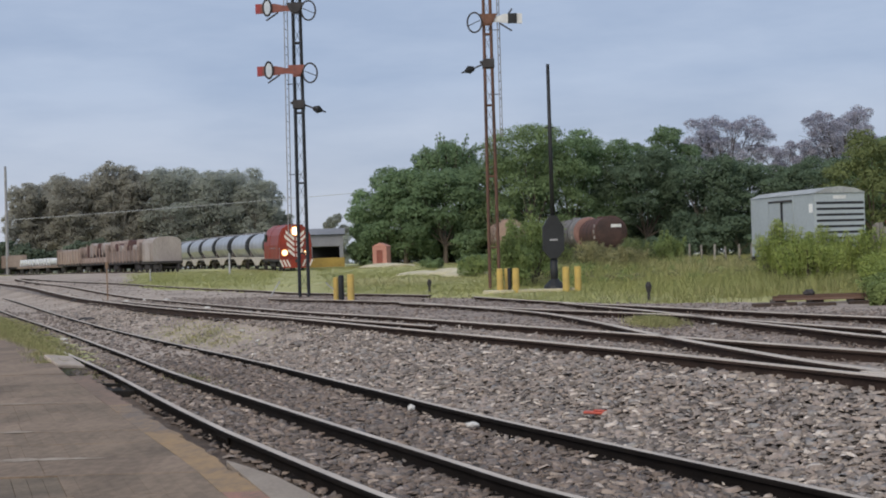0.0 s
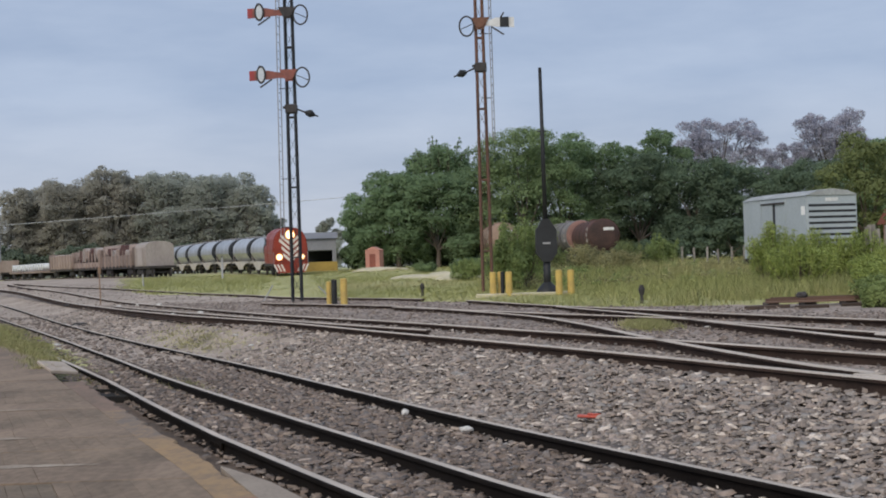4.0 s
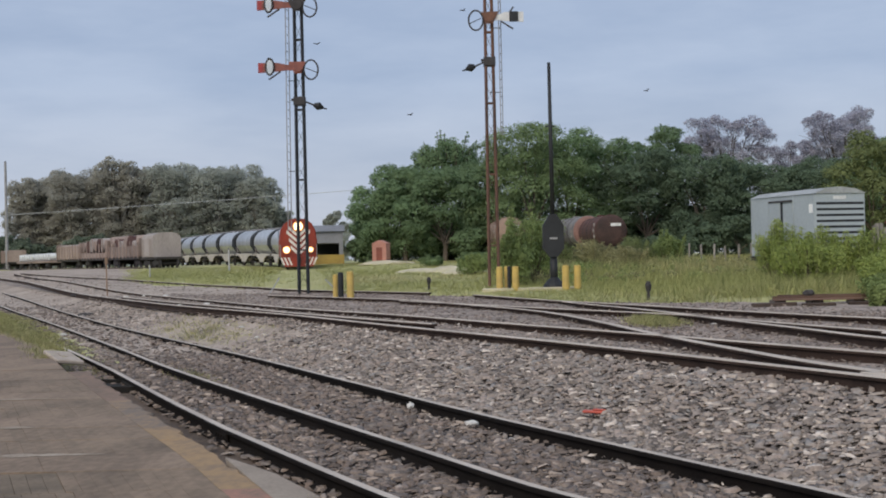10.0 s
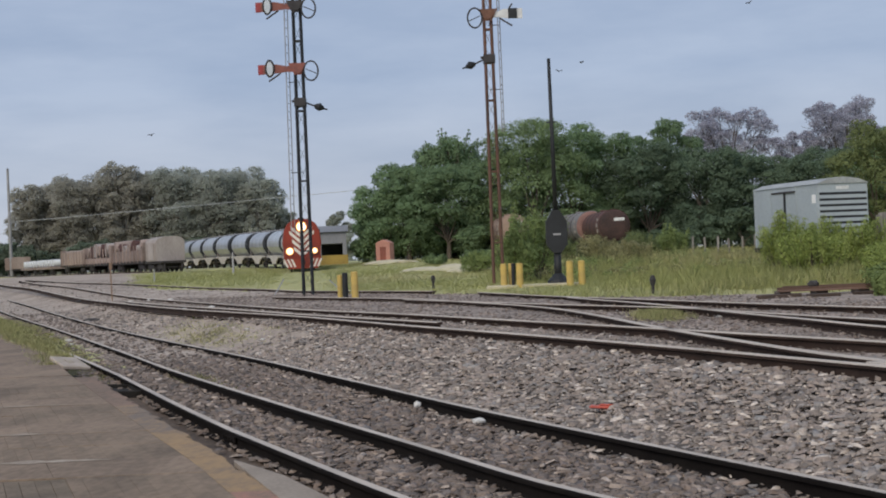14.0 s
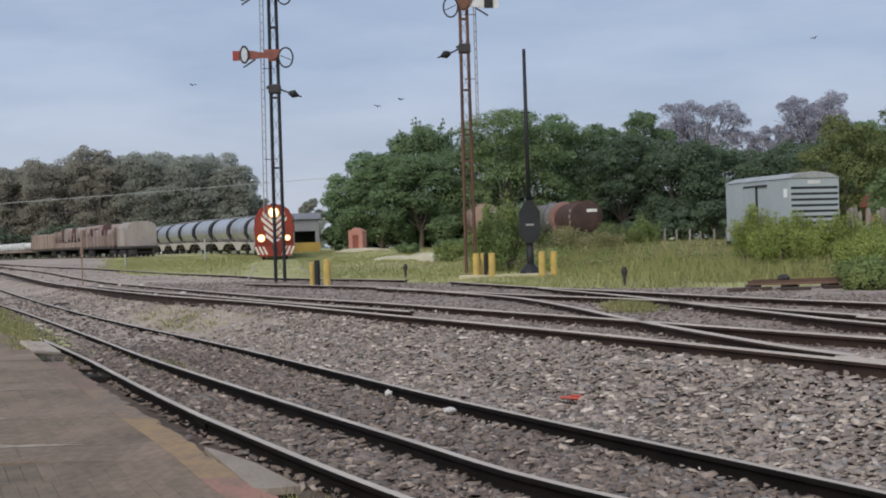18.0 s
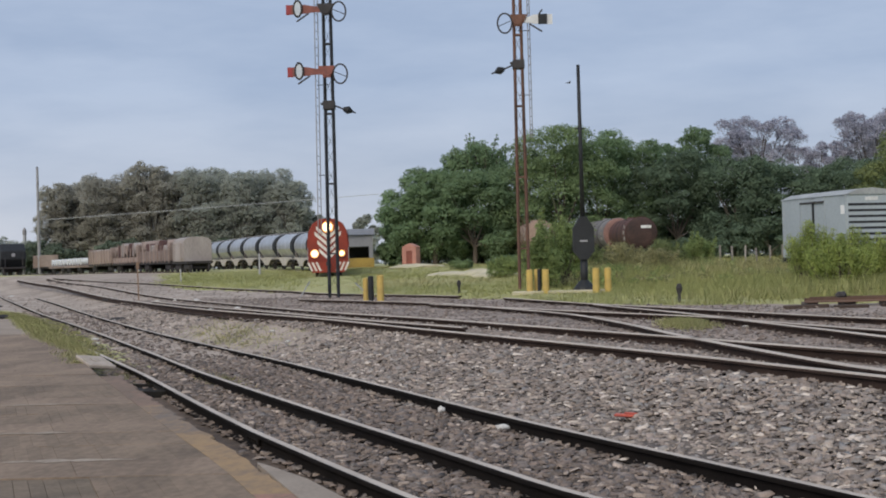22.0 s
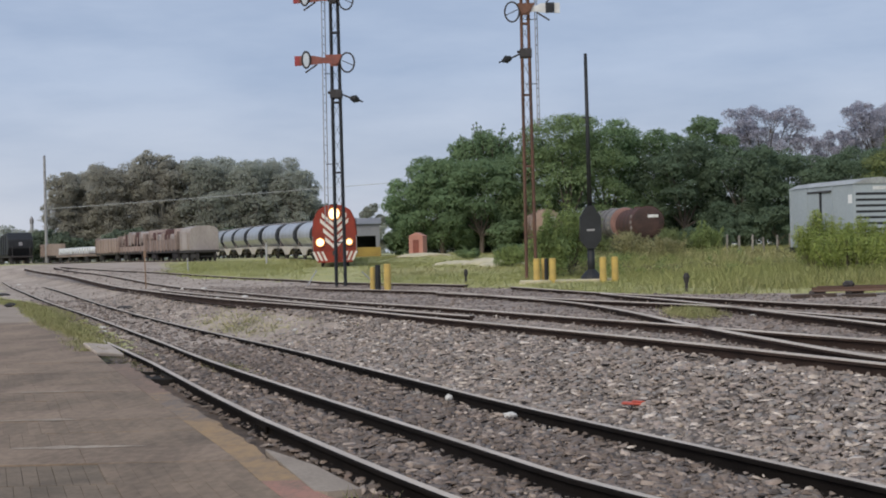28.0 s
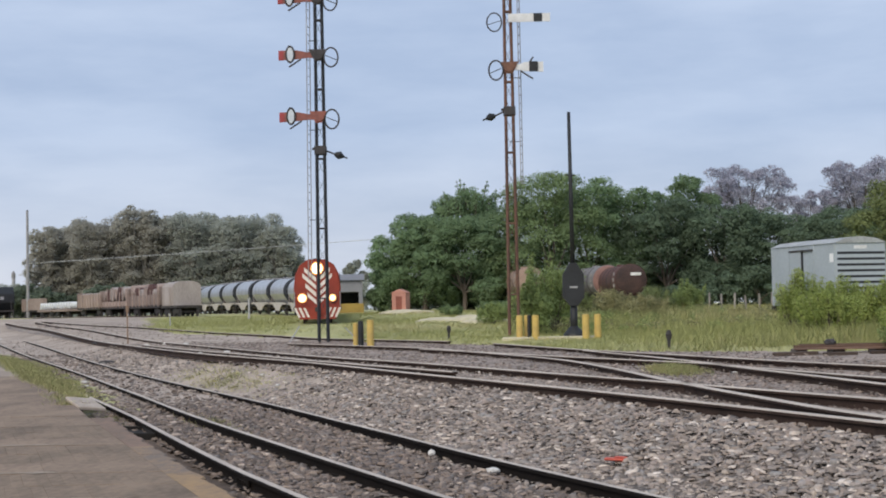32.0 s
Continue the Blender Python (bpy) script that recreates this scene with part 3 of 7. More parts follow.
E_RAIL = [(21.5, -27), (6.6, 8.0), (5.3, 11.2), (4.19, 14.0), (2.57, 18.5), (0.97, 22.6), (-0.92, 27.2), (-3.83, 34.6), (-8.4, 44.8), (-15.6, 63.7), (-27, 94), (-40, 128)]
C_RAIL = [(23.3, -26), (8.6, 9.0), (5.17, 17.3), (3.12, 22.4), (1.17, 27.1), (-1.1, 32.6), (-4.41, 39.9), (-10.5, 55.9), (-19.8, 80.9), (-27, 100), (-38, 130)]
yard_track = thing("railway_track", pose(0, 0, 0), "yard track with rusty brown rails on sleepers", "railway track", "tracks of the yard")
rail(E_RAIL, z_yard, RAIL_RUST, yard_track)
rail(C_RAIL, z_yard, RAIL_RUST, yard_track)
turnout = thing("railway_turnout", pose(0, 0, 0), "turnout of the yard with switch rails and curved leads", "railway turnout")
rail([(-12.5, 57.0), (-9.04, 48.2), (-6.16, 41.4), (-3.3, 34.4), (-0.19, 27.5)], z_yard, RAIL_RUST, turnout, "switch rail lying close to the running rail")
rail([(-6.5, 54.4), (-1.51, 45.1), (0.2, 39.8), (2.0, 33.4), (2.74, 28.2), (3.19, 22.9), (3.67, 18.7), (4.3, 14.9), (5.9, 10.2), (21.3, -27.2)], z_yard, RAIL_RUST, turnout, "curved lead rail")
back_track = thing("railway_track", pose(0, 0, 0), "far yard track with rusty rails at the grass edge", "railway track", "tracks of the yard")
BACK_A = [(28, -25), (11.5, 16), (8.6, 23.6), (6.8, 28.4), (5.69, 31.9), (4.66, 35.3), (3.25, 39.6), (1.0, 48.5)]
rail(BACK_A, z_yard, RAIL_RUST, back_track)
BACK_B = [(26.2, -26), (8.4, 16), (6.5, 22.2), (5.26, 26.9), (4.67, 29.4), (2.76, 33.7), (1.3, 37.2), (-1.3, 43.6)]
rail(BACK_B, z_yard, RAIL_RUST, back_track)
side_track = thing("railway_turnout", pose(0, 0, 0), "crossing lead between the far yard tracks", "railway turnout")
rail([(3.2, 39.2), (3.58, 36.8), (4.2, 33.6), (4.76, 30.0), (5.18, 26.3), (5.6, 23.4), (6.1, 19.9), (7.4, 15)], z_yard, RAIL_RUST, side_track)
old_rail = thing("railway_rail", pose(0, 0, 0), "old rusty rail along the edge of the grass", "rail")
rail([(-38, 132), (-26.1, 105.8), (-18.0, 87.4), (-12.9, 76.8)], z_yard, RAIL_RUST, old_rail)
rail([(-12.89, 76.78), (-9.05, 70.0), (-6.56, 64.0)], z_yard, RAIL_RUST, old_rail)
rail([(-6.55, 63.98), (-3.28, 58.1), (-0.5, 52.8)], z_yard, RAIL_RUST, old_rail)
TRAIN_SLOPE = [(-400, -0.1), (104, -0.095), (114, -0.096), (124, -0.13), (136, -0.31), (150, -0.368), (170, -0.341), (200, -0.314), (240, -0.287), (900, -0.287)]


@functools.lru_cache(maxsize=None)
def train_x(y):
    """The main track's centre line: straight towards the signals, a bend to the left behind them."""
    x, a = -9.87, 100.0
    knots = sorted([k for k, _ in TRAIN_SLOPE if min(a, y) < k < max(a, y)] + [a, y], reverse=y < a)

    def slope(v):
        for (ya, sa), (yb, sb) in zip(TRAIN_SLOPE, TRAIN_SLOPE[1:]):
            if v <= yb:
                return sa + (sb - sa) * (v - ya) / (yb - ya)
        return sb
    for p, q in zip(knots, knots[1:]):
        x += (slope(p) + slope(q)) / 2 * (q - p)
    return x


main_track = thing("railway_track", pose(0, 0, 0), "main track in the grass under the goods train", "railway track", "tracks of the yard")
for side in (-0.87, 0.87):
    rail([(train_x(y) + side, y) for y in (62, 75, 88, 100, 108, 116, 124, 130, 136, 143, 150, 160, 175, 200, 235, 275)], lambda y: z_yard(y) - 0.11 * (1 - smooth01(y, 122, 140)), RAIL_RUST, main_track)


def build_sleepers():
    bm = bmesh.new()
    box(bm, -1.08, 1.08, -0.12, 0.12, -0.12, 0.0, 0.02)
    me = finish(bm, "sleeper", SLEEPER)
    rng = random.Random(5)
    for parent, a, b, y0, y1, step in ((yard_track, E_RAIL, C_RAIL, 10, 62, 0.68), (back_track, BACK_A, BACK_B, 17, 47, 0.72)):
        y = y0
        while y < y1:
            xa = along(a, y)
            xb = along(b, y)
            d = Vector((along(a, y + 1) - xa, 1))
            cx = (xa * 0.42 + xb * 0.58)
            ang = math.degrees(math.atan2(-d.x, d.y))
            shared("sleeper", me, parent, pose(cx + rng.uniform(-0.1, 0.1), y, z_yard(y) - 0.172 + rng.uniform(-0.02, 0.015), 0, 0, ang + rng.uniform(-2, 2)))
            y += step * 0.9


build_sleepers()


# ---- platform ----
def build_platform():
    ground_top = tagged(new("platform"), "low station platform of worn grey paving with a painted edge", "platform", kind="structure")
    bm = bmesh.new()
    ys = [-30, -20, -10, 0] + [4 + 0.5 * i for i in range(131)]
    front, back = [], []
    for y in ys:
        x = along(COPING, y) - 0.5 if y < 30 else along(EDGE, y) - 0.5
        front.append((bm.verts.new((x, y, PT - 0.035)), bm.verts.new((x, y, -0.4))))
        back.append((bm.verts.new((x - 16, y, PT - 0.035)), bm.verts.new((x - 16, y, -0.4))))
    for (a, b), (c, d) in zip(zip(front, back), zip(front[1:], back[1:])):
        bm.faces.new((a[0], c[0], d[0], b[0]))
        bm.faces.new((a[0], a[1], c[1], c[0]))
    part("core", bm, JOINT, ground_top)
    rng = random.Random(11)
    def plan_slab(name, corners, top, thick, material, label="", gap=0.0012):
        """A slab over four plan corners, its upper rim chamfered."""
        c = [Vector(p) for p in corners]
        mid_ = sum(c, Vector((0, 0))) / 4
        bm = bmesh.new()
        levels = []
        for shrink, z in ((gap, top - thick), (gap, top - 0.004 * min(1, gap * 900)), (gap * 2.5 + 0.0005, top)):
            loop = []
            for p in c:
                q = p + (mid_ - p).normalized() * shrink
                loop.append(bm.verts.new((q.x, q.y, z)))
            levels.append(loop)
        for lo, hi in zip(levels, levels[1:]):
            for k in range(4):
                bm.faces.new((lo[k], lo[(k + 1) % 4], hi[(k + 1) % 4], hi[k]))
        bm.faces.new(levels[-1])
        return part(name, bm, material, ground_top, label)
    y = -10.05
    while y < 40:
        length = 0.95
        if not 20.6 < y < 25.2:
            paint = RED_EDGE if y < 9.3 else (YELLOW_EDGE if y < 13.6 else (YELLOW_FAINT if y < 15.6 else (EDGE_BROWN if y < 20.7 else PAVING)))
            x0, x1 = along(COPING, y), along(COPING, y + length)
            bm = bmesh.new()
            rim = [Vector((x0 - 0.3, y)), Vector((x0, y))]
            for q in (0.16, 0.33, 0.5, 0.68, 0.85):
                rim.append(Vector((x0 + (x1 - x0) * q + rng.gauss(-0.012, 0.022), y + length * q)))
            rim += [Vector((x1, y + length)), Vector((x1 - 0.3, y + length))]
            top = PT + rng.uniform(-0.003, 0.001)
            low_, mid_, up_ = ([bm.verts.new((p.x - (d if 0 < k < 8 else 0), p.y, z)) for k, p in enumerate(rim)] for z, d in ((top - 0.22, 0.03), (top - 0.02, 0.0), (top, 0.02)))
            for lo, hi in ((low_, mid_), (mid_, up_)):
                for k in range(9):
                    bm.faces.new((lo[k], lo[(k + 1) % 9], hi[(k + 1) % 9], hi[k]))
            bm.faces.new(up_)
            part("coping_slab", bm, paint, ground_top)
        y += length
    # bare grey wedge of concrete outside the painted edge
    bm = bmesh.new()
    wedge = [(-1.74, 11.5), (-1.72, 11.4), (-1.12, 9.42), (-1.03, 9.37), (-0.82, 9.45), (-1.24, 10.55), (-1.66, 11.36)]
    up_, dn_ = [bm.verts.new((x, y, PT + 0.004)) for x, y in wedge], [bm.verts.new((x, y, PT - 0.045)) for x, y in wedge]
    bm.faces.new(up_)
    bm.faces.new(dn_[::-1])
    for k in range(7):
        bm.faces.new((up_[k], dn_[k], dn_[(k + 1) % 7], up_[(k + 1) % 7]))
    part("coping_slab", bm, CONCRETE, ground_top, "bare grey coping wedge with a broken end")
    # Recessed block: the undercut's shade is put into its dark soil colour.
    bm = bmesh.new()
    under = [(-1.9, 11.6), (-1.85, 11.36), (-1.15, 9.5), (-0.86, 9.52), (-1.30, 10.5), (-1.72, 11.3)]
    up_, dn_ = [bm.verts.new((x, y, PT - 0.046)) for x, y in under], [bm.verts.new((x, y, -0.4)) for x, y in under]
    bm.faces.new(up_)
    for k in range(6):
        bm.faces.new((up_[k], dn_[k], dn_[(k + 1) % 6], up_[(k + 1) % 6]))
    part("footing", bm, SOIL, ground_top, "dark footing for the shaded hollow under the wedge")
    # paving: rows across the platform, each of narrow grooved setts joined in one slab
    y, row = -9.86, 1
    while y < 40:
        length = 0.99
        grooved = row % 3 != 1 and 5 < y < 21
        wide, phase = 0.8, rng.uniform(-0.3, 0.3)
        for k in range(5 if grooved else 8):
            xa, xb = -1.85 - 0.336 * (y - 9.84) - wide * k + phase, -1.85 - 0.336 * (y + length - 9.84) - wide * k + phase
            if k == 0:
                xa, xb = along(COPING, y) - 0.3015, along(COPING, y + length) - 0.3015
            top = PT + rng.uniform(-0.003, 0.001)
            if grooved and 5 < y < 21:
                la, lb = -1.85 - 0.336 * (y - 9.84) - wide * (k + 1) + phase, -1.85 - 0.336 * (y + length - 9.84) - wide * (k + 1) + phase
                n_ = max(2, round((xa - la) / 0.12))
                for g in range(n_):
                    f, h = g / n_, (g + 1) / n_
                    mossy = 8.5 < y < 10.5 and xa + (la - xa) * h < -2.2 - 0.36 * (y - 8.75)
                    plan_slab("paving_sett", [(xa + (la - xa) * h, y), (xa + (la - xa) * f, y), (xb + (lb - xb) * f, y + length), (xb + (lb - xb) * h, y + length)],
                              top - rng.uniform(0.0, 0.003) - (0.006 if mossy else 0), 0.05, SETT_MOSS if mossy else SETT, gap=rng.choice((0.001, 0.0015, 0.003, 0.004, 0.006)) + (0.004 if mossy else 0))
            else:
                la, lb = -1.85 - 0.336 * (y - 9.84) - wide * (k + 1) + phase, -1.85 - 0.336 * (y + length - 9.84) - wide * (k + 1) + phase
                plan_slab("paving_slab", [(la, y), (xa, y), (xb, y + length), (lb, y + length)], PT if y > 19 else top, 0.05, PAVING_DUSTY if y > 36 else PAVING, gap=0.0004 if y > 19 else 0.0012)
        y += length
        row += 1
    for yy, x0, x1 in ((11.86, -3.9, -2.75), (16.95, -5.6, -4.45), (13.95, -4.7, -3.9)):
        bm = bmesh.new()
        n_ = 14
        up_, dn_ = [], []
        for k in range(n_ + 1):
            x = x0 + (x1 - x0) * k / n_
            w_ = 0.004 + (0.05 + 0.16 * abs(noise.noise(Vector((x * 3.3, yy, 1))))) * math.sin(math.pi * min(1, max(0, k / n_))) ** 0.5
            up_.append(bm.verts.new((x, yy + w_, PT + 0.0035)))
            dn_.append(bm.verts.new((x, yy - w_ * 0.6, PT + 0.0035)))
        for k in range(n_):
            bm.faces.new((dn_[k], dn_[k + 1], up_[k + 1], up_[k]))
        part("dust_line", bm, DUST, ground_top, "pale mortar smear along a joint")
    bm = bmesh.new()
    line = [-30, -20, -10, 0] + [4 + 0.5 * i for i in range(131)]
    a = [(bm.verts.new((along(EDGE, yy) - 6.6, yy, PT - 0.012)), bm.verts.new((along(EDGE, yy) - 16.5, yy, PT - 0.012))) for yy in line]
    for p, q in zip(a, a[1:]):
        bm.faces.new((p[0], q[0], q[1], p[1]))
    part("screed", bm, PAVING, ground_top)
    bm = bmesh.new()
    line = [40 + 0.5 * i for i in range(60)]
    a = [(bm.verts.new((along(EDGE, yy) - 0.1, yy, PT - 0.02)), bm.verts.new((along(EDGE, yy) - 9, yy, PT - 0.02))) for yy in line]
    for p, q in zip(a, a[1:]):
        bm.faces.new((p[0], q[0], q[1], p[1]))
    part("screed", bm, PAVING_DUSTY, ground_top, "dusty bare surface at the far end")


build_platform()


# ---- lattice signal masts ----
def lattice_mast(at_, height, base, top, leg, brace_, name_label, group, thick=0.078, lace=0.035):
    m = thing("semaphore_signal", pose(*at_), name_label, "railway signal", group)

    def half(z):
        return (base + (top - base) * z / height) / 2
    for sx in (-1, 1):
        for sy in (-1, 1):
            bm = bmesh.new()
            bar(bm, (sx * half(0), sy * half(0), 0), (sx * half(height), sy * half(height), height), thick, thick)
            part("leg", bm, leg, m)
    z, n = 0.4, 0
    while z < height - 0.6:
        step = 0.72
        for face in range(2):
            for s in (-1, 1):
                bm = bmesh.new()
                a, b = half(z), half(z + step)
                u = s if n % 2 else -s
                if face == 0:
                    bar(bm, (u * a, s * a, z), (-u * b, s * b, z + step), lace, 0.012)
                else:
                    bar(bm, (s * a, u * a, z), (s * b, -u * b, z + step), 0.012, lace)
                part("lacing", bm, brace_, m)
        if n % 4 == 2:
            bm = bmesh.new()
            h = half(z)
            for s in (-1, 1):
                box(bm, -h, h, s * h - 0.02, s * h + 0.02, z - 0.03, z + 0.03)
                box(bm, s * h - 0.02, s * h + 0.02, -h, h, z - 0.03, z + 0.03)
            part("collar", bm, brace_, m)
        z += step
        n += 1
    return m


def semaphore_arm(parent, z, way, paint, hub, reach, plate):
    """An arm that points to -x (way -1) or +x, with a plate or band near its tip and the spectacle on the other side."""
    place = pose(0, 0, z)

    def piece(name, bm, material, label=""):
        ob = part(name, bm, material, parent, label)
        ob.matrix_basis = place
        return ob
    bm = bmesh.new()
    outline = [(0.0, -0.13), (0.45, -0.10), (reach - 0.75, -0.15), (reach, -0.19), (reach, 0.22), (reach - 0.75, 0.22), (0.45, 0.13), (0.0, 0.16)]
    face_ = [bm.verts.new((way * x, -0.32, z)) for x, z in outline]
    rear_ = [bm.verts.new((way * x, -0.28, z)) for x, z in outline]
    bm.faces.new(face_)
    bm.faces.new(rear_[::-1])
    for k in range(8):
        bm.faces.new((face_[k], rear_[k], rear_[(k + 1) % 8], face_[(k + 1) % 8]))
    piece("arm", bm, paint)
    bm = bmesh.new()
    prism(bm, [(-0.03, -0.24), (0.03, -0.24), (0.03, 0.24), (-0.03, 0.24)], -0.40, 0.30)
    for v in bm.verts:
        v.co.x *= -way
        v.co.y -= 0.34
        if v.co.z < 0:
            v.co.x *= 0.4
    piece("hub", bm, hub)
    bm = bmesh.new()
    rod(bm, (0, -0.30, 0.02), (0, -0.41, 0.02), 0.23, 0.2, 18)
    piece("boss", bm, hub)
    bm = bmesh.new()
    box(bm, min(way * (reach - 0.2), way * (reach + 0.004)), max(way * (reach - 0.2), way * (reach + 0.004)), -0.326, -0.322, -0.18, 0.21)
    piece("arm_tip", bm, ARM_TIP if plate else paint)
    bm = bmesh.new()
    ring(bm, (-way * 0.52, -0.34, -0.10), 0.29, 0.40, 0.034)
    bar(bm, (-way * 0.30, -0.34, -0.02), (-way * 0.76, -0.34, -0.22), 0.035, 0.03)
    piece("spectacle", bm, DARK_STEEL)
    if plate:
        bm = bmesh.new()
        ring(bm, (way * (reach - 0.48), -0.36, 0.05), 0.16, 0.33, 0.045)
        piece("ring", bm, DARK_STEEL)
        bm = bmesh.new()
        bmesh.ops.create_cone(bm, cap_ends=True, segments=16, radius1=0.5, radius2=0.5, depth=0.02,
                              matrix=pose(way * (reach - 0.48), -0.37, 0.05, 90) @ Matrix.Diagonal((0.27, 0.58, 1, 1)))
        piece("disc", bm, LENS, "pale oval disc")
    else:
        bm = bmesh.new()
        box(bm, min(way * (reach - 0.57), way * (reach - 0.22)), max(way * (reach - 0.57), way * (reach - 0.22)), -0.37, -0.325, -0.18, 0.23)
        piece("band", bm, BLACK, "black band of the arm")
    bm = bmesh.new()
    bar(bm, (way * (reach - 0.92), -0.28, -0.14), (way * (reach - 0.42), -0.30, -0.47), 0.06, 0.06)
    piece("stay", bm, DARK_STEEL)
    bm = bmesh.new()
    bar(bm, (way * (reach - 0.55), -0.30, 0.20), (way * (reach - 0.40), -0.30, 0.42), 0.06, 0.06)
    piece("catch", bm, DARK_STEEL)


def lamp_bracket(parent, z, way):
    bm = bmesh.new()
    box(bm, -0.24, 0.24, -0.24, 0.24, -0.18, 0.18, 0.02)
    box(bm, -0.34, -0.24, -0.05, 0.05, 0.02, 0.12)
    part("bracket_box", bm, DARK_STEEL, parent).matrix_basis = pose(0, 0, z)
    bm = bmesh.new()
    rod(bm, (way * 0.24, 0, -0.02), (way * 0.62, 0, -0.18), 0.035)
    lamp = part("lamp_arm", bm, DARK_STEEL, parent)
    lamp.matrix_basis = pose(0, 0, z)
    bm = bmesh.new()
    rod(bm, (way * 0.58, 0, -0.16), (way * 0.78, 0, -0.22), 0.08, 0.17, 12)
    rod(bm, (way * 0.78, 0, -0.22), (way * 0.96, 0, -0.29), 0.17, 0.05, 12)
    rod(bm, (way * 0.96, 0, -0.29), (way * 1.10, 0, -0.34), 0.035, 0.03)
    part("lamp_head", bm, BLACK, lamp)


def mast_ladder(parent, x0, x1, z0, z1):
    for s in (-1, 1):
        bm = bmesh.new()
        bar(bm, (x0 + s * 0.05, s * 0.17, z0), (x1 + s * 0.05, s * 0.17, z1), 0.036, 0.036)
        part("ladder_stile", bm, GREY_STEEL, parent)
    n = int((z1 - z0) / 0.34)
    bm = bmesh.new()
    rod(bm, (0, -0.17, 0), (0, 0.17, 0), 0.014, seg=5)
    me = finish(bm, "ladder_rung", DARK_STEEL)
    for i in range(n):
        f = (i + 0.5) / n
        shared("ladder_rung", me, parent, pose(x0 + (x1 - x0) * f, 0, z0 + (z1 - z0) * f))
    for f in (0.2, 0.5, 0.8):
        bm = bmesh.new()
        x, z = x0 + (x1 - x0) * f, z0 + (z1 - z0) * f
        bar(bm, (x, 0, z), (0, 0, z), 0.03, 0.03)
        part("ladder_stay", bm, DARK_STEEL, parent)


mast_a = lattice_mast((-5.75, 60.3, 0.45), 15.6, 0.37, 0.27, MAST_BLACK, MAST_BLACK, "tall dark lattice signal mast with red semaphore arms and lamp", "signal masts")
for z_ in (9.30, 11.86, 14.2):
    semaphore_arm(mast_a, z_, -1, ARM_RED, ARM_RED if z_ < 10 else DARK_STEEL, 1.64, True)
lamp_bracket(mast_a, 7.95, 1)
mast_ladder(mast_a, -0.52, -0.42, 2.6, 15.0)
mast_b = lattice_mast((2.05, 59.4, 0.45), 15.6, 0.38, 0.24, RUST_MAST, RUST_MAST, "tall rusty lattice signal mast with white semaphore arms and lamp", "signal masts", 0.085, 0.06)
semaphore_arm(mast_b, 11.02, 1, ARM_WHITE, RUST_MAST, 1.40, False)
bm = bmesh.new()
prism(bm, [(-0.02, -0.17), (0.02, -0.17), (0.02, 0.17), (-0.02, 0.17)], 0.02, 1.72)
for v in bm.verts:
    v.co.y -= 0.3
part("arm", bm, ARM_WHITE, mast_b).matrix_basis = pose(0, 0, 13.05)
bm = bmesh.new()
box(bm, 1.05, 1.40, -0.33, -0.325, -0.17, 0.17)
part("band", bm, BLACK, mast_b, "black band of the arm").matrix_basis = pose(0, 0, 13.05)
bm = bmesh.new()
ring(bm, (-0.55, -0.3, -0.16), 0.30, 0.38, 0.028)
bar(bm, (-0.26, -0.3, -0.1), (-0.82, -0.3, -0.26), 0.025, 0.025)
part("spectacle", bm, DARK_STEEL, mast_b).matrix_basis = pose(0, 0, 13.05)
lamp_bracket(mast_b, 9.28, -1)
mast_ladder(mast_b, 0.45, 0.45, 6.3, 15.0)


# ---- black cabinet pole ----
def cabinet_pole():
    m = thing("signal_post", pose(4.02, 53.4, 0.56), "black steel post with a black cabinet and flared foot", "signal post")
    bm = bmesh.new()
    rod(bm, (0, 0, 2.5), (-0.02, 0, 8.3), 0.085, 0.06, 12)
    part("pole", bm, BLACK, m, smooth=True)
    bm = bmesh.new()
    bar(bm, (-0.2, 0, 5.98), (0.14, 0, 5.98), 0.05, 0.05)
    part("cross_bar", bm, BLACK, m)
    bm = bmesh.new()
    a = [(-0.12, 2.78), (0.12, 2.78), (0.38, 2.36), (0.38, 1.52), (0.14, 1.22), (-0.14, 1.22), (-0.38, 1.52), (-0.38, 2.36)]
    f = [bm.verts.new((x, -0.2, z)) for x, z in a]
    g = [bm.verts.new((x, 0.2, z)) for x, z in a]
    bm.faces.new(f)
    bm.faces.new(g[::-1])
    for i in range(8):
        bm.faces.new((f[i], g[i], g[(i + 1) % 8], f[(i + 1) % 8]))
    cab = part("cabinet", bm, BLACK, m)
    bm = bmesh.new()
    box(bm, -0.14, 0.14, -0.215, -0.203, 1.86, 1.93)
    part("plate", bm, GREY_STEEL, cab, "small pale plate")
    bm = bmesh.new()
    rod(bm, (0, 0, 0.2), (0, 0, 1.25), 0.14, 0.13, 12)
    part("column", bm, BLACK, m, smooth=True)
    bm = bmesh.new()
    rod(bm, (0, 0, 0.0), (0, 0, 0.22), 0.46, 0.38, 12)
    rod(bm, (0, 0, 0.22), (0, 0, 0.48), 0.38, 0.14, 12)
    part("foot", bm, BLACK, m)


cabinet_pole()


def bollard(x, y, h, r, paint, label):
    m = thing("marker_post", pose(x, y, ground_z(x, y) - 0.05), label, "marker post", "posts at the signals")
    bm = bmesh.new()
    rod(bm, (0, 0, 0), (0, 0, h), r, r * 0.97, 14)
    part("post", bm, paint, m, smooth=False)
    bm = bmesh.new()
    rod(bm, (0, 0, h), (0, 0, h + 0.02), r * 0.97, r * 0.7, 14)
    part("cap", bm, paint, m)


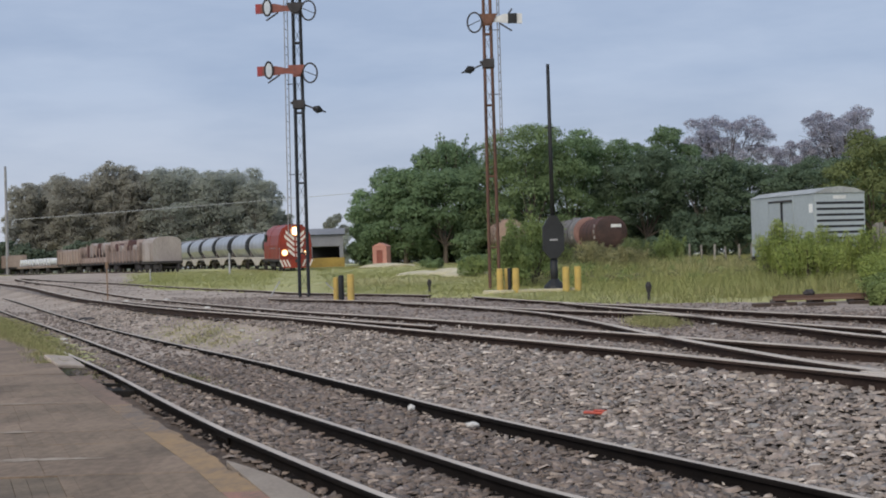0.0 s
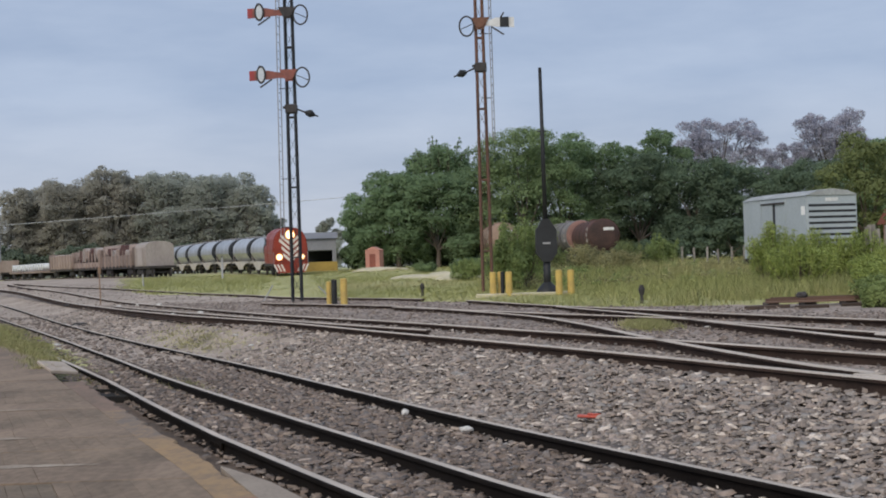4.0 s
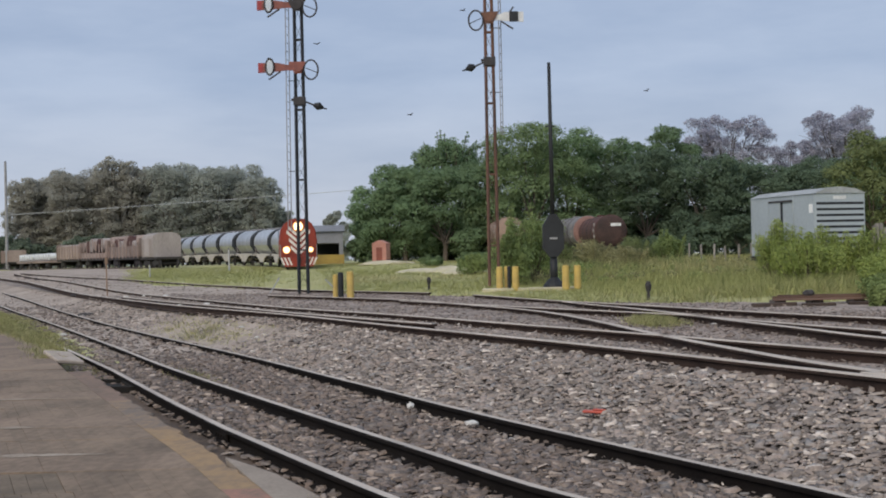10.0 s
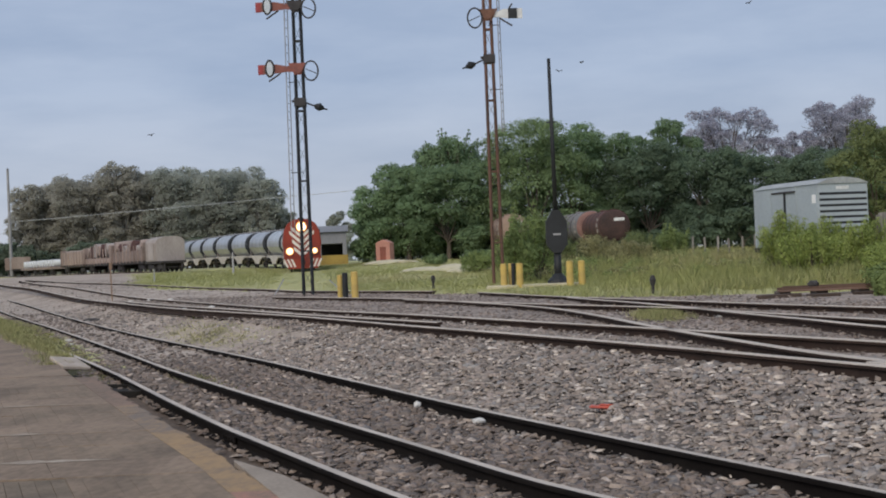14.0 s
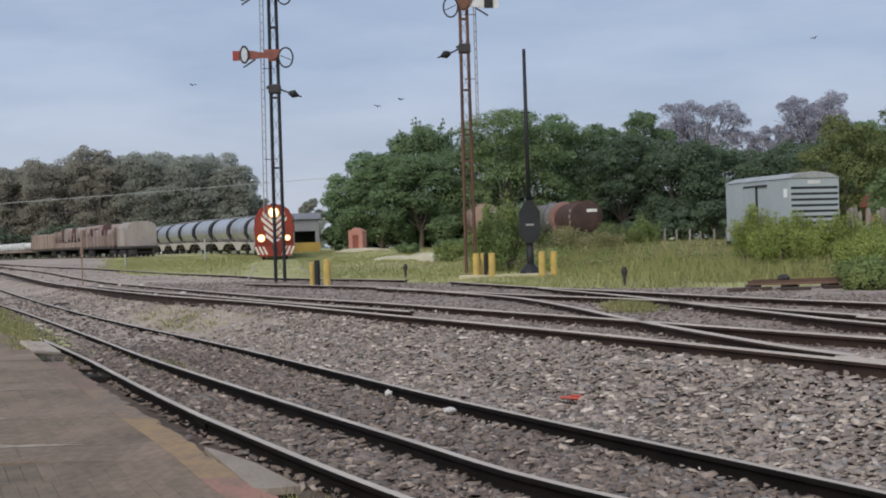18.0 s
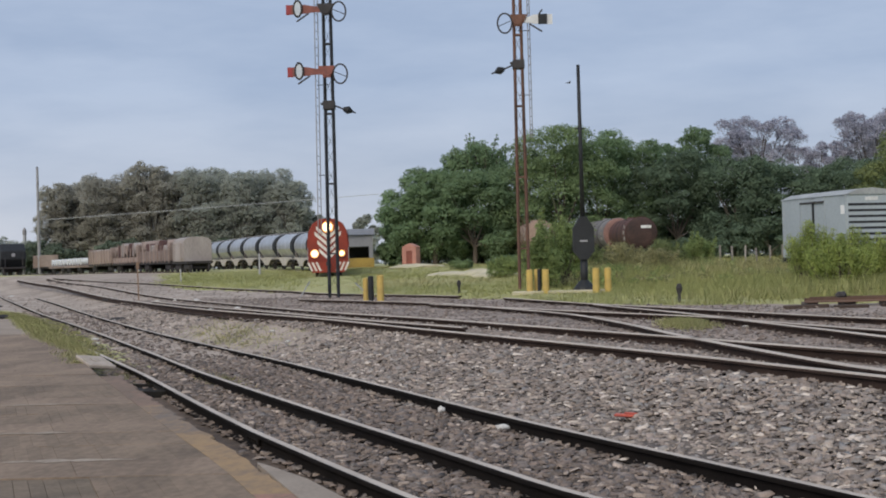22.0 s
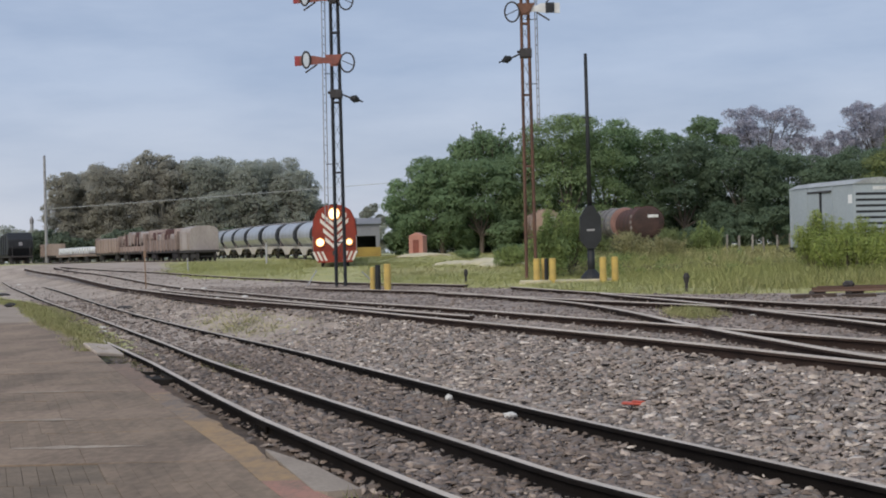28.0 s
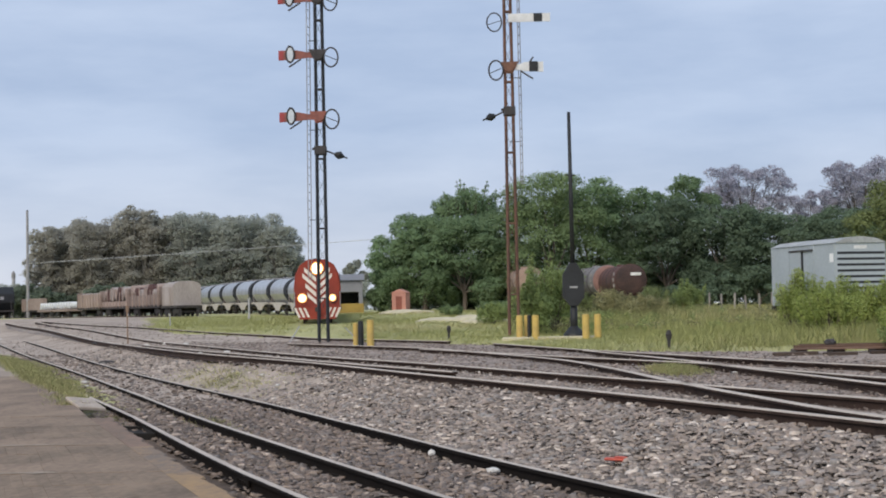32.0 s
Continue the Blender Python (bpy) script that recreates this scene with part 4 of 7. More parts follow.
bollard(-3.62, 51.6, 0.95, 0.10, BLACK, "short black marker post beside a yellow one")
bollard(-3.83, 51.9, 0.88, 0.09, YELLOW, "short yellow marker post at the signal mast")
bollard(-3.26, 51.2, 0.98, 0.125, YELLOW, "thick yellow marker post at the signal mast")
for x_, y_ in ((2.03, 53.2), (2.33, 53.6), (2.58, 52.7), (4.34, 52.2), (4.78, 52.4)):
    bollard(x_, y_, 0.92, 0.125, YELLOW, "yellow marker post beside the black cabinet post")
bollard(2.36, 52.9, 0.92, 0.07, BLACK, "thin black marker post between yellow ones")
bm = bmesh.new()
box(bm, -1.9, 1.5, -0.45, 0.45, -0.2, 0.13, 0.02)
slab = tagged(new("concrete_base", finish(bm, "concrete_base", SAND)), "pale concrete base strip under the posts", "base")
slab.matrix_basis = pose(3.3, 53.0, 0.56, 0, 0, -4)
for x_, y_ in ((-0.58, 57.6), (5.71, 41.0)):
    m = thing("switch_stand", pose(x_, y_, ground_z(x_, y_)), "small dark switch stand in the grass edge", "switch stand", "switch stands")
    bm = bmesh.new()
    rod(bm, (0, 0, -0.05), (0, 0, 0.4), 0.05, 0.04)
    part("stem", bm, DARK_STEEL, m)
    bm = bmesh.new()
    rod(bm, (0, 0, 0.26), (0, 0, 0.42), 0.06, 0.095, 10)
    rod(bm, (0, 0, 0.42), (0, 0, 0.54), 0.095, 0.05, 10)
    part("head", bm, DARK_STEEL, m)


# ---- rolling stock ----
def wheelset_bogie(parent, x, z=0.0):
    bm = bmesh.new()
    for s in (-1, 1):
        prism(bm, [(s * 1.0 - 0.05, 0.34), (s * 1.0 + 0.05, 0.34), (s * 1.0 + 0.05, 0.74), (s * 1.0 - 0.05, 0.74)], -1.15, 1.15)
    box(bm, -0.22, 0.22, -1.0, 1.0, 0.45, 0.85)
    b = part("bogie", bm, LOCO_DARK, parent)
    b.matrix_basis = pose(x, 0, z)
    for dx in (-0.88, 0.88):
        bm = bmesh.new()
        for s in (-1, 1):
            rod(bm, (dx, s * 0.80, 0.46), (dx, s * 0.93, 0.46), 0.46, 0.46, 20)
        rod(bm, (dx, -0.9, 0.46), (dx, 0.9, 0.46), 0.07)
        part("wheelset", bm, DARK_STEEL, b)


def barrel(w, z0, z1, n=9):
    """A round-backed body section: (y, z) points."""
    out = [(-w * 0.55, z0), (w * 0.55, z0), (w, z0 + 1.0)]
    for i in range(n + 1):
        a = math.pi * i / n
        out.append((w * math.cos(a), z1 - 1.15 + 1.15 * math.sin(a)))
    out.append((-w, z0 + 1.0))
    return out


def silver_hopper():
    """Two axles, a round-backed silver body between dark ends, pale arched sills over the wheels."""
    m = thing("hopper_wagon", pose(0, 0, 0), "silver round-topped hopper wagon with dark ends and pale sills", "goods wagon", "silver hopper wagons of the train")
    bm = bmesh.new()
    prism(bm, barrel(1.4, 1.02, 3.5, 18), -3.3, 3.3)
    part("body", bm, SILVER, m)
    for s in (-1, 1):
        bm = bmesh.new()
        prism(bm, barrel(1.41, 1.0, 3.51, 18), min(s * 3.29, s * 3.7), max(s * 3.29, s * 3.7))
        for v in bm.verts:
            if abs(v.co.x) > 3.6:
                v.co.x = s * (3.42 if v.co.z < 2.0 else 3.62)
                v.co.y, v.co.z = v.co.y * 0.9, 2.1 + (v.co.z - 2.1) * 0.92
        part("end_wall", bm, WAGON_END, m, "dark sloping end wall")
        bm = bmesh.new()
        arch = [(-4.0, 1.0), (-3.3, 1.03), (-2.6, 1.03)] + [(-0.95 - 1.65 * math.cos(math.pi * k / 16), 0.42 + 0.61 * math.cos(math.pi * k / 16) ** 0.5 if k < 8 else 0.42) for k in range(1, 9)]
        arch += [(-x, z) for x, z in reversed(arch)]
        near, far = ([bm.verts.new((x, s * y, z)) for x, z in arch] for y in (1.26, 1.36))
        n = len(arch)
        top_n, top_f = ([bm.verts.new((x, s * y, 1.22)) for x, _ in arch] for y in (1.26, 1.36))
        for k in range(n - 1):
            bm.faces.new((near[k], near[k + 1], top_n[k + 1], top_n[k]))
            bm.faces.new((far[k], far[k + 1], top_f[k + 1], top_f[k]))
            bm.faces.new((near[k], near[k + 1], far[k + 1], far[k]))
            bm.faces.new((top_n[k], top_n[k + 1], top_f[k + 1], top_f[k]))
        part("sill", bm, SILL_PALE, m, "pale sill that arches over the wheels")
        bm = bmesh.new()
        box(bm, min(s * 3.6, s * 4.05), max(s * 3.6, s * 4.05), -1.2, 1.2, 0.9, 1.05)
        part("end_deck", bm, WAGON_END, m)
        bm = bmesh.new()
        rod(bm, (s * 4.0, 0, 0.85), (s * 4.32, 0, 0.85), 0.10)
        part("coupler", bm, DARK_STEEL, m)
        for yy in (-1.0, 1.0):
            bm = bmesh.new()
            bar(bm, (s * 4.0, yy, 1.0), (s * 3.84, yy, 2.7), 0.05, 0.05)
            part("end_stanchion", bm, SILL, m)
        bm = bmesh.new()
        for yy in (-1, 1):
            rod(bm, (s * 2.1, yy * 0.80, 0.46), (s * 2.1, yy * 0.93, 0.46), 0.46, 0.46, 20)
        rod(bm, (s * 2.1, -0.9, 0.46), (s * 2.1, 0.9, 0.46), 0.07)
        part("wheelset", bm, DARK_STEEL, m)
        bm = bmesh.new()
        box(bm, s * 2.1 - 0.3, s * 2.1 + 0.3, -1.12, 1.12, 0.36, 0.6, 0.02)
        part("axle_guard", bm, LOCO_DARK, m)
    for x in (-3.1, -1.1, 1.1, 3.1):
        bm = bmesh.new()
        prism(bm, [(y * 1.015, 2.1 + (z - 2.1) * 1.015) for y, z in barrel(1.4, 1.02, 3.5, 18)], x - 0.05, x + 0.05)
        part("rib", bm, SILVER, m)
    for x in (-2.0, 0.0, 2.0):
        bm = bmesh.new()
        box(bm, x - 0.45, x + 0.45, -0.38, 0.38, 3.46, 3.6, 0.03)
        part("hatch", bm, GREY_STEEL, m)
    bm = bmesh.new()
    v = box(bm, -0.8, 0.8, -0.8, 0.8, 0.4, 1.05)
    for q in v:
        if q.co.z < 0.6:
            q.co.x *= 0.35
    part("chute", bm, SILL_PALE, m)
    bm = bmesh.new()
    box(bm, -3.9, 3.9, -1.1, 1.1, 0.72, 1.04)
    part("underframe", bm, LOCO_DARK, m)
    return m


def locomotive():
    """Long hood first: the blunt rounded nose at +x."""
    m = thing("locomotive", pose(0, 0, 0), "red diesel locomotive with white chevrons and lit lamps", "locomotive")
    nose = [(-1.45, 1.05), (1.45, 1.05), (1.48, 2.3), (1.36, 3.15), (1.08, 3.72), (0.55, 4.06), (-0.55, 4.06), (-1.08, 3.72), (-1.36, 3.15), (-1.48, 2.3)]
    bm = bmesh.new()
    prism(bm, nose, -5.5, 0.0)
    hood = part("hood", bm, LOCO_RED, m)
    bm = bmesh.new()
    prism(bm, [(y * 0.94, 2.4 + (z - 2.4) * 0.95) for y, z in nose], -0.02, 0.22)
    face = part("nose", bm, LOCO_RED, m)
    bm = bmesh.new()
    prism(bm, [(y * 1.02, 2.5 + (z - 2.5) * 1.02) for y, z in nose], -9.2, -5.5)
    part("rear_body", bm, LOCO_RED, m)
    bm = bmesh.new()
    box(bm, -9.7, 0.55, -1.5, 1.5, 0.86, 1.08, 0.02)
    part("deck", bm, LOCO_DARK, m)
    bm = bmesh.new()
    prism(bm, [(-1.38, 0.30), (1.38, 0.30), (1.42, 1.10), (-1.42, 1.10)], 0.45, 0.62)
    for v in bm.verts:
        if v.co.z < 0.5:
            v.co.y *= 0.82
    pilot = part("pilot", bm, LOCO_RED, m)
    for s in (-1, 1):
        for i in range(4):
            bm = bmesh.new()
            z = 1.22 + i * 0.47
            y0, y1 = 0.07, (0.62, 0.74, 0.92, 0.80)[i]
            top_z = z + (y1 - y0) * 0.9
            v = [bm.verts.new((0.225, s * a, b)) for a, b in ((y0, z), (y1, top_z), (y1, top_z + 0.27), (y0, z + 0.27))]
            u = [bm.verts.new((0.245, s * a, b)) for a, b in ((y0, z), (y1, top_z), (y1, top_z + 0.27), (y0, z + 0.27))]
            bm.faces.new(v)
            bm.faces.new(u[::-1])
            for k in range(4):
                bm.faces.new((v[k], u[k], u[(k + 1) % 4], v[(k + 1) % 4]))
            part("chevron", bm, LOCO_WHITE, face)
        for i in range(3):
            bm = bmesh.new()
            y0, z = 0.48 + 0.29 * i, 0.42
            v = [bm.verts.new((0.625, s * a, b)) for a, b in ((y0, z), (y0 + 0.15, z), (y0 + 0.42, z + 0.6), (y0 + 0.27, z + 0.6)) if True]
            u = [bm.verts.new((0.645, q.co.y, q.co.z)) for q in v]
            bm.faces.new(v)
            bm.faces.new(u[::-1])
            for k in range(4):
                bm.faces.new((v[k], u[k], u[(k + 1) % 4], v[(k + 1) % 4]))
            part("stripe", bm, LOCO_WHITE, pilot)
        bm = bmesh.new()
        rod(bm, (0.2, s * 0.95, 1.62), (0.34, s * 0.95, 1.62), 0.31, 0.30, 20)
        lamp = part("lower_lamp", bm, LOCO_DARK, m)
        # Ring added as the lamp's halo; the lens is widened for its bloom.
        bm = bmesh.new()
        rod(bm, (0.34, s * 0.95, 1.62), (0.36, s * 0.95, 1.62), 0.30 if s < 0 else 0.24, 0.28 if s < 0 else 0.22, 20)
        part("rim", bm, HALO_GLOW, lamp, "glowing ring added for the lamp's orange halo")
        bm = bmesh.new()
        rod(bm, (0.36, s * 0.95, 1.62), (0.38, s * 0.95, 1.62), 0.24 if s < 0 else 0.17, 0.2 if s < 0 else 0.14, 20)
        part("lens", bm, LIT_LOW, lamp)
        bm = bmesh.new()
        rod(bm, (0.4, s * 1.42, 1.08), (0.4, s * 1.42, 2.0), 0.025)
        rod(bm, (0.4, s * 1.42, 2.0), (-5.4, s * 1.52, 2.0), 0.025)
        part("handrail", bm, GREY_STEEL, m)
        bm = bmesh.new()
        box(bm, -8.6, -7.2, s * 1.49, s * 1.53, 2.65, 3.35)
        part("cab_window", bm, GLASS_DARK, m)
    bm = bmesh.new()
    rod(bm, (0.2, 0.0, 3.48), (0.34, 0.0, 3.48), 0.44, 0.42, 20)
    lamp = part("headlight", bm, LOCO_DARK, m)
    # Headlight's halo as a glowing ring, lens again widened for bloom.
    bm = bmesh.new()
    rod(bm, (0.34, 0.0, 3.48), (0.36, 0.0, 3.48), 0.42, 0.40, 20)
    part("rim", bm, HALO_GLOW, lamp, "glowing ring added for the lamp's orange halo")
    bm = bmesh.new()
    rod(bm, (0.36, 0.0, 3.48), (0.38, 0.0, 3.48), 0.34, 0.30, 20)
    part("lens", bm, LIT, lamp)
    bm = bmesh.new()
    rod(bm, (0.6, 0, 0.92), (1.1, 0, 0.92), 0.12)
    box(bm, 0.95, 1.15, -0.16, 0.16, 0.76, 1.06, 0.03)
    part("coupler", bm, DARK_STEEL, m)
    bm = bmesh.new()
    box(bm, -6.0, -4.0, -1.2, 1.2, 0.35, 0.86, 0.08)
    part("fuel_tank", bm, LOCO_DARK, m)
    for x in (-4.4, -2.8):
        bm = bmesh.new()
        box(bm, x - 0.4, x + 0.4, -0.25, 0.25, 4.04, 4.2, 0.03)
        part("exhaust", bm, LOCO_DARK, m)
    wheelset_bogie(m, -2.4)
    wheelset_bogie(m, -7.6)
    return m


loco = locomotive()
first_wagon = silver_hopper()
train = [(loco, 0.0)]
for i in range(14):
    w_ = first_wagon if i == 0 else copy_thing(first_wagon, pose(0, 0, 0))
    train.append((w_, 10.0 + 4.3 + 8.62 * i))


def gondola(length, label, loads):
    rng = random.Random(20 + loads)
    m = thing("gondola_wagon", pose(0, 0, 0), label, "goods wagon", "parked brown wagons")
    bm = bmesh.new()
    box(bm, -length / 2, length / 2, -1.35, 1.35, 0.85, 1.15, 0.02)
    part("underframe", bm, LOCO_DARK, m)
    for s in (-1, 1):
        bm = bmesh.new()
        box(bm, -length / 2, length / 2, s * 1.30, s * 1.38, 1.15, (2.75, 2.25, 1.7, 3.2)[loads], 0.01)
        part("side_wall", bm, WAGON_BROWN, m)
        bm = bmesh.new()
        box(bm, s * length / 2 - 0.05, s * length / 2 + 0.05, -1.35, 1.35, 1.15, 3.0, 0.01)
        part("end_wall", bm, WAGON_BROWN, m)
        n = 9
        for i in range(n):
            x = -length / 2 + 0.3 + (length - 0.6) * i / (n - 1)
            bm = bmesh.new()
            box(bm, x - 0.07, x + 0.07, s * 1.38, s * 1.47, 1.0, 2.85 if loads in (0, 3) else rng.uniform(2.4, 3.35))
            part("stanchion", bm, WAGON_BROWN, m)
    if loads == 0:
        bm = bmesh.new()
        prism(bm, [(-1.28, 2.5), (1.28, 2.5), (1.2, 3.0), (0.7, 3.5), (-0.6, 3.55), (-1.15, 3.1)], -length / 2 + 0.2, length / 2 - 0.2)
        for v in bm.verts:
            if abs(v.co.x) > length / 2 - 0.4:
                v.co.z = 2.5 + (v.co.z - 2.5) * 0.4
        part("heaped_load", bm, SILL, m, "pale dusty heaped load")
    elif loads < 3:
        for i in range(7):
            x = -length / 2 + 1.0 + (length - 2.0) * i / 6
            bm = bmesh.new()
            r_ = rng.uniform(0.55, 0.9)
            rod(bm, (x, -1.2, 2.3 + rng.uniform(-0.1, 0.4)), (x + rng.uniform(-0.4, 0.4), 1.2, 2.35 + rng.uniform(-0.1, 0.3)), r_, r_ * 0.9, 12)
            part("scrap_load", bm, (WAGON_BROWN, WAGON_GREY, TANK_BROWN)[i % 3], m, "rusty scrap load")
    for x in (-length / 2 + 2, length / 2 - 2):
        wheelset_bogie(m, x)
    return m


def grey_wagon():
    m = thing("covered_wagon", pose(0, 0, 0), "dusty grey round-roofed covered wagon, parked", "goods wagon")
    bm = bmesh.new()
    prism(bm, [(-1.4, 1.1), (1.4, 1.1), (1.42, 2.95), (1.33, 3.2), (1.05, 3.38), (0.55, 3.5), (0, 3.54), (-0.55, 3.5), (-1.05, 3.38), (-1.33, 3.2), (-1.42, 2.95)], -2.1, 2.1)
    part("body", bm, WAGON_GREY, m)
    for s in (-1, 1):
        bm = bmesh.new()
        box(bm, -1.1, 1.1, s * 1.42, s * 1.47, 1.2, 2.95, 0.01)
        part("door", bm, WAGON_GREY, m)
        for x in (-1.95, -1.4, 1.4, 1.95):
            bm = bmesh.new()
            box(bm, x - 0.05, x + 0.05, s * 1.42, s * 1.47, 1.15, 2.85)
            part("rib", bm, WAGON_GREY, m)
    bm = bmesh.new()
    box(bm, -3.0, 3.0, -1.3, 1.3, 0.85, 1.1, 0.02)
    part("underframe", bm, LOCO_DARK, m)
    wheelset_bogie(m, -1.7)
    wheelset_bogie(m, 1.7)
    return m


def park(ob, x, y, ang, dz=0.0):
    ob.matrix_basis = pose(x, y, z_yard(y) - 0.04 + dz, 0, 0, ang)
    return ob


RAKE_A = (-26.6, 143.0)
rake_dir = Vector((-23.0, 48.0)).normalized()
rake_ang = math.degrees(math.atan2(rake_dir.y, rake_dir.x))
rake_things = [(grey_wagon(), 3.2), (gondola(13.6, "rusty brown gondola wagon heaped with scrap", 1), 13.6),
               (gondola(13.6, "rusty brown stake wagon with low sides", 2), 28.0), (gondola(13.6, "faded brown gondola wagon, nearly empty", 0), 42.6)]
for ob, s in rake_things:
    park(ob, RAKE_A[0] + rake_dir.x * s, RAKE_A[1] + rake_dir.y * s, rake_ang)
parked_track = thing("railway_track", pose(0, 0, 0), "rusty track under the parked wagons", "railway track", "tracks of the yard")
for s in (-0.87, 0.87):
    rail([(RAKE_A[0] + rake_dir.x * k + rake_dir.y * s, RAKE_A[1] + rake_dir.y * k - rake_dir.x * s) for k in (-30, -10, 10, 40, 70, 110)], z_yard, RAIL_RUST, parked_track)


def flat_wagon(label):
    m = thing("flat_wagon", pose(0, 0, 0), label, "goods wagon", "parked flat wagons")
    bm = bmesh.new()
    box(bm, -6, 6, -1.35, 1.35, 0.8, 1.12, 0.02)
    part("deck", bm, WAGON_BROWN, m)
    for i in range(6):
        bm = bmesh.new()
        rod(bm, (-5 + i * 2, -1.0, 1.62), (-5 + i * 2, 1.0, 1.62), 0.5, 0.5, 14)
        part("roll", bm, ARM_WHITE, m, "pale rolled load")
    wheelset_bogie(m, -4)
    wheelset_bogie(m, 4)
    return m


flat = flat_wagon("brown flat wagon with pale rolled loads")
park(flat, -55.0, 205.0, rake_ang)
park(copy_thing(flat, pose(0, 0, 0)), -60.6, 216.8, rake_ang)


def black_hopper(label):
    m = thing("black_wagon", pose(0, 0, 0), label, "goods wagon", "parked black wagons")
    bm = bmesh.new()
    side = [(-4.6, 1.0), (4.6, 1.0), (5.3, 1.9), (5.3, 2.9), (4.2, 3.75), (1.0, 3.55), (-4.9, 2.9), (-5.3, 2.2)]
    f = [bm.verts.new((x, -1.45, z)) for x, z in side]
    g = [bm.verts.new((x, 1.45, z)) for x, z in side]
    bm.faces.new(f)
    bm.faces.new(g[::-1])
    for i in range(8):
        bm.faces.new((f[i], g[i], g[(i + 1) % 8], f[(i + 1) % 8]))
    bmesh.ops.bevel(bm, geom=bm.edges[:], offset=0.12, segments=2, profile=0.5, affect="EDGES")
    part("body", bm, BLACK, m)
    for x in (-3.6, -1.8, 0.0, 1.8, 3.6):
        for s in (-1, 1):
            bm = bmesh.new()
            box(bm, x - 0.06, x + 0.06, s * 1.45, s * 1.53, 1.05, 3.0 if x < 0 else 3.4)
            part("rib", bm, BLACK, m)
    bm = bmesh.new()
    box(bm, -5.8, 5.8, -1.3, 1.3, 0.8, 1.0)
    part("underframe", bm, LOCO_DARK, m)
    bm = bmesh.new()
    box(bm, 5.302, 5.34, -0.2, 0.2, 2.2, 2.6)
    part("plate", bm, GREY_STEEL, m, "pale diamond plate").matrix_basis = pose(0, 0, 0)
    for s in (-1, 1):
        bm = bmesh.new()
        rod(bm, (5.7, s * 1.0, 0.9), (5.55, s * 1.0, 2.1), 0.04)
        rod(bm, (5.75, s * 1.2, 0.75), (5.75, s * 1.2, 0.2), 0.06)
        part("end_rail", bm, DARK_STEEL, m)
    wheelset_bogie(m, -3.9)
    wheelset_bogie(m, 3.9)
    return m


bw = black_hopper("black round-backed wagon parked far along the yard")
park(bw, -56.2, 176.0, rake_ang + 180)
park(copy_thing(bw, pose(0, 0, 0)), -63.2, 188.0, rake_ang)
park(gondola(12.0, "old brown wagon beside the black ones", 3), -70.0, 199.0, rake_ang)
park(gondola(7.0, "short brown wagon behind the flat wagons", 0), -68.2, 233.0, rake_ang)


def tank_wagon(paint, end_paint, label, r, zc):
    m = thing("tank_wagon", pose(0, 0, 0), label, "tank wagon", "parked tank wagons in the grass")
    bm = bmesh.new()
    rod(bm, (-5.2, 0, zc), (5.2, 0, zc), r, r, 32)
    part("tank", bm, paint, m)
    for s in (-1, 1):
        bm = bmesh.new()
        for k in range(4):
            u, w = k / 4, (k + 1) / 4
            rod(bm, (s * (5.2 + 0.42 * u), 0, zc), (s * (5.2 + 0.42 * w), 0, zc), r * math.sqrt(1 - u * u * 0.98), r * math.sqrt(1 - w * w * 0.98), 32)
        part("dished_end", bm, end_paint, m)
        bm = bmesh.new()
        rod(bm, (s * 5.14, 0, zc), (s * 5.26, 0, zc), r + 0.02, r + 0.02, 32)
        part("end_hoop", bm, paint, m)
    for x in (-2.5, 0.0, 2.5):
        bm = bmesh.new()
        rod(bm, (x - 0.05, 0, zc), (x + 0.05, 0, zc), r + 0.02, r + 0.02, 32)
        part("strap", bm, DARK_STEEL, m)
    bm = bmesh.new()
    rod(bm, (0, 0, zc + r - 0.2), (0, 0, zc + r + 0.1), 0.4, 0.36, 14)
    part("dome", bm, paint, m)
    bm = bmesh.new()
    box(bm, -5.8, 5.8, -1.2, 1.2, 0.85, 1.12)
    part("underframe", bm, LOCO_DARK, m)
    bm = bmesh.new()
    box(bm, 5.56, 5.6, -0.05, 0.8, zc + 0.36, zc + 0.6)
    part("plate", bm, ARM_WHITE, m, "white plate of lettering bars")
    for x, z in ((4.2, 0.5), (4.35, 0.05), (4.3, -0.4)):
        bm = bmesh.new()
        y = -math.sqrt(r * r - z * z)
        bar(bm, (x - 0.3, y - 0.02, zc + z), (x + 0.3, y - 0.02, zc + z), 0.03, 0.3)
        part("stencil_patch", bm, SILL, m, "pale worn stencil patch")
    wheelset_bogie(m, -3.9)
    wheelset_bogie(m, 3.9)
    return m


TANKS = [(13.57, 125.1, -88, TANK_BROWN, TANK_END, 1.30, 2.58, "brown tank wagon standing in tall grass"),
         (12.6, 137.6, -84, TANK_GREY, TANK_PINK, 1.40, 2.60, "grey tank wagon with a faded pink end behind shrubs"),
         (5.9, 138.4, -87.5, TANK_TAN, TANK_TAN, 1.34, 2.70, "faded tan tank wagon behind the signal mast")]
for x_, y_, a_, paint_, end_, r_, zc_, lab_ in TANKS:
    park(tank_wagon(paint_, end_, lab_, r_, zc_), x_, y_, a_, 0.0)


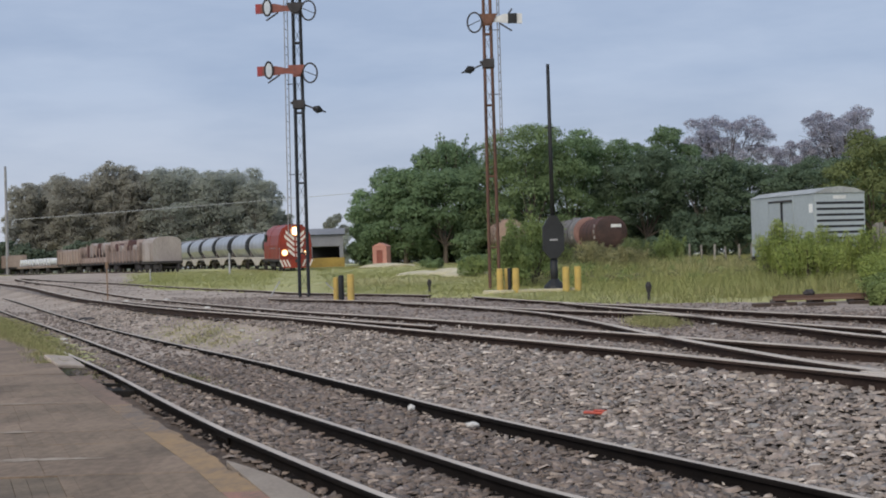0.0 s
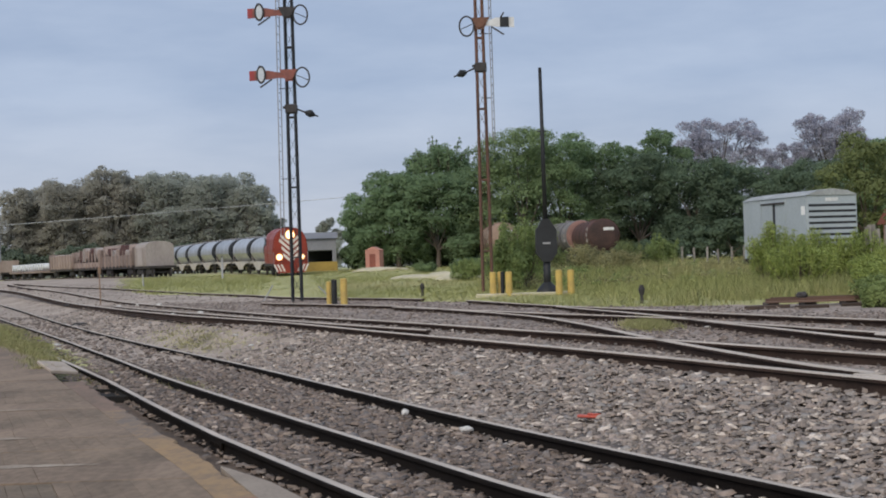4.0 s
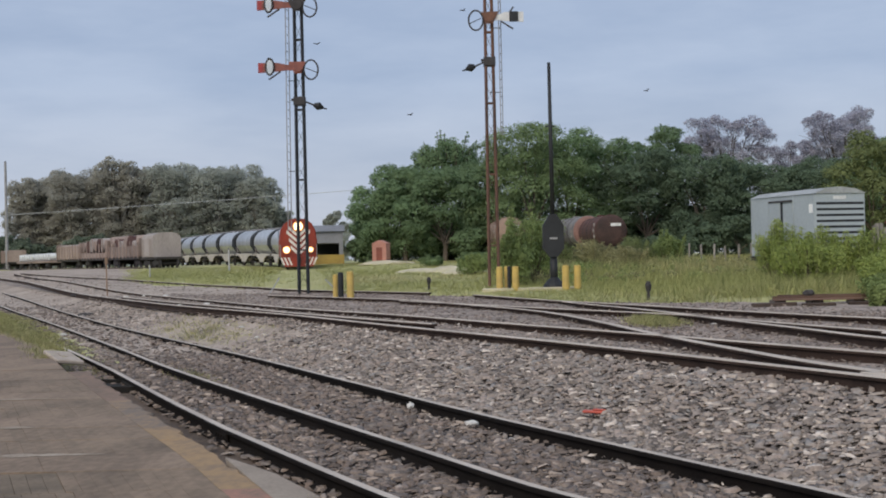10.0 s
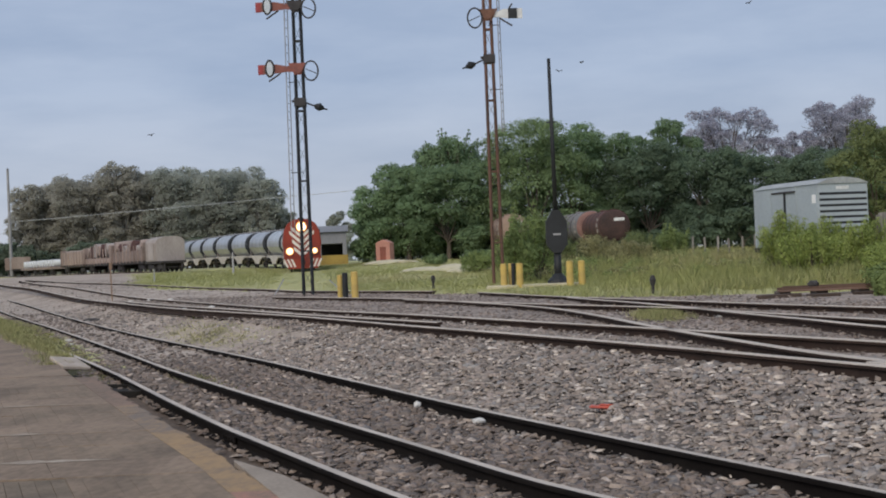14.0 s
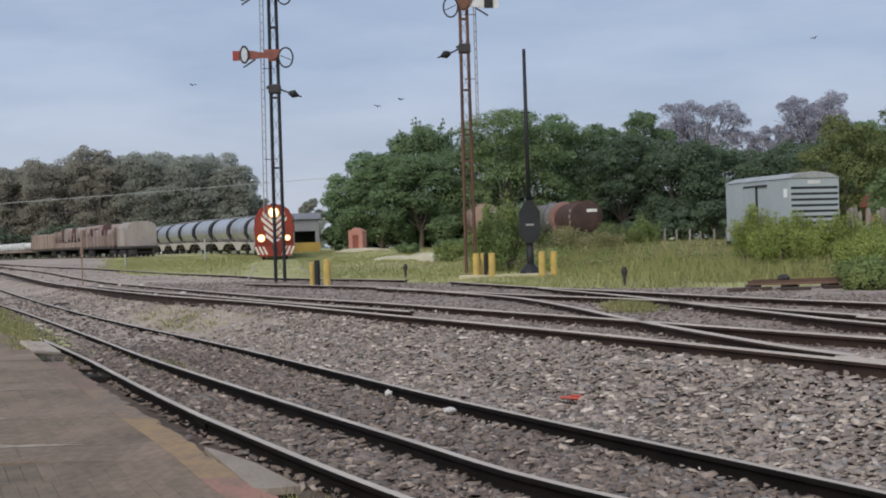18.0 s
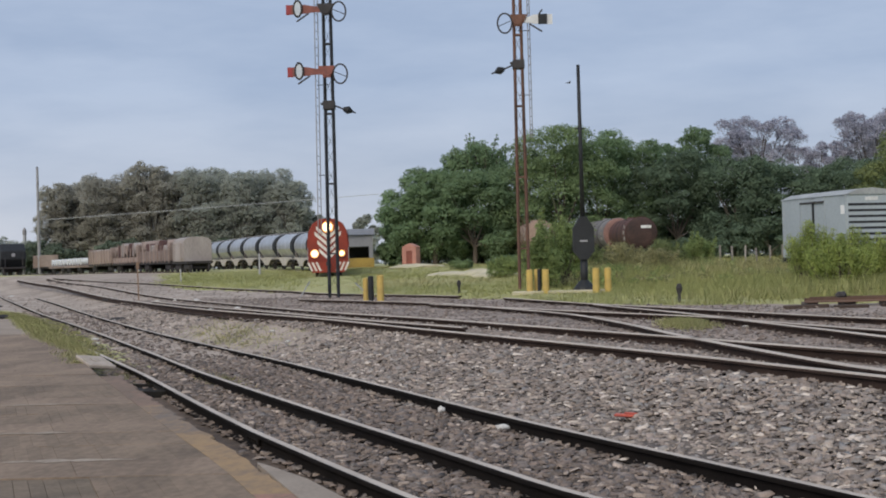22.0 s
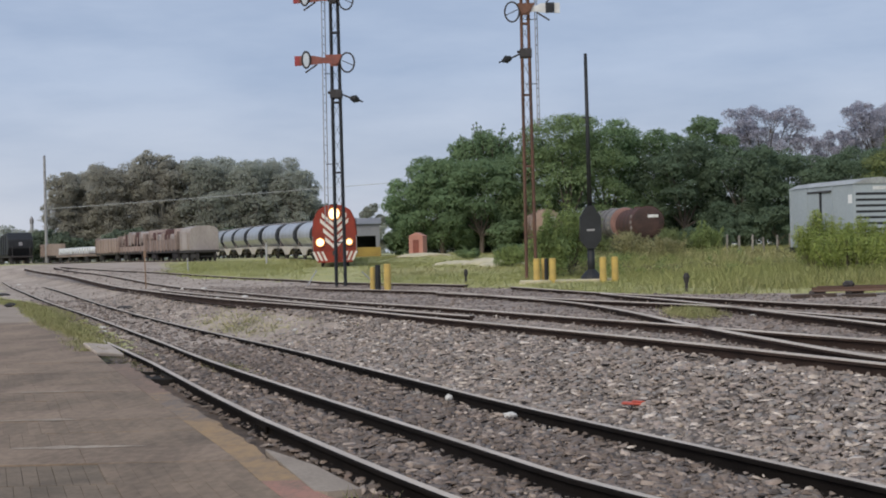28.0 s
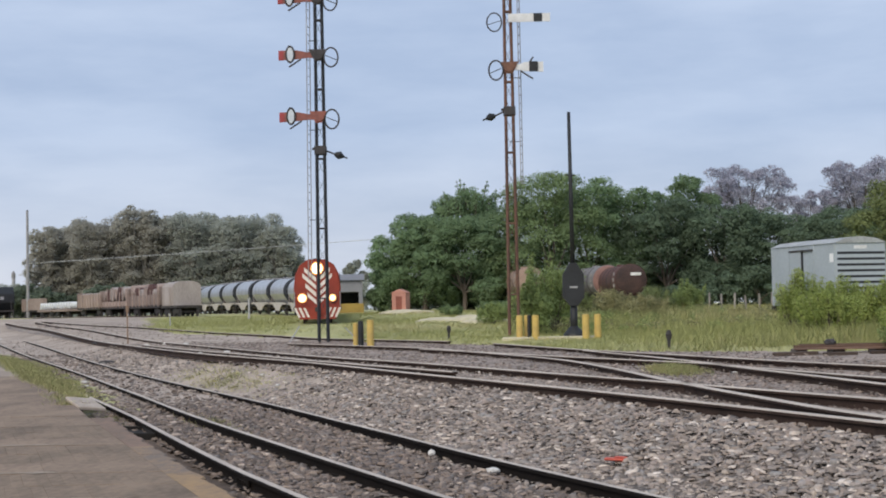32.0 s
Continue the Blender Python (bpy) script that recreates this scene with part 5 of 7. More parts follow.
def box_van():
    m = thing("box_van", pose(19.5, 78.65, z_yard(79), 0, 0, 106.3), "grey-blue louvred box van standing in the grass", "goods wagon")
    L, W = 3.4, 1.45
    bm = bmesh.new()
    box(bm, -L, L, -W, W, 0.75, 3.95, 0.02)
    part("body", bm, VAN_GREY, m)
    bm = bmesh.new()
    prism(bm, [(-W - 0.06, 3.93), (W + 0.06, 3.93), (W * 0.6, 4.17), (0, 4.27), (-W * 0.6, 4.17)], -L - 0.06, L + 0.06)
    part("roof", bm, VAN_ROOF, m)
    for i in range(8):
        bm = bmesh.new()
        z = 3.42 - i * 0.30
        box(bm, -L - 0.03, -L - 0.004, -W + 0.06, W - 0.06, z - 0.25, z - 0.075)
        part("louvre", bm, VAN_GREY, m)
        # Dark strip on the end wall: the gap's shade as colour.
        bm = bmesh.new()
        box(bm, -L - 0.012, -L - 0.003, -W + 0.08, W - 0.08, z - 0.07, z + 0.06)
        part("gap", bm, OPENING_SHADE, m, "dark strip painted as the shaded gap between louvres")
    bm = bmesh.new()
    box(bm, 0.12, 1.25, W, W + 0.05, 0.9, 3.62, 0.01)
    part("sliding_door", bm, VAN_GREY, m)
    # Dark strip on the solid side paints the shade of the door opening.
    bm = bmesh.new()
    box(bm, -0.12, 0.11, W + 0.002, W + 0.01, 0.9, 3.6)
    part("door_gap_shade", bm, OPENING_SHADE, m, "dark strip painted as the shaded gap of the sliding door")
    bm = bmesh.new()
    box(bm, -1.2, 1.3, W + 0.01, W + 0.08, 3.6, 3.7)
    part("door_rail", bm, DARK_STEEL, m)
    bm = bmesh.new()
    box(bm, -3.2, -2.8, W + 0.004, W + 0.012, 2.95, 3.4)
    part("notice", bm, CHALK_WHITE, m, "white notice board")
    bm = bmesh.new()
    box(bm, -L - 0.012, -L - 0.004, -0.35, 0.4, 3.62, 3.8)
    part("plate", bm, ARM_WHITE, m, "pale plate on the end wall")
    bm = bmesh.new()
    box(bm, -L - 0.3, L + 0.3, -W + 0.1, W - 0.1, 0.5, 0.75)
    part("underframe", bm, LOCO_DARK, m)
    for x in (-3.28, -1.2, 1.4, 3.28):
        bm = bmesh.new()
        box(bm, x - 0.04, x + 0.04, W + 0.002, W + 0.04, 0.8, 3.92)
        part("rib", bm, VAN_GREY, m)
    wheelset_bogie(m, -2.1, -0.2)
    wheelset_bogie(m, 2.1, -0.2)


box_van()


# ---- buildings ----
def small_hut(x, y):
    m = thing("hut", pose(x, y, ground_z(x, y) - 0.05, 0, 0, -14), "small salmon-red masonry hut with a gabled top", "hut")
    bm = bmesh.new()
    box(bm, -0.62, 0.62, -0.62, 0.62, 0, 1.72, 0.01)
    part("wall", bm, HUT_RED, m)
    bm = bmesh.new()
    prism(bm, [(-0.66, 1.72), (0.66, 1.72), (0.0, 2.02)], -0.66, 0.66)
    r = part("roof", bm, HUT_RED, m)
    r.matrix_basis = pose(0, 0, 0, 0, 0, 90)
    bm = bmesh.new()
    box(bm, -0.26, 0.26, -0.65, -0.622, 0.05, 1.4)
    part("door", bm, ROOF_RED, m)


small_hut(-5.25, 125.0)


def shed(x, y):
    m = thing("shed", pose(x, y, ground_z(x, y) - 0.1, 0, 0, 4), "grey railway shed with a dark open bay and ochre plinth", "building")
    bm = bmesh.new()
    box(bm, -2.2, 1.4, 0, 7, 2.2, 3.4)
    part("wall", bm, BUILDING, m)
    bm = bmesh.new()
    box(bm, 1.0, 1.4, 0, 7, 0, 2.2)
    part("pillar", bm, BUILDING, m)
    # Back wall near black: the bay's inner shade put into its colour.
    bm = bmesh.new()
    box(bm, -2.2, 1.0, 6.4, 7, 0, 2.2)
    part("back_wall", bm, OPENING_SHADE, m)
    bm = bmesh.new()
    prism(bm, [(-0.3, 3.4), (7.3, 3.4), (3.5, 4.1)], -2.4, 1.6)
    part("roof", bm, BUILDING, m)
    bm = bmesh.new()
    box(bm, -2.4, 1.5, -4.6, -4.3, 0, 1.0, 0.01)
    part("plinth", bm, OCHRE, m, "ochre-yellow low wall")


shed(-11.6, 150.0)


def cottage(x, y):
    m = thing("house", pose(x, y, 1.3), "small house with a red tiled roof behind a wooden fence", "house")
    bm = bmesh.new()
    box(bm, -4, 4, -3, 3, 0, 2.7)
    part("wall", bm, HUT_RED, m)
    bm = bmesh.new()
    prism(bm, [(-3.5, 2.6), (3.5, 2.6), (0, 4.3)], -4.4, 4.4)
    part("roof", bm, ROOF_RED, m)


cottage(41.0, 118.0)


def picket_fence(x0, y0, x1, y1, n, h, label, rails, wide=0.11):
    m = thing("fence", pose(0, 0, 0), label, "fence")
    bm = bmesh.new()
    box(bm, -wide, wide, -0.03, 0.03, 0, h, 0.01)
    me = finish(bm, "picket", WOOD)
    rng = random.Random(n)
    for i in range(n):
        f = i / (n - 1)
        x, y = x0 + (x1 - x0) * f, y0 + (y1 - y0) * f
        shared("picket", me, m, pose(x, y, ground_z(x, y) - 0.1 + rng.uniform(-0.25, 0.05), rng.uniform(-3, 3), rng.uniform(-4, 4), 0))
    for k in range(rails):
        bm = bmesh.new()
        z = 0.5 + k * 0.7
        bar(bm, (x0, y0, ground_z(x0, y0) + z), (x1, y1, ground_z(x1, y1) + z), 0.04, 0.08)
        part("fence_rail", bm, WOOD, m)


picket_fence(14.2, 94.0, 20.5, 94.0, 9, 1.55, "leaning grey wooden fence posts at the tree edge", 0, 0.06)
picket_fence(24.6, 84.0, 36.0, 90.0, 34, 2.5, "tall grey wooden paling fence", 2)


def far_works(x, y):
    """A low pale-roofed works with a slim tower, at the far end of the yard."""
    m = thing("works_building", pose(x, y, 1.2), "low far works building with a pale roof", "building")
    bm = bmesh.new()
    box(bm, -4.2, 4.2, -3.0, 3.0, 0, 5.0)
    part("wall", bm, BUILDING, m)
    bm = bmesh.new()
    prism(bm, [(-3.4, 5.0), (3.4, 5.0), (0.0, 5.9)], -4.5, 4.5)
    part("roof", bm, POLE, m, "pale sheet roof")
    for k in (-2.6, 0.0, 2.6):
        bm = bmesh.new()
        box(bm, k - 0.6, k + 0.6, -3.05, -2.99, 2.4, 3.6)
        part("window", bm, OPENING_SHADE, m)
    t = thing("water_tower", pose(x + 0.4, y - 6.0, 1.2), "slim pale tower far behind the yard", "tower")
    bm = bmesh.new()
    rod(bm, (0, 0, 0), (0, 0, 7.4), 0.42, 0.3, 12)
    part("shaft", bm, POLE, t)
    bm = bmesh.new()
    rod(bm, (0, 0, 7.4), (0, 0, 8.2), 0.36, 0.36, 12)
    rod(bm, (0, 0, 8.2), (0, 0, 8.7), 0.36, 0.05, 12)
    part("head", bm, GREY_STEEL, t)


far_works(-79.7, 264.5)


# ---- poles, floodlight mast and cables ----
def plain_pole(x, y, h, r, label):
    m = thing("pole", pose(x, y, z_yard(y) - 0.2), label, "pole", "far poles")
    bm = bmesh.new()
    rod(bm, (0, 0, 0), (0, 0, h), r, r * 0.7, 10)
    part("shaft", bm, GREY_STEEL if h > 5 else POLE, m)
    bm = bmesh.new()
    rod(bm, (0, 0, h), (0, 0, h + 0.15), r * 0.75, r * 0.3, 10)
    part("cap", bm, DARK_STEEL, m)


plain_pole(-68.3, 230.0, 17.0, 0.26, "tall slim grey pole far along the yard")
plain_pole(-77.0, 230.0, 17.0, 0.24, "tall slim grey pole far along the yard")
plain_pole(8.0, 200.0, 12.5, 0.2, "grey cable pole standing behind the wood")
plain_pole(-17.5, 120.0, 1.95, 0.09, "short pale post in the grass beside the main track")
plain_pole(-20.2, 101.0, 1.0, 0.05, "thin white marker stake")


def flood_mast(x, y):
    m = thing("floodlight_mast", pose(x, y, z_yard(y) - 0.2), "tall floodlight mast, pale below and dark above, with a platform", "floodlight mast")
    bm = bmesh.new()
    rod(bm, (0, 0, 0), (0, 0, 8.2), 0.30, 0.24, 12)
    part("lower_shaft", bm, POLE, m, "pale lower shaft")
    bm = bmesh.new()
    rod(bm, (0, 0, 8.2), (0, 0, 19.90), 0.22, 0.15, 12)
    part("upper_shaft", bm, DARK_STEEL, m)
    bm = bmesh.new()
    box(bm, -1.35, 1.35, -0.6, 0.6, 19.80, 19.92)
    part("platform", bm, DARK_STEEL, m)
    bm = bmesh.new()
    for z in (20.40, 20.80):
        for s in (-1, 1):
            bar(bm, (-1.3, s * 0.55, z), (1.3, s * 0.55, z), 0.04, 0.04)
    for xx in (-1.3, -0.4, 0.4, 1.3):
        for s in (-1, 1):
            bar(bm, (xx, s * 0.55, 19.90), (xx, s * 0.55, 20.80), 0.04, 0.04)
    part("railing", bm, DARK_STEEL, m)
    for xx in (-0.9, 0.0, 0.9):
        bm = bmesh.new()
        box(bm, xx - 0.25, xx + 0.25, -0.75, -0.55, 19.20, 19.70, 0.03)
        part("floodlight", bm, GREY_STEEL, m)


flood_mast(-45.15, 131.0)


def cable(a, b, sag, label):
    m = thing("cable", pose(0, 0, 0), label, "cable")
    a, b = Vector(a), Vector(b)
    bm = bmesh.new()
    n = 24
    pts = [a.lerp(b, i / n) - Vector((0, 0, sag * 4 * (i / n) * (1 - i / n))) for i in range(n + 1)]
    for p, q in zip(pts, pts[1:]):
        rod(bm, p, q, 0.04, seg=4)
    part("wire", bm, PALE_STEEL, m)


cable((-68.3, 230, 10.1), (8, 200, 12.5), 0.15, "thin overhead cable slung across the yard")


# ---- trees ----
def leaf_faces(name, v, n, k, normals, material):
    """n separate leaves of k corners each, shaded by the clump that they sit on."""
    me = bpy.data.meshes.new(name)
    me.vertices.add(len(v))
    me.vertices.foreach_set("co", v.astype(np.float32).ravel())
    me.loops.add(len(v))
    me.loops.foreach_set("vertex_index", np.arange(len(v), dtype=np.int32))
    me.polygons.add(n)
    me.polygons.foreach_set("loop_start", np.arange(0, len(v), k, dtype=np.int32))
    me.polygons.foreach_set("loop_total", np.full(n, k, dtype=np.int32))
    me.polygons.foreach_set("use_smooth", np.ones(n, dtype=bool))
    me.materials.append(material)
    me.update(calc_edges=True)
    me.normals_split_custom_set_from_vertices(np.repeat(normals, k, axis=0).astype(np.float32))
    return me


def leaves_mesh(name, lumps, count, size, material, rng, shell=0.55, out=1.0, corners=4, slim=0.55, soft=0.88, lift=0.18):
    """Many small leaves on and in a heap of lumps (centre, radii); none deep inside, where no light comes."""
    cs, rs = np.array([l[0] for l in lumps]), np.array([l[1] for l in lumps])
    vol = rs[:, 0] * rs[:, 1] + rs[:, 1] * rs[:, 2] + rs[:, 0] * rs[:, 2]
    kept, have = [], 0
    while have < count:
        n = int(count * 0.7) + 64
        pick = rng.choice(len(lumps), n, p=vol / vol.sum())
        d = rng.normal(size=(n, 3))
        d /= np.linalg.norm(d, axis=1, keepdims=True)
        d[:, 2] = np.where(rng.random(n) < 0.55, np.abs(d[:, 2]), d[:, 2])
        rad = 1 - shell * rng.random(n) ** 2.2 + rng.normal(size=n) * 0.10
        p = cs[pick] + d * rs[pick] * rad[:, None]
        clear = np.ones(n, bool)
        for c, r in zip(cs, rs):
            clear &= (((p - c) / r) ** 2).sum(1) > 0.30
        row = np.concatenate([p, d], 1)[clear]
        if len(row) < n * 0.05:
            row = np.concatenate([p, d], 1)
        kept.append(row)
        have += len(row)
    rows = np.concatenate(kept)[:count]
    p, d = rows[:, :3], rows[:, 3:]
    nrm = d * out + rng.normal(size=(count, 3)) * 0.45
    nrm[:, 2] += 0.45
    nrm /= np.linalg.norm(nrm, axis=1, keepdims=True)
    t = np.cross(nrm, rng.normal(size=(count, 3)))
    t /= np.linalg.norm(t, axis=1, keepdims=True)
    b = np.cross(nrm, t)
    s = size * (0.6 + 0.9 * rng.random(count))[:, None]
    if corners == 4:
        ring_ = [t * 1.0, t * 0.25 + b * slim, -t * 0.9 + b * 0.15, -t * 0.1 - b * slim]
    else:
        ring_ = [t * 1.1, -t * 0.6 + b * slim * 1.5, -t * 0.6 - b * slim * 1.5]
    v = np.stack([p + s * k + nrm * s * (0.09 if i % 2 else -0.05) for i, k in enumerate(ring_)], 1).reshape(-1, 3)
    shade = d * soft + nrm * (1 - soft) + np.array([0, -0.3 * lift, lift])
    shade /= np.linalg.norm(shade, axis=1, keepdims=True)
    return leaf_faces(name, v, count, corners, shade, material)


def tree(x, y, h, w, material, label, seed, count=30000, size=0.1, lumps=12, low=0.1, open_=0.0, group="trees behind the yard", thick=0.02, lobe=(0.15, 0.10), tall=0.85, out=1.0, sprig=0, flat=0.0, lift=0.5, tuft=0.28):
    """Limbs that carry big boughs, each bough a heap of tufts; sprig adds upright ragged shoots, flat an umbrella crown."""
    rng = np.random.default_rng(seed)
    z0 = ground_z(x, y) - 0.2
    m = thing("tree", pose(x, y, z0), label, "tree", group)
    bm = bmesh.new()
    fork = h * (0.22 + 0.22 * open_)
    rod(bm, (0, 0, 0), (0.1, 0, fork), h * thick * 1.4, h * thick, 9)
    heap = []
    for i in range(lumps):
        a = i * 2.4 + rng.random() * 0.9
        f = (i + 0.5) / lumps
        z = h * (low + (0.90 - low) * f ** (0.85 - 0.35 * flat))
        reach = w / 2 * math.sqrt(max(0.05, 1 - ((f - 0.35 - 0.2 * flat) / (0.72 + 0.1 * flat)) ** 2)) * (0.45 + 0.55 * rng.random())
        c = np.array([math.cos(a) * reach, math.sin(a) * reach, z])
        k = w * (lobe[0] + lobe[1] * rng.random()) * (1 - 0.25 * open_)
        r = np.array([k, k, k * (tall + 0.2 * rng.random()) * (1 - 0.35 * flat)])
        c[2] = min(c[2], h - r[2])
        heap.append((c, r * 0.86))
        for _ in range(9):
            d = rng.normal(size=3)
            d[2] = abs(d[2]) * 0.8 + 0.1
            d /= np.linalg.norm(d)
            q = k * (tuft + 0.26 * rng.random())
            heap.append((c + d * r * 0.86, np.array([q, q, q * 0.72])))
        if open_ or i % 2 == 0:
            base = Vector((0.05, 0, fork * (0.7 + 0.3 * rng.random())))
            mid_ = base.lerp(Vector(c), 0.5) + Vector((0, 0, 0.06 * h))
            rod(bm, base, mid_, h * thick * 0.55, h * thick * 0.36, 6)
            rod(bm, mid_, Vector(c), h * thick * 0.36, h * thick * 0.12, 6)
            if open_:
                for _ in range(3):
                    tip = Vector(c) + Vector(rng.normal(size=3)) * k * 0.6
                    rod(bm, mid_.lerp(Vector(c), 0.6), tip, h * thick * 0.16, h * thick * 0.06, 5)
    for i in range(sprig):
        a, f = rng.random() * 6.28, rng.random() ** 0.5
        foot = np.array([math.cos(a) * w * 0.36 * f, math.sin(a) * w * 0.36 * f, h * (0.68 + 0.1 * rng.random())])
        lean = np.array([math.cos(a) * 0.6 * f, math.sin(a) * 0.6 * f, 1.0])
        length = h * (0.13 + 0.16 * rng.random()) * (1.1 - 0.5 * f)
        rod(bm, Vector(foot), Vector(foot + lean * length), h * 0.006, h * 0.002, 5)
        for q in (0.25, 0.45, 0.63, 0.8, 0.95):
            e = 0.85 * (1.15 - q)
            heap.append((foot + lean * length * q, np.array([e, e, e * 0.9])))
    part("trunk", bm, BARK_PALE if material in (LEAF_GUM_HAZED, LEAF_GUM_BROWN_HAZED) else BARK, m, "bare limbs and trunk" if open_ > 0.4 else "")
    crown = new("crown", leaves_mesh("crown", heap, count, size, material, rng, shell=0.4 + 0.4 * open_, out=out, corners=3, lift=lift))
    crown.parent = m
    return m


# the dark wood behind the yard, from the open end to the far end
WOOD_TREES = [
    (-5.5, 150, 8.3, 7.0, LEAF, 0), (-7.2, 152, 4.6, 4.4, LEAF, 0), (-3.8, 148, 10.2, 8.0, LEAF, 0), (0.2, 146, 9.6, 8.5, LEAF, 0), (0.9, 157, 13.8, 8.4, LEAF, 36), (5.5, 150, 11.4, 9.0, LEAF, 0),
    (9.0, 146, 13.7, 10.6, LEAF_PALE, 0), (13.2, 150, 13.3, 10.1, LEAF, 0), (17.0, 152, 12.6, 9.5, LEAF, 7), (20.5, 148, 10.9, 9.5, LEAF_SHADED, 5),
    (23.2, 156, 14.4, 8.0, LEAF, 0), (26.0, 146, 10.3, 9.0, LEAF_SHADED, 0), (30.0, 148, 9.7, 9.0, LEAF_SHADED, 0), (34.0, 146, 9.1, 8.5, LEAF_SHADED, 0), (38.0, 142, 9.7, 9.0, LEAF_SHADED, 0),
    (42.5, 140, 11.3, 9.5, LEAF, 0), (47.0, 138, 10.9, 9.5, LEAF, 0)]
WOOD_LABELS = {LEAF: "dense dark green broadleaf tree at the yard's edge", LEAF_PALE: "rounded paler green tree at the yard's edge",
               LEAF_SHADED: "very dark green broadleaf tree behind the van, shaded in colour", LEAF_OLIVE: "brownish olive tree behind the van"}
for i, (x_, y_, h_, w_, leaf_, sprig_) in enumerate(WOOD_TREES):
    tree(x_, y_, h_, w_, leaf_, "ragged dark tree with upright shoots above the wood" if sprig_ > 10 else WOOD_LABELS[leaf_], 100 + i, count=29000, size=0.1, lumps=17, low=0.06, sprig=sprig_)
for i, (x_, y_, h_, w_) in enumerate([(30.3, 172, 14.6, 4.5), (33.8, 175, 17.5, 8.8), (40.8, 172, 13.9, 7.4), (46.2, 170, 17.4, 8.6), (50.6, 174, 14.4, 8.0)]):
    tree(x_, y_, h_, w_, LEAF_MAUVE, "airy tree with mauve-grey blossom and bare limbs", 200 + i, count=int(2700 * w_), size=0.08, lumps=int(2.3 * w_), low=0.56, open_=0.5, group="blossoming trees", flat=0.5, lobe=(0.15, 0.07), thick=0.013)
for i, (x_, y_, h_, w_, leaf_) in enumerate([(37.6, 128, 11.0, 8.5, LEAF_OLIVE), (43.5, 126, 11.8, 10, LEAF_OLIVE), (37.5, 112, 6.0, 6.5, LEAF_PALE), (43.0, 112, 7.0, 8, LEAF_PALE)]):
    tree(x_, y_, h_, w_, leaf_, "olive-green broad tree beside the house" if leaf_ is LEAF_OLIVE else "bright green low tree beside the fence", 300 + i, count=19000, size=0.1, lumps=15, low=0.08)
# the far grey-green grove; its leaf colours are paled for haze
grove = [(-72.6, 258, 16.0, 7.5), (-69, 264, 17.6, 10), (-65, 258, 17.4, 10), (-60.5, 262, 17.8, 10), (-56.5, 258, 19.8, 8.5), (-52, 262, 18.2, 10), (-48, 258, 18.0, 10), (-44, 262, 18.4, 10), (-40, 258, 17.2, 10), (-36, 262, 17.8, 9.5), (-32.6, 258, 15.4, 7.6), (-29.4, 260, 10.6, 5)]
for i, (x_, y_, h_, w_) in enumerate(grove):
    tree(x_, y_, h_, w_, LEAF_GUM_BROWN_HAZED if i < 6 else LEAF_GUM_HAZED, "tall brownish gum tree of a far grove, leaves paled as haze" if i < 6 else "tall grey-green gum tree of a far grove, leaves paled as haze", 400 + i, count=24000, size=0.16, lumps=34, low=0.12, open_=0.2, lobe=(0.15, 0.09), tall=1.2, group="far grove", lift=1.3, tuft=0.46)
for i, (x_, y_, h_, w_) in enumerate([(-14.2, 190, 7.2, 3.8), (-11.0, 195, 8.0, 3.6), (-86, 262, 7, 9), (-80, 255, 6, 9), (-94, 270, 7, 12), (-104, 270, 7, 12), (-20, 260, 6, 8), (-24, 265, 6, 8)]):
    tree(x_, y_, h_, w_, LEAF_GUM_HAZED, "distant ragged grey-green tree", 500 + i, count=5000, size=0.15, lumps=9, low=0.15, open_=0.3, group="far grove")

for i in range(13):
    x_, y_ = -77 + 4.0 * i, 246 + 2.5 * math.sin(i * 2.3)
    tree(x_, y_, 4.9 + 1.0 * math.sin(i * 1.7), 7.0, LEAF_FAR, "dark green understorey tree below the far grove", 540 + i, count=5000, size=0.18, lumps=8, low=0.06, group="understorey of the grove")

# Added row that closes the bright gaps under the crowns.
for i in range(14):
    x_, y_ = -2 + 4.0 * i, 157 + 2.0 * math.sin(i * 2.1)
    tree(x_, y_, 4.6 + 1.0 * math.sin(i * 1.9), 6.5, LEAF_FAR, "low dark tree added to close gaps in the wood's edge", 570 + i, count=4500, size=0.15, lumps=8, low=0.02, group="understorey of the wood")


# Added bushes in the shade-coloured leaf close gaps at the wood's foot.
for i in range(15):
    x_, y_ = -8.0 + 3.3 * i, 142.6 + 1.0 * math.sin(i * 2.7) - 0.14 * i
    if x_ > 15.2:
        tree(x_, y_, 3.0 + 1.1 * math.sin(i * 1.3), 4.8, LEAF_SHADED, "dark bush added to close gaps at the foot of the wood", 620 + i, count=6500, size=0.11, lumps=8, low=0.05, group="bushes at the wood's foot")


# Added bushes: the dark shade under the canopy built as foliage.
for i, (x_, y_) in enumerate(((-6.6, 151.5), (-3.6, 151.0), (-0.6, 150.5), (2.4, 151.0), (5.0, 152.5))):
    tree(x_, y_, 3.6, 5.2, LEAF_SHADED, "dark bush added as the shade under the wood", 650 + i, count=6500, size=0.11, lumps=8, low=0.05, group="bushes in the wood's shade")


def far_woods():
    rng = np.random.default_rng(9)
    lumps = []
    for i in range(170):
        x = -420 + 900 * i / 170
        y = 420 + 60 * math.sin(i * 0.7)
        lumps.append((np.array([x, y, 3.0]), np.array([7.0, 5.0, 3.2 + 2.0 * rng.random()])))
    # Same hazed leaf colour as the grove.
    tagged(new("far_woods", leaves_mesh("far_woods", lumps, 22000, 1.0, LEAF_GUM_HAZED, rng)), "low line of far grey-green woods", "woods", kind="stuff")


far_woods()


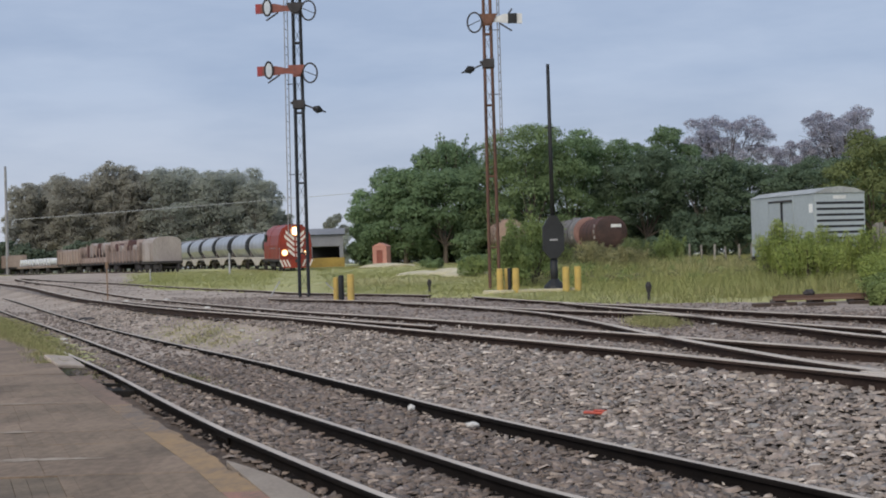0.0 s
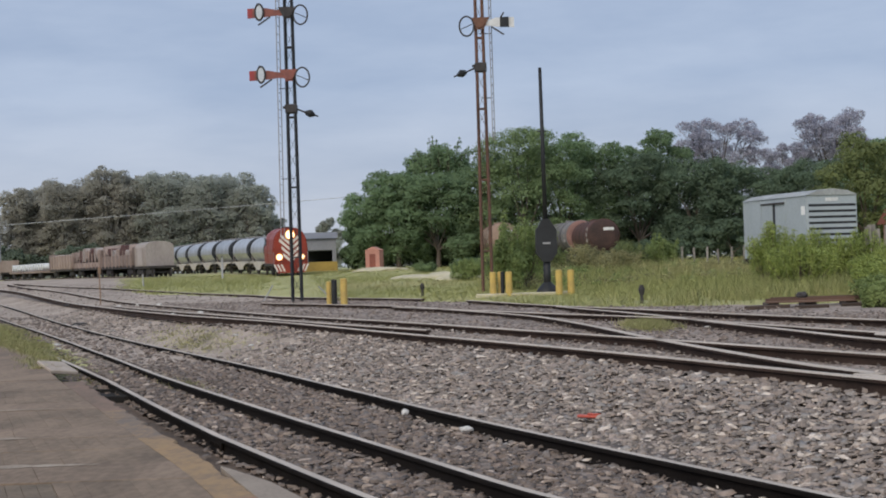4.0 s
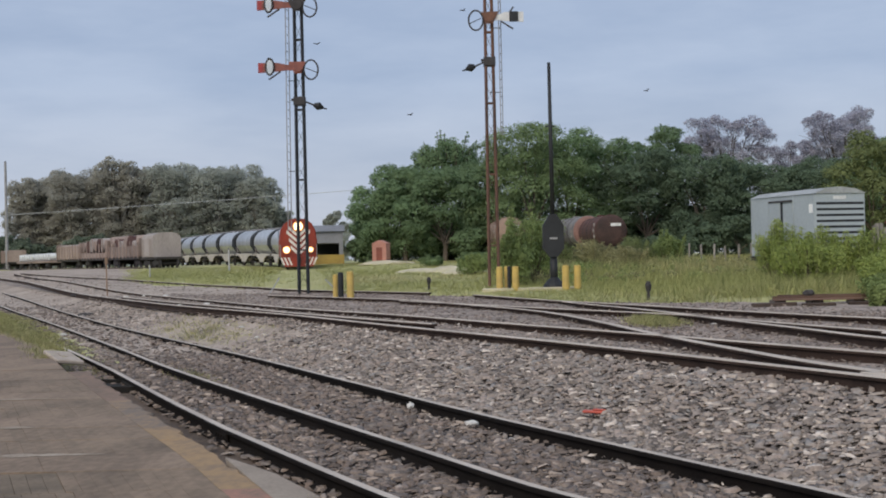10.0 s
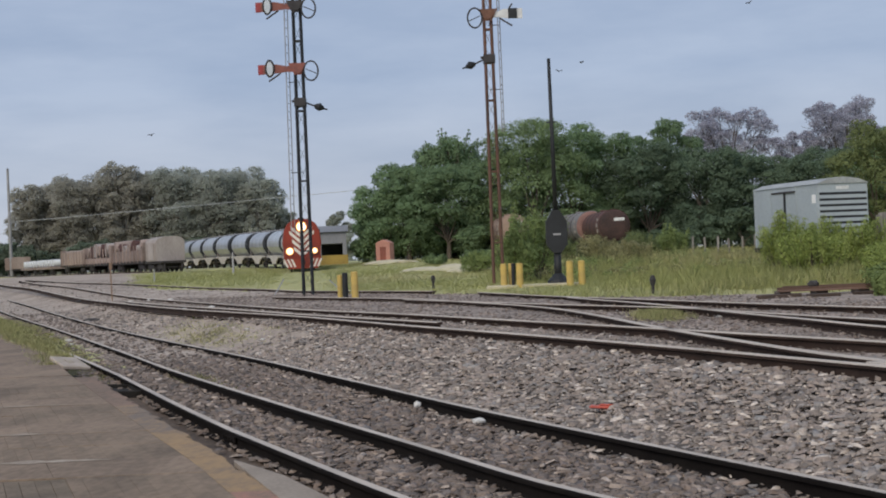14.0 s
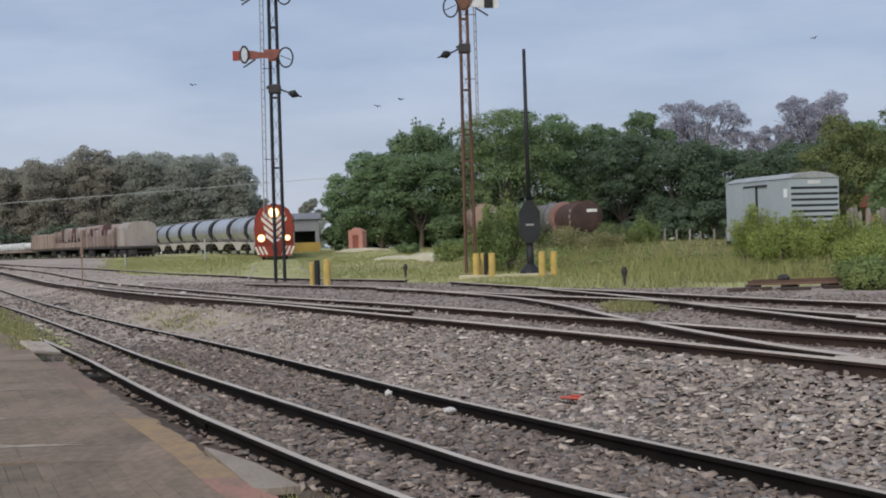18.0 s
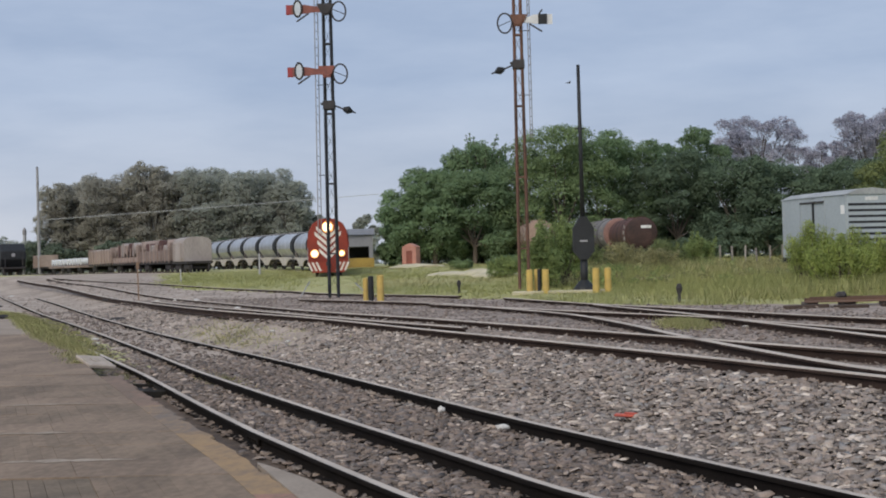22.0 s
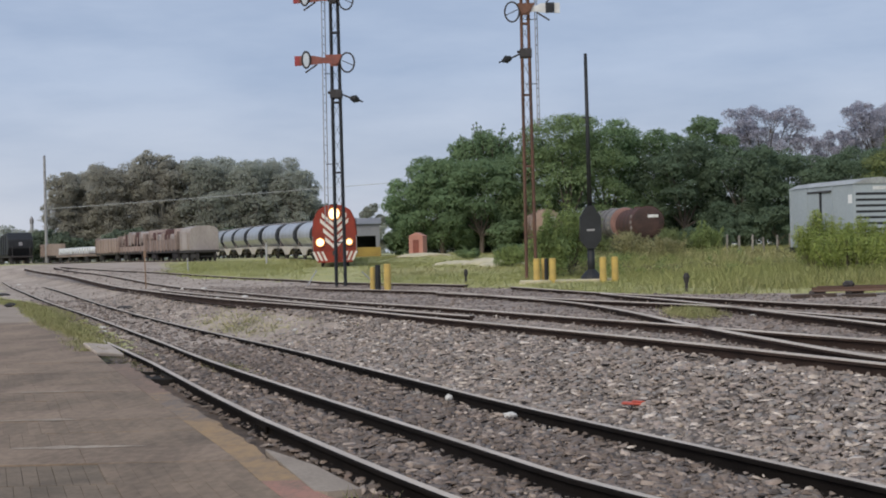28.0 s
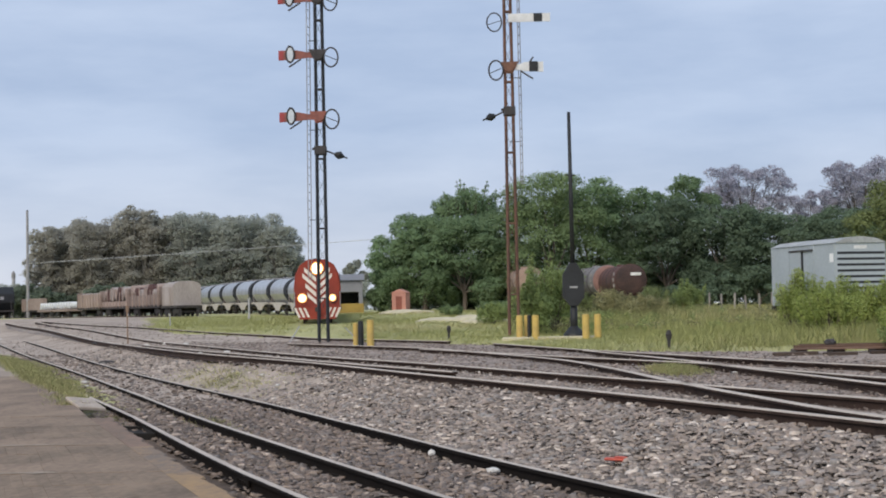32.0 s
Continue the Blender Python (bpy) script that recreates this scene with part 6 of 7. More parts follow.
# ---- shrubs ----
def shrub(x, y, h, w, material, label, seed, count=1500, size=0.11, sprays=0):
    rng = np.random.default_rng(seed)
    m = thing("shrub", pose(x, y, ground_z(x, y) - 0.05), label, "shrub", "shrubs in the grass")
    heap = []
    bm = bmesh.new()
    for i in range(7 if sprays > 10 else 12):
        a, f = rng.random() * 6.28, rng.random()
        c = np.array([math.cos(a) * w * 0.36 * f, math.sin(a) * w * 0.3 * f, h * (0.2 + (0.42 if sprays > 10 else 0.5) * rng.random())])
        k = w * (0.16 + 0.1 * rng.random())
        heap.append((c, np.array([k, k, min(k, h * 0.32)])))
        rod(bm, (0, 0, 0), Vector(c), 0.03, 0.012, 5)
    for i in range(sprays):
        a, f = rng.random() * 6.28, rng.random() ** 0.6
        foot = Vector((math.cos(a) * w * 0.25 * f, math.sin(a) * w * 0.25 * f, 0.1))
        tip = Vector((math.cos(a) * w * 0.52 * f, math.sin(a) * w * 0.45 * f, h * (0.95 - 0.35 * f + 0.22 * rng.random())))
        rod(bm, foot, tip, 0.016, 0.006, 5)
        for q in (0.42, 0.55, 0.66, 0.77, 0.87, 0.97):
            heap.append((np.array(foot.lerp(tip, q)), np.array([0.23, 0.23, 0.3]) * (1.35 - 0.8 * q)))
    part("stem", bm, BARK, m)
    crown = new("foliage", leaves_mesh("foliage", heap, count, size, material, rng, shell=0.8, corners=3, slim=0.3 if sprays > 10 else 0.5))
    crown.parent = m


VAN_SHRUBS = [(13.3, 58, 2.3, 2.6, SHRUB), (14.9, 57, 2.0, 2.8, SHRUB), (16.5, 57, 1.9, 2.8, SHRUB), (18.2, 55, 2.0, 3.0, SHRUB), (12.4, 50, 1.6, 2.4, SHRUB), (14.6, 46, 1.3, 2.6, SHRUB), (13.0, 42.5, 1.1, 2.0, SHRUB), (15.5, 41, 1.4, 2.6, SHRUB), (17.5, 48, 1.6, 3.0, SHRUB), (20.5, 56, 2.2, 3.2, SHRUB), (12.2, 38.5, 1.0, 1.6, SHRUB)]
MAST_SHRUBS = [(14.0, 36.5, 0.9, 2.0, SHRUB), (3.0, 63, 3.2, 2.6, SHRUB_MID), (4.0, 64.5, 3.6, 2.8, SHRUB_MID), (2.9, 61.0, 2.1, 1.7, SHRUB_MID), (4.6, 70, 2.6, 2.6, SHRUB_MID), (1.75, 84, 1.2, 2.2, SHRUB_MID), (11.0, 35.6, 0.7, 1.7, SHRUB_MID), (11.6, 37.2, 0.95, 2.0, SHRUB), (10.45, 34.2, 0.5, 1.1, SHRUB_MID), (12.6, 36.0, 0.9, 2.2, SHRUB_MID), (2.6, 92, 1.3, 2.4, LEAF_PALE)]
THICKET_SHRUBS = [(-0.8, 112, 0.8, 2.2, LEAF_PALE), (2.0, 100, 1.2, 3.0, LEAF_PALE), (9.0, 88, 1.9, 3.6, WEED), (11.6, 90, 2.1, 3.4, LEAF_OLIVE), (6.6, 86, 2.0, 3.0, LEAF_OLIVE), (13.4, 88, 2.4, 2.4, SHRUB_MID), (10.2, 82, 1.5, 3.0, WEED)]
SHRUBS = VAN_SHRUBS + MAST_SHRUBS + THICKET_SHRUBS
for i, (x_, y_, h_, w_, leaf_) in enumerate(SHRUBS):
    lab_ = ("bright green leafy shrub by the box van" if x_ > 5 else "pale yellow-green shrub near the rusty mast") if leaf_ is SHRUB else ("olive weed thicket before the tank wagons" if leaf_ is LEAF_OLIVE else ("tall brown weeds before the tank wagons" if leaf_ is WEED else "green shrub in the long grass"))
    shrub(x_, y_, h_, w_, leaf_, lab_, 600 + i, count=17000 if leaf_ is SHRUB else 6500, size=0.036 if leaf_ is SHRUB else 0.045, sprays=46 if leaf_ is SHRUB or y_ < 40 else 8)


# ---- grass: joined blades ----
def blades(name, spots, material, label):
    """Spots are rows of x, y, z, height, spread; a tuft of slim leaning blades each."""
    rng = np.random.default_rng(len(spots))
    s = np.repeat(np.asarray(spots, float), 11, axis=0)
    n = len(s)
    a = rng.random(n) * 2 * math.pi
    off = rng.normal(size=(n, 2)) * s[:, 4:5] * 1.3
    base = np.stack([s[:, 0] + off[:, 0], s[:, 1] + off[:, 1], s[:, 2] - 0.04], 1)
    h = s[:, 3] * (0.3 + 0.85 * rng.random(n))
    lean = (0.15 + 0.95 * rng.random(n)) * h
    w = 0.003 + 0.004 * rng.random(n) + 0.00009 * s[:, 1]
    side = np.stack([-np.sin(a), np.cos(a), np.zeros(n)], 1)
    out = np.stack([np.cos(a), np.sin(a), np.zeros(n)], 1)
    up = np.array([0, 0, 1.0])
    tip = base + up * h[:, None] + out * lean[:, None]
    v = np.stack([base - side * w[:, None], base + side * w[:, None], tip], 1).reshape(-1, 3)
    shade = out * 0.35 + up
    shade /= np.linalg.norm(shade, axis=1, keepdims=True)
    tagged(new(name, leaf_faces(name, v, n, 3, shade, material)), label, "grass", kind="stuff")


def build_grass():
    rng = random.Random(77)
    green, dry = [], []
    while len(green) + len(dry) < 31000:
        y = 22 + 118 * rng.random() ** 1.35
        x = rng.uniform(-0.38 * y - 2, 0.36 * y + 2)
        if x < along(GRASS_LINE, y) + noise.noise(Vector((x * 0.4, y * 0.4, 7))) * 1.2 - 0.15:
            continue
        overgrown = abs(x - train_x(y)) < 1.5 and 62 < y
        tall = smooth01(x, 4, 12) * (1 - smooth01(y, 70, 130)) if y > 40 else 0.25
        patch = noise.noise(Vector((x * 0.10, y * 0.05, 1.3)))
        h = 0.13 + 0.10 * rng.random() + 0.32 * max(0, tall) * (0.6 + 0.8 * rng.random())
        if x > 2 and y > 62:
            h += 0.22 * rng.random()
        weedy = 4 < x < 15 and 70 < y < 100
        if weedy:
            h += 0.45 * rng.random()
        if overgrown:
            h = 0.07 + 0.05 * rng.random()
        row = (x, y, ground_z(x, y), h, 0.10 + 0.05 * rng.random())
        (dry if patch + rng.uniform(-0.25, 0.25) + (0.15 if weedy else 0) > 0.2 else green).append(row)
    blades("grass", green, GRASS, "green grass behind the tracks")
    blades("dry_grass", dry, DRY, "pale dry seeding grass behind the tracks")
    tufts = []
    for _ in range(13000):
        y = rng.uniform(14, 62)
        k = rng.random()
        if k < 0.5:
            y = rng.uniform(27, 62)
            x = along(EDGE, y) + rng.uniform(-0.7, 1.1) * smooth01(y, 24, 36)
        elif k < 0.59:
            y = rng.gauss(37.5, 2.4)
            x = along(RAIL_NEAR_R, y) + rng.gauss(1.2, 0.45)
        elif k < 0.63:
            y = rng.gauss(25.6, 1.0)
            x = along(RAIL_NEAR_R, y) + rng.gauss(-1.7, 0.14)
        elif k < 0.78:
            y = 24.5 + 22 * rng.random() ** 1.4
            x = along(EDGE, y) + rng.uniform(-0.55, 0.9)
        elif k > 0.985:
            y = rng.uniform(7.4, 9.0)
            x = along(COPING, y) + rng.uniform(0.03, 0.75)
        else:
            x, y = 4.15 + rng.gauss(0, 0.2), 29.1 + rng.gauss(0, 0.9)
            x -= (29.1 - y) * 0.1
        z = PT if x < along(EDGE, y) - 0.04 and y < 70 else ground_z(x, y)
        tufts.append((x, y, z, (0.05 + 0.07 * rng.random()) * (1.25 if k < 0.5 else (0.85 if k < 0.59 else (1.1 if k < 0.78 else 1.5))), 0.07))
    for _ in range(110):
        x = -3.3 + 1.1 * rng.random()
        tufts.append((x, 8.82 + rng.gauss(0, 0.02), PT, 0.012 + 0.02 * rng.random(), 0.02))
    blades("weeds", tufts[::2], GRASS, "thin weeds in the ballast")
    blades("dry_weeds", tufts[1::2], DRY, "thin dry weeds in the ballast")


build_grass()


def weed_clumps(material, label, seed, n):
    """Leafy clumps scattered through the long grass."""
    rng = np.random.default_rng(seed)
    lumps = []
    while len(lumps) < n:
        y = 60 + 28 * rng.random()
        x = 2.5 + (0.3 * y - 4) * rng.random()
        if x < along(GRASS_LINE, y) + 1.0 or noise.noise(Vector((x * 0.35, y * 0.16, seed))) < 0.0:
            continue
        h = 0.22 + 0.3 * rng.random() + 0.25 * smooth01(y, 60, 84)
        lumps.append((np.array([x, y, ground_z(x, y) + h * 0.7]), np.array([0.2 + 0.3 * rng.random(), 0.3, h * 0.6])))
    tagged(new("weed_clumps", leaves_mesh("weed_clumps", lumps, n * 85, 0.045, material, rng, shell=0.9)), label, "weeds", kind="stuff")


weed_clumps(SHRUB_MID, "leafy green weeds in the long grass", 5, 80)
weed_clumps(WEED, "brown seeding weeds in the long grass", 6, 120)


# ---- ballast stones ----
def build_ballast():
    rng = np.random.default_rng(42)
    base = np.array([(-0.8, -0.75, 1), (0.8, -0.75, 1), (0.8, 0.75, 1), (-0.8, 0.75, 1), (-1, -1, -1), (1, -1, -1), (1, 1, -1), (-1, 1, -1)], float)
    quads = np.array([(0, 1, 2, 3), (4, 5, 1, 0), (5, 6, 2, 1), (6, 7, 3, 2), (7, 4, 0, 3)], np.int32)
    pts = []
    r2 = random.Random(8)
    while len(pts) < 104000:
        y = 8.2 + 54 * r2.random() ** 1.75
        near, far = along(RAIL_NEAR_R, y), along(GRASS_LINE, y)
        x = near - 4.2 + (min(far, near + 15) - near + 4.2) * r2.random()
        if x < along(EDGE, y) + 0.04 or abs(x) > 0.34 * y + 2:
            continue
        if 19.8 < y < 23.5 and x < along(EDGE_RAIL, y) - 0.08:
            continue
        if y < 10.6 and x < along(EDGE_RAIL, y) - 0.12:
            continue
        if y < 20 and x < along(EDGE_RAIL, y) - 0.1 and r2.random() < (0.992 if y < 12.5 else 0.98):
            continue
        if x > near + 2.7 + 0.4 * math.sin(y * 1.7) and r2.random() < (0.55 if x < near + 4.2 else 0.8):
            continue
        if x < near - 0.1 and r2.random() < 0.42 + 0.5 * noise.noise(Vector((x * 1.3, y * 0.8, 6))):
            continue
        if y > 26 and x < near + 2.0 and r2.random() < 0.72 * smooth01(y, 25, 33):
            continue
        if y > 31 and r2.random() < 0.5:
            continue
        if 33 < y < 42.5 and abs(x - near - 1.15) < 0.85 and r2.random() < 0.8:
            continue
        pts.append((x, y, ground_z(x, y), 1.0 if x < near - 0.05 + 0.12 * math.sin(y * 3) or x > near + 4.4 else 0.0, 1.0 if x < near + 3.0 else 0.62))
    for _ in range(3500):
        y = 58 + 62 * r2.random() ** 1.2
        far = along(GRASS_LINE, y)
        x = far - (far - along(RAIL_NEAR_R, y) + 2.4) * r2.random()
        pts.append((x, y, ground_z(x, y), 0.0 if r2.random() < 0.55 else 1.0, 0.8))
    for name, flag, material, label in (("ballast", 0.0, STONE, "loose grey-brown ballast stones between the tracks"),
                                        ("oily_ballast", 1.0, STONE_OILY, "darker oily ballast stones in the platform track")):
        p0 = np.array([q for q in pts if q[3] == flag])
        p = p0[:, :3]
        n = len(p)
        size = (0.0115 + 0.03 * rng.random(n) ** 2.3) * (1 + np.minimum(p[:, 1], 40) * 0.006) * p0[:, 4]
        turn = rng.random(n) * 2 * math.pi
        tip = np.clip(rng.normal(size=(n, 2)) * 0.2, -0.4, 0.4)
        shape = base[None] * (0.62 + 0.62 * rng.random((n, 8, 3))) * size[:, None, None]
        shape = shape * np.stack([1.0 + 1.1 * rng.random(n), 0.6 + 0.5 * rng.random(n), 0.18 + 0.3 * rng.random(n)], 1)[:, None]
        c, t = np.cos(turn)[:, None], np.sin(turn)[:, None]
        v = np.stack([shape[:, :, 0] * c - shape[:, :, 1] * t, shape[:, :, 0] * t + shape[:, :, 1] * c, shape[:, :, 2]], 2)
        v[:, :, 2] += v[:, :, 0] * tip[:, :1] + v[:, :, 1] * tip[:, 1:]
        v += p[:, None] + np.stack([np.zeros(n), np.zeros(n), size * 0.25 + rng.random(n) ** 1.4 * 0.042], 1)[:, None]
        f = (quads[None] + np.arange(n, dtype=np.int32)[:, None, None] * 8).reshape(-1)
        me = bpy.data.meshes.new(name)
        me.vertices.add(n * 8)
        me.vertices.foreach_set("co", v.astype(np.float32).ravel())
        me.loops.add(len(f))
        me.loops.foreach_set("vertex_index", f)
        me.polygons.add(len(f) // 4)
        me.polygons.foreach_set("loop_start", np.arange(0, len(f), 4, dtype=np.int32))
        me.polygons.foreach_set("loop_total", np.full(len(f) // 4, 4, dtype=np.int32))
        me.materials.append(material)
        me.update(calc_edges=True)
        tagged(new(name, me), label, "gravel", kind="stuff")


build_ballast()


# ---- small things on the ground ----
def lump(name, x, y, z, sx, sy, sz, material, label, category, rz=0, seed=1, ry=0):
    bm = bmesh.new()
    bmesh.ops.create_icosphere(bm, subdivisions=2, radius=1.0)
    for v in bm.verts:
        v.co *= 1 + 0.35 * noise.noise(v.co * 1.3 + Vector((seed, 0, 0)))
        v.co = Vector((v.co.x * sx, v.co.y * sy, v.co.z * sz))
    ob = tagged(new(name, finish(bm, name, material)), label, category)
    ob.matrix_basis = pose(x, y, z, 0, ry, rz)
    return ob


lump("white_stone", -0.47, 18.95, -0.07, 0.05, 0.045, 0.045, CHALK, "white lump of stone between the rails", "stone")
lump("broken_concrete", 0.28, 16.9, -0.08, 0.085, 0.06, 0.035, CHALK, "pale broken concrete piece between the rails", "rubble", 20, 3)
bm = bmesh.new()
box(bm, -0.16, 0.16, -0.06, 0.06, 0.0, 0.03, 0.01)
box(bm, -0.05, 0.12, -0.035, 0.035, 0.03, 0.05, 0.01)
scrap = tagged(new("plastic_scrap", finish(bm, "plastic_scrap", PLASTIC_RED)), "flat red plastic scrap lying on the ballast", "litter")
scrap.matrix_basis = pose(1.71, 16.75, ground_z(1.71, 16.75) + 0.05, 0, 3, -12)
SAND_AT = ((0.5, 90.0, 1.6, 0.42), (-1.2, 93.0, 1.9, 0.26), (1.3, 86.0, 1.5, 0.3), (-4.6, 118.5, 2.2, 0.3))
for x_, y_, s_, h_ in SAND_AT:
    ob = lump("sand_mound", x_, y_, ground_z(x_, y_), s_, 1.1, h_, SAND, "low pale sand heap in the grass", "sand mound", 0, 4)
    ob["group"] = "sand heaps in the grass"
bm = bmesh.new()
box(bm, -0.23, 0.23, -0.45, 0.45, -0.03, 0.03, 0.012)
box(bm, -0.07, 0.05, -0.1, 0.14, 0.034, 0.042)
block = tagged(new("concrete_slab", finish(bm, "concrete_slab", PALE_CONCRETE)), "tilted pale concrete slab at the broken platform edge", "slab")
block.matrix_basis = pose(-6.4, 24.6, 0.305, 8, 6, 30)
# Box added for a dark hollow; the black colour is its shade.
bm = bmesh.new()
for x0_, x1_, y0_, y1_ in ((-0.3, -0.25, -0.8, 0.8), (0.25, 0.29, -0.8, 0.8), (-0.25, 0.25, -0.8, -0.75), (-0.25, 0.25, 0.75, 0.8)):
    box(bm, x0_ * 1.2, x1_ * 1.2, y0_, y1_, -0.3, 0.0, 0.01)
box(bm, -0.3, 0.3, -0.75, 0.75, -0.3, -0.06)
hollow = tagged(new("dark_hollow", finish(bm, "dark_hollow", HOLLOW_BLACK)), "dark hollow at the broken platform edge, its shade coloured black", "drain")
hollow.matrix_basis = pose(-5.42, 23.5, -0.05, 0, 3, 18.5)
panel = thing("timber_panel", pose(9.3, 36.4, ground_z(9.3, 36.4), 0, 0, -5), "old rusty beams stacked on dark stubs in the dirt", "old beams")
for k, (x0_, x1_, y_, z_) in enumerate(((-1.2, 1.5, -0.42, 0.11), (-1.0, 1.8, 0.1, 0.125), (-0.4, 2.4, 0.5, 0.115))):
    bm = bmesh.new()
    prism(bm, [(y_ - 0.1, z_), (y_ + 0.1, z_), (y_ + 0.1, z_ + 0.03), (y_ + 0.03, z_ + 0.05), (y_ + 0.05, z_ + 0.11), (y_ - 0.05, z_ + 0.11), (y_ - 0.03, z_ + 0.05), (y_ - 0.1, z_ + 0.03)], x0_, x1_)
    part("beam", bm, BEAM, panel)
for x_ in (-1.0, -0.1, 0.9):
    bm = bmesh.new()
    box(bm, x_ - 0.14, x_ + 0.14, -0.4, 0.62, -0.06, 0.108, 0.015)
    part("stub", bm, SLEEPER, panel)
for x_, y_, a_, l_ in ((8.0, 35.6, 22, 1.2), (8.9, 34.9, 8, 0.8), (10.2, 35.4, -6, 0.9)):
    bm = bmesh.new()
    box(bm, -l_ / 2, l_ / 2, -0.11, 0.11, -0.06, 0.07, 0.02)
    ob = tagged(new("old_sleeper", finish(bm, "old_sleeper", PLANK)), "broken dark timber half sunk in the dirt", "timber", "broken timbers")
    ob.matrix_basis = pose(x_, y_, ground_z(x_, y_) + 0.01, 0, 0, a_)
lump("rubble", 9.05, 36.45, ground_z(9, 36.45) + 0.28, 0.15, 0.12, 0.08, DARK_STEEL, "dark rubble lump on the old rails", "rubble", 0, 5)
SCRAPS = [(-9.9, 38.2, 0.09), (-10.4, 40.0, 0.12), (-4.9, 35.4, 0.10), (-7.6, 47.0, 0.16), (-8.3, 46.3, 0.14), (5.0, 27.3, 0.09), (6.3, 23.4, 0.05), (-4.2, 32.9, 0.09), (4.3, 14.6, 0.06), (-12.7, 44.2, 0.12), (-13.6, 45.5, 0.10)]
for i, (x_, y_, s_) in enumerate(SCRAPS):
    s_ *= 0.65
    ob = lump("pale_stone", x_, y_, ground_z(x_, y_) + s_ * 0.4, s_ * 1.3, s_, s_ * 0.45, CHALK, "pale stone lying in the yard", "stone", i * 40, i + 1)
    ob["group"] = "pale stones in the yard"
for i, (x_, y_, s_) in enumerate(((-16.5, 66.5, 0.26), (-12.7, 52.0, 0.22), (-23.4, 71.3, 0.3), (-16.3, 50.4, 0.2), (-26.6, 78.5, 0.3))):
    ob = lump("dark_rubble", x_, y_, max(ground_z(x_, y_), PT if x_ < along(EDGE, y_) and y_ < 70 else -1) + 0.04, s_ * 1.4, s_ * 0.7, 0.09, DARK_STEEL, "dark lump of rubbish lying in the yard", "rubble", i * 25, i + 11)
    ob["group"] = "dark rubble in the yard"
for i, (x_, y_, s_) in enumerate(((-35.4, 105.3, 0.34), (-31.5, 99.4, 0.36), (-30.6, 98.6, 0.3), (-12.4, 61.0, 0.3), (-11.4, 60.2, 0.28), (-13.0, 60.0, 0.2))):
    ob = lump("white_rubble", x_, y_, ground_z(x_, y_) + 0.05, s_ * 0.6, s_ * 0.4, s_ * 0.2, CHALK, "white lump of rubble beside the tracks", "rubble", i * 30, i + 21)
    ob["group"] = "white rubble by the tracks"
rust_post = thing("rusty_post", pose(-14.9, 65.0, ground_z(-14.9, 65.0) - 0.1), "thin rusty orange marker post standing in the yard", "marker post")
bm = bmesh.new()
bar(bm, (0, 0, 0), (-0.03, 0, 1.75), 0.05, 0.05)
part("shaft", bm, RUST_POST, rust_post)
bm = bmesh.new()
box(bm, -0.08, 0.05, -0.035, 0.035, 1.5, 1.78, 0.01)
part("plate", bm, RUST_POST, rust_post)
for x_, y_, a_ in ((-7.3, 61.5, 32), (-4.4, 61.5, -45)):
    bm = bmesh.new()
    box(bm, -0.024, 0.024, -0.024, 0.024, -0.1, 0.8, 0.006)
    ob = tagged(new("stay_rod", finish(bm, "stay_rod", POLE)), "pale leaning rod at the signal mast", "rod", "leaning rods")
    ob.matrix_basis = pose(x_, y_, ground_z(x_, y_), 0, a_, 0)


# ---- birds ----
def bird(label):
    m = thing("bird", pose(0, 0, 0), label, "bird", "birds over the yard")
    bm = bmesh.new()
    rod(bm, (0, -0.10, 0), (0, 0.01, 0), 0.013, 0.04, 8)
    rod(bm, (0, 0.01, 0), (0, 0.11, 0), 0.04, 0.01, 8)
    part("body", bm, FEATHER, m)
    for s in (-1, 1):
        bm = bmesh.new()
        v = [bm.verts.new(q) for q in ((0, -0.03, 0.006), (0, 0.05, 0.006), (s * 0.10, 0.045, 0.06), (s * 0.19, -0.025, 0.045), (s * 0.10, -0.03, 0.06))]
        u = [bm.verts.new(q.co - Vector((0, 0, 0.012))) for q in v]
        bm.faces.new(v)
        bm.faces.new(u[::-1])
        for k in range(5):
            bm.faces.new((v[k], u[k], u[(k + 1) % 5], v[(k + 1) % 5]))
        part("wing", bm, FEATHER, m)
    return m


first_bird = bird("small dark bird flying over the yard")
flock = [first_bird] + [copy_thing(first_bird, pose(0, 0, 0)) for _ in range(3)]


# ---- what moves ----
TRAIN_ROWS = [(0, 127.4), (3, 124.3), (6, 121.0), (9, 117.5), (13, 112.9), (16, 109.7), (20, 105.2), (25, 99.5), (30, 94.3), (32, 92.4)]


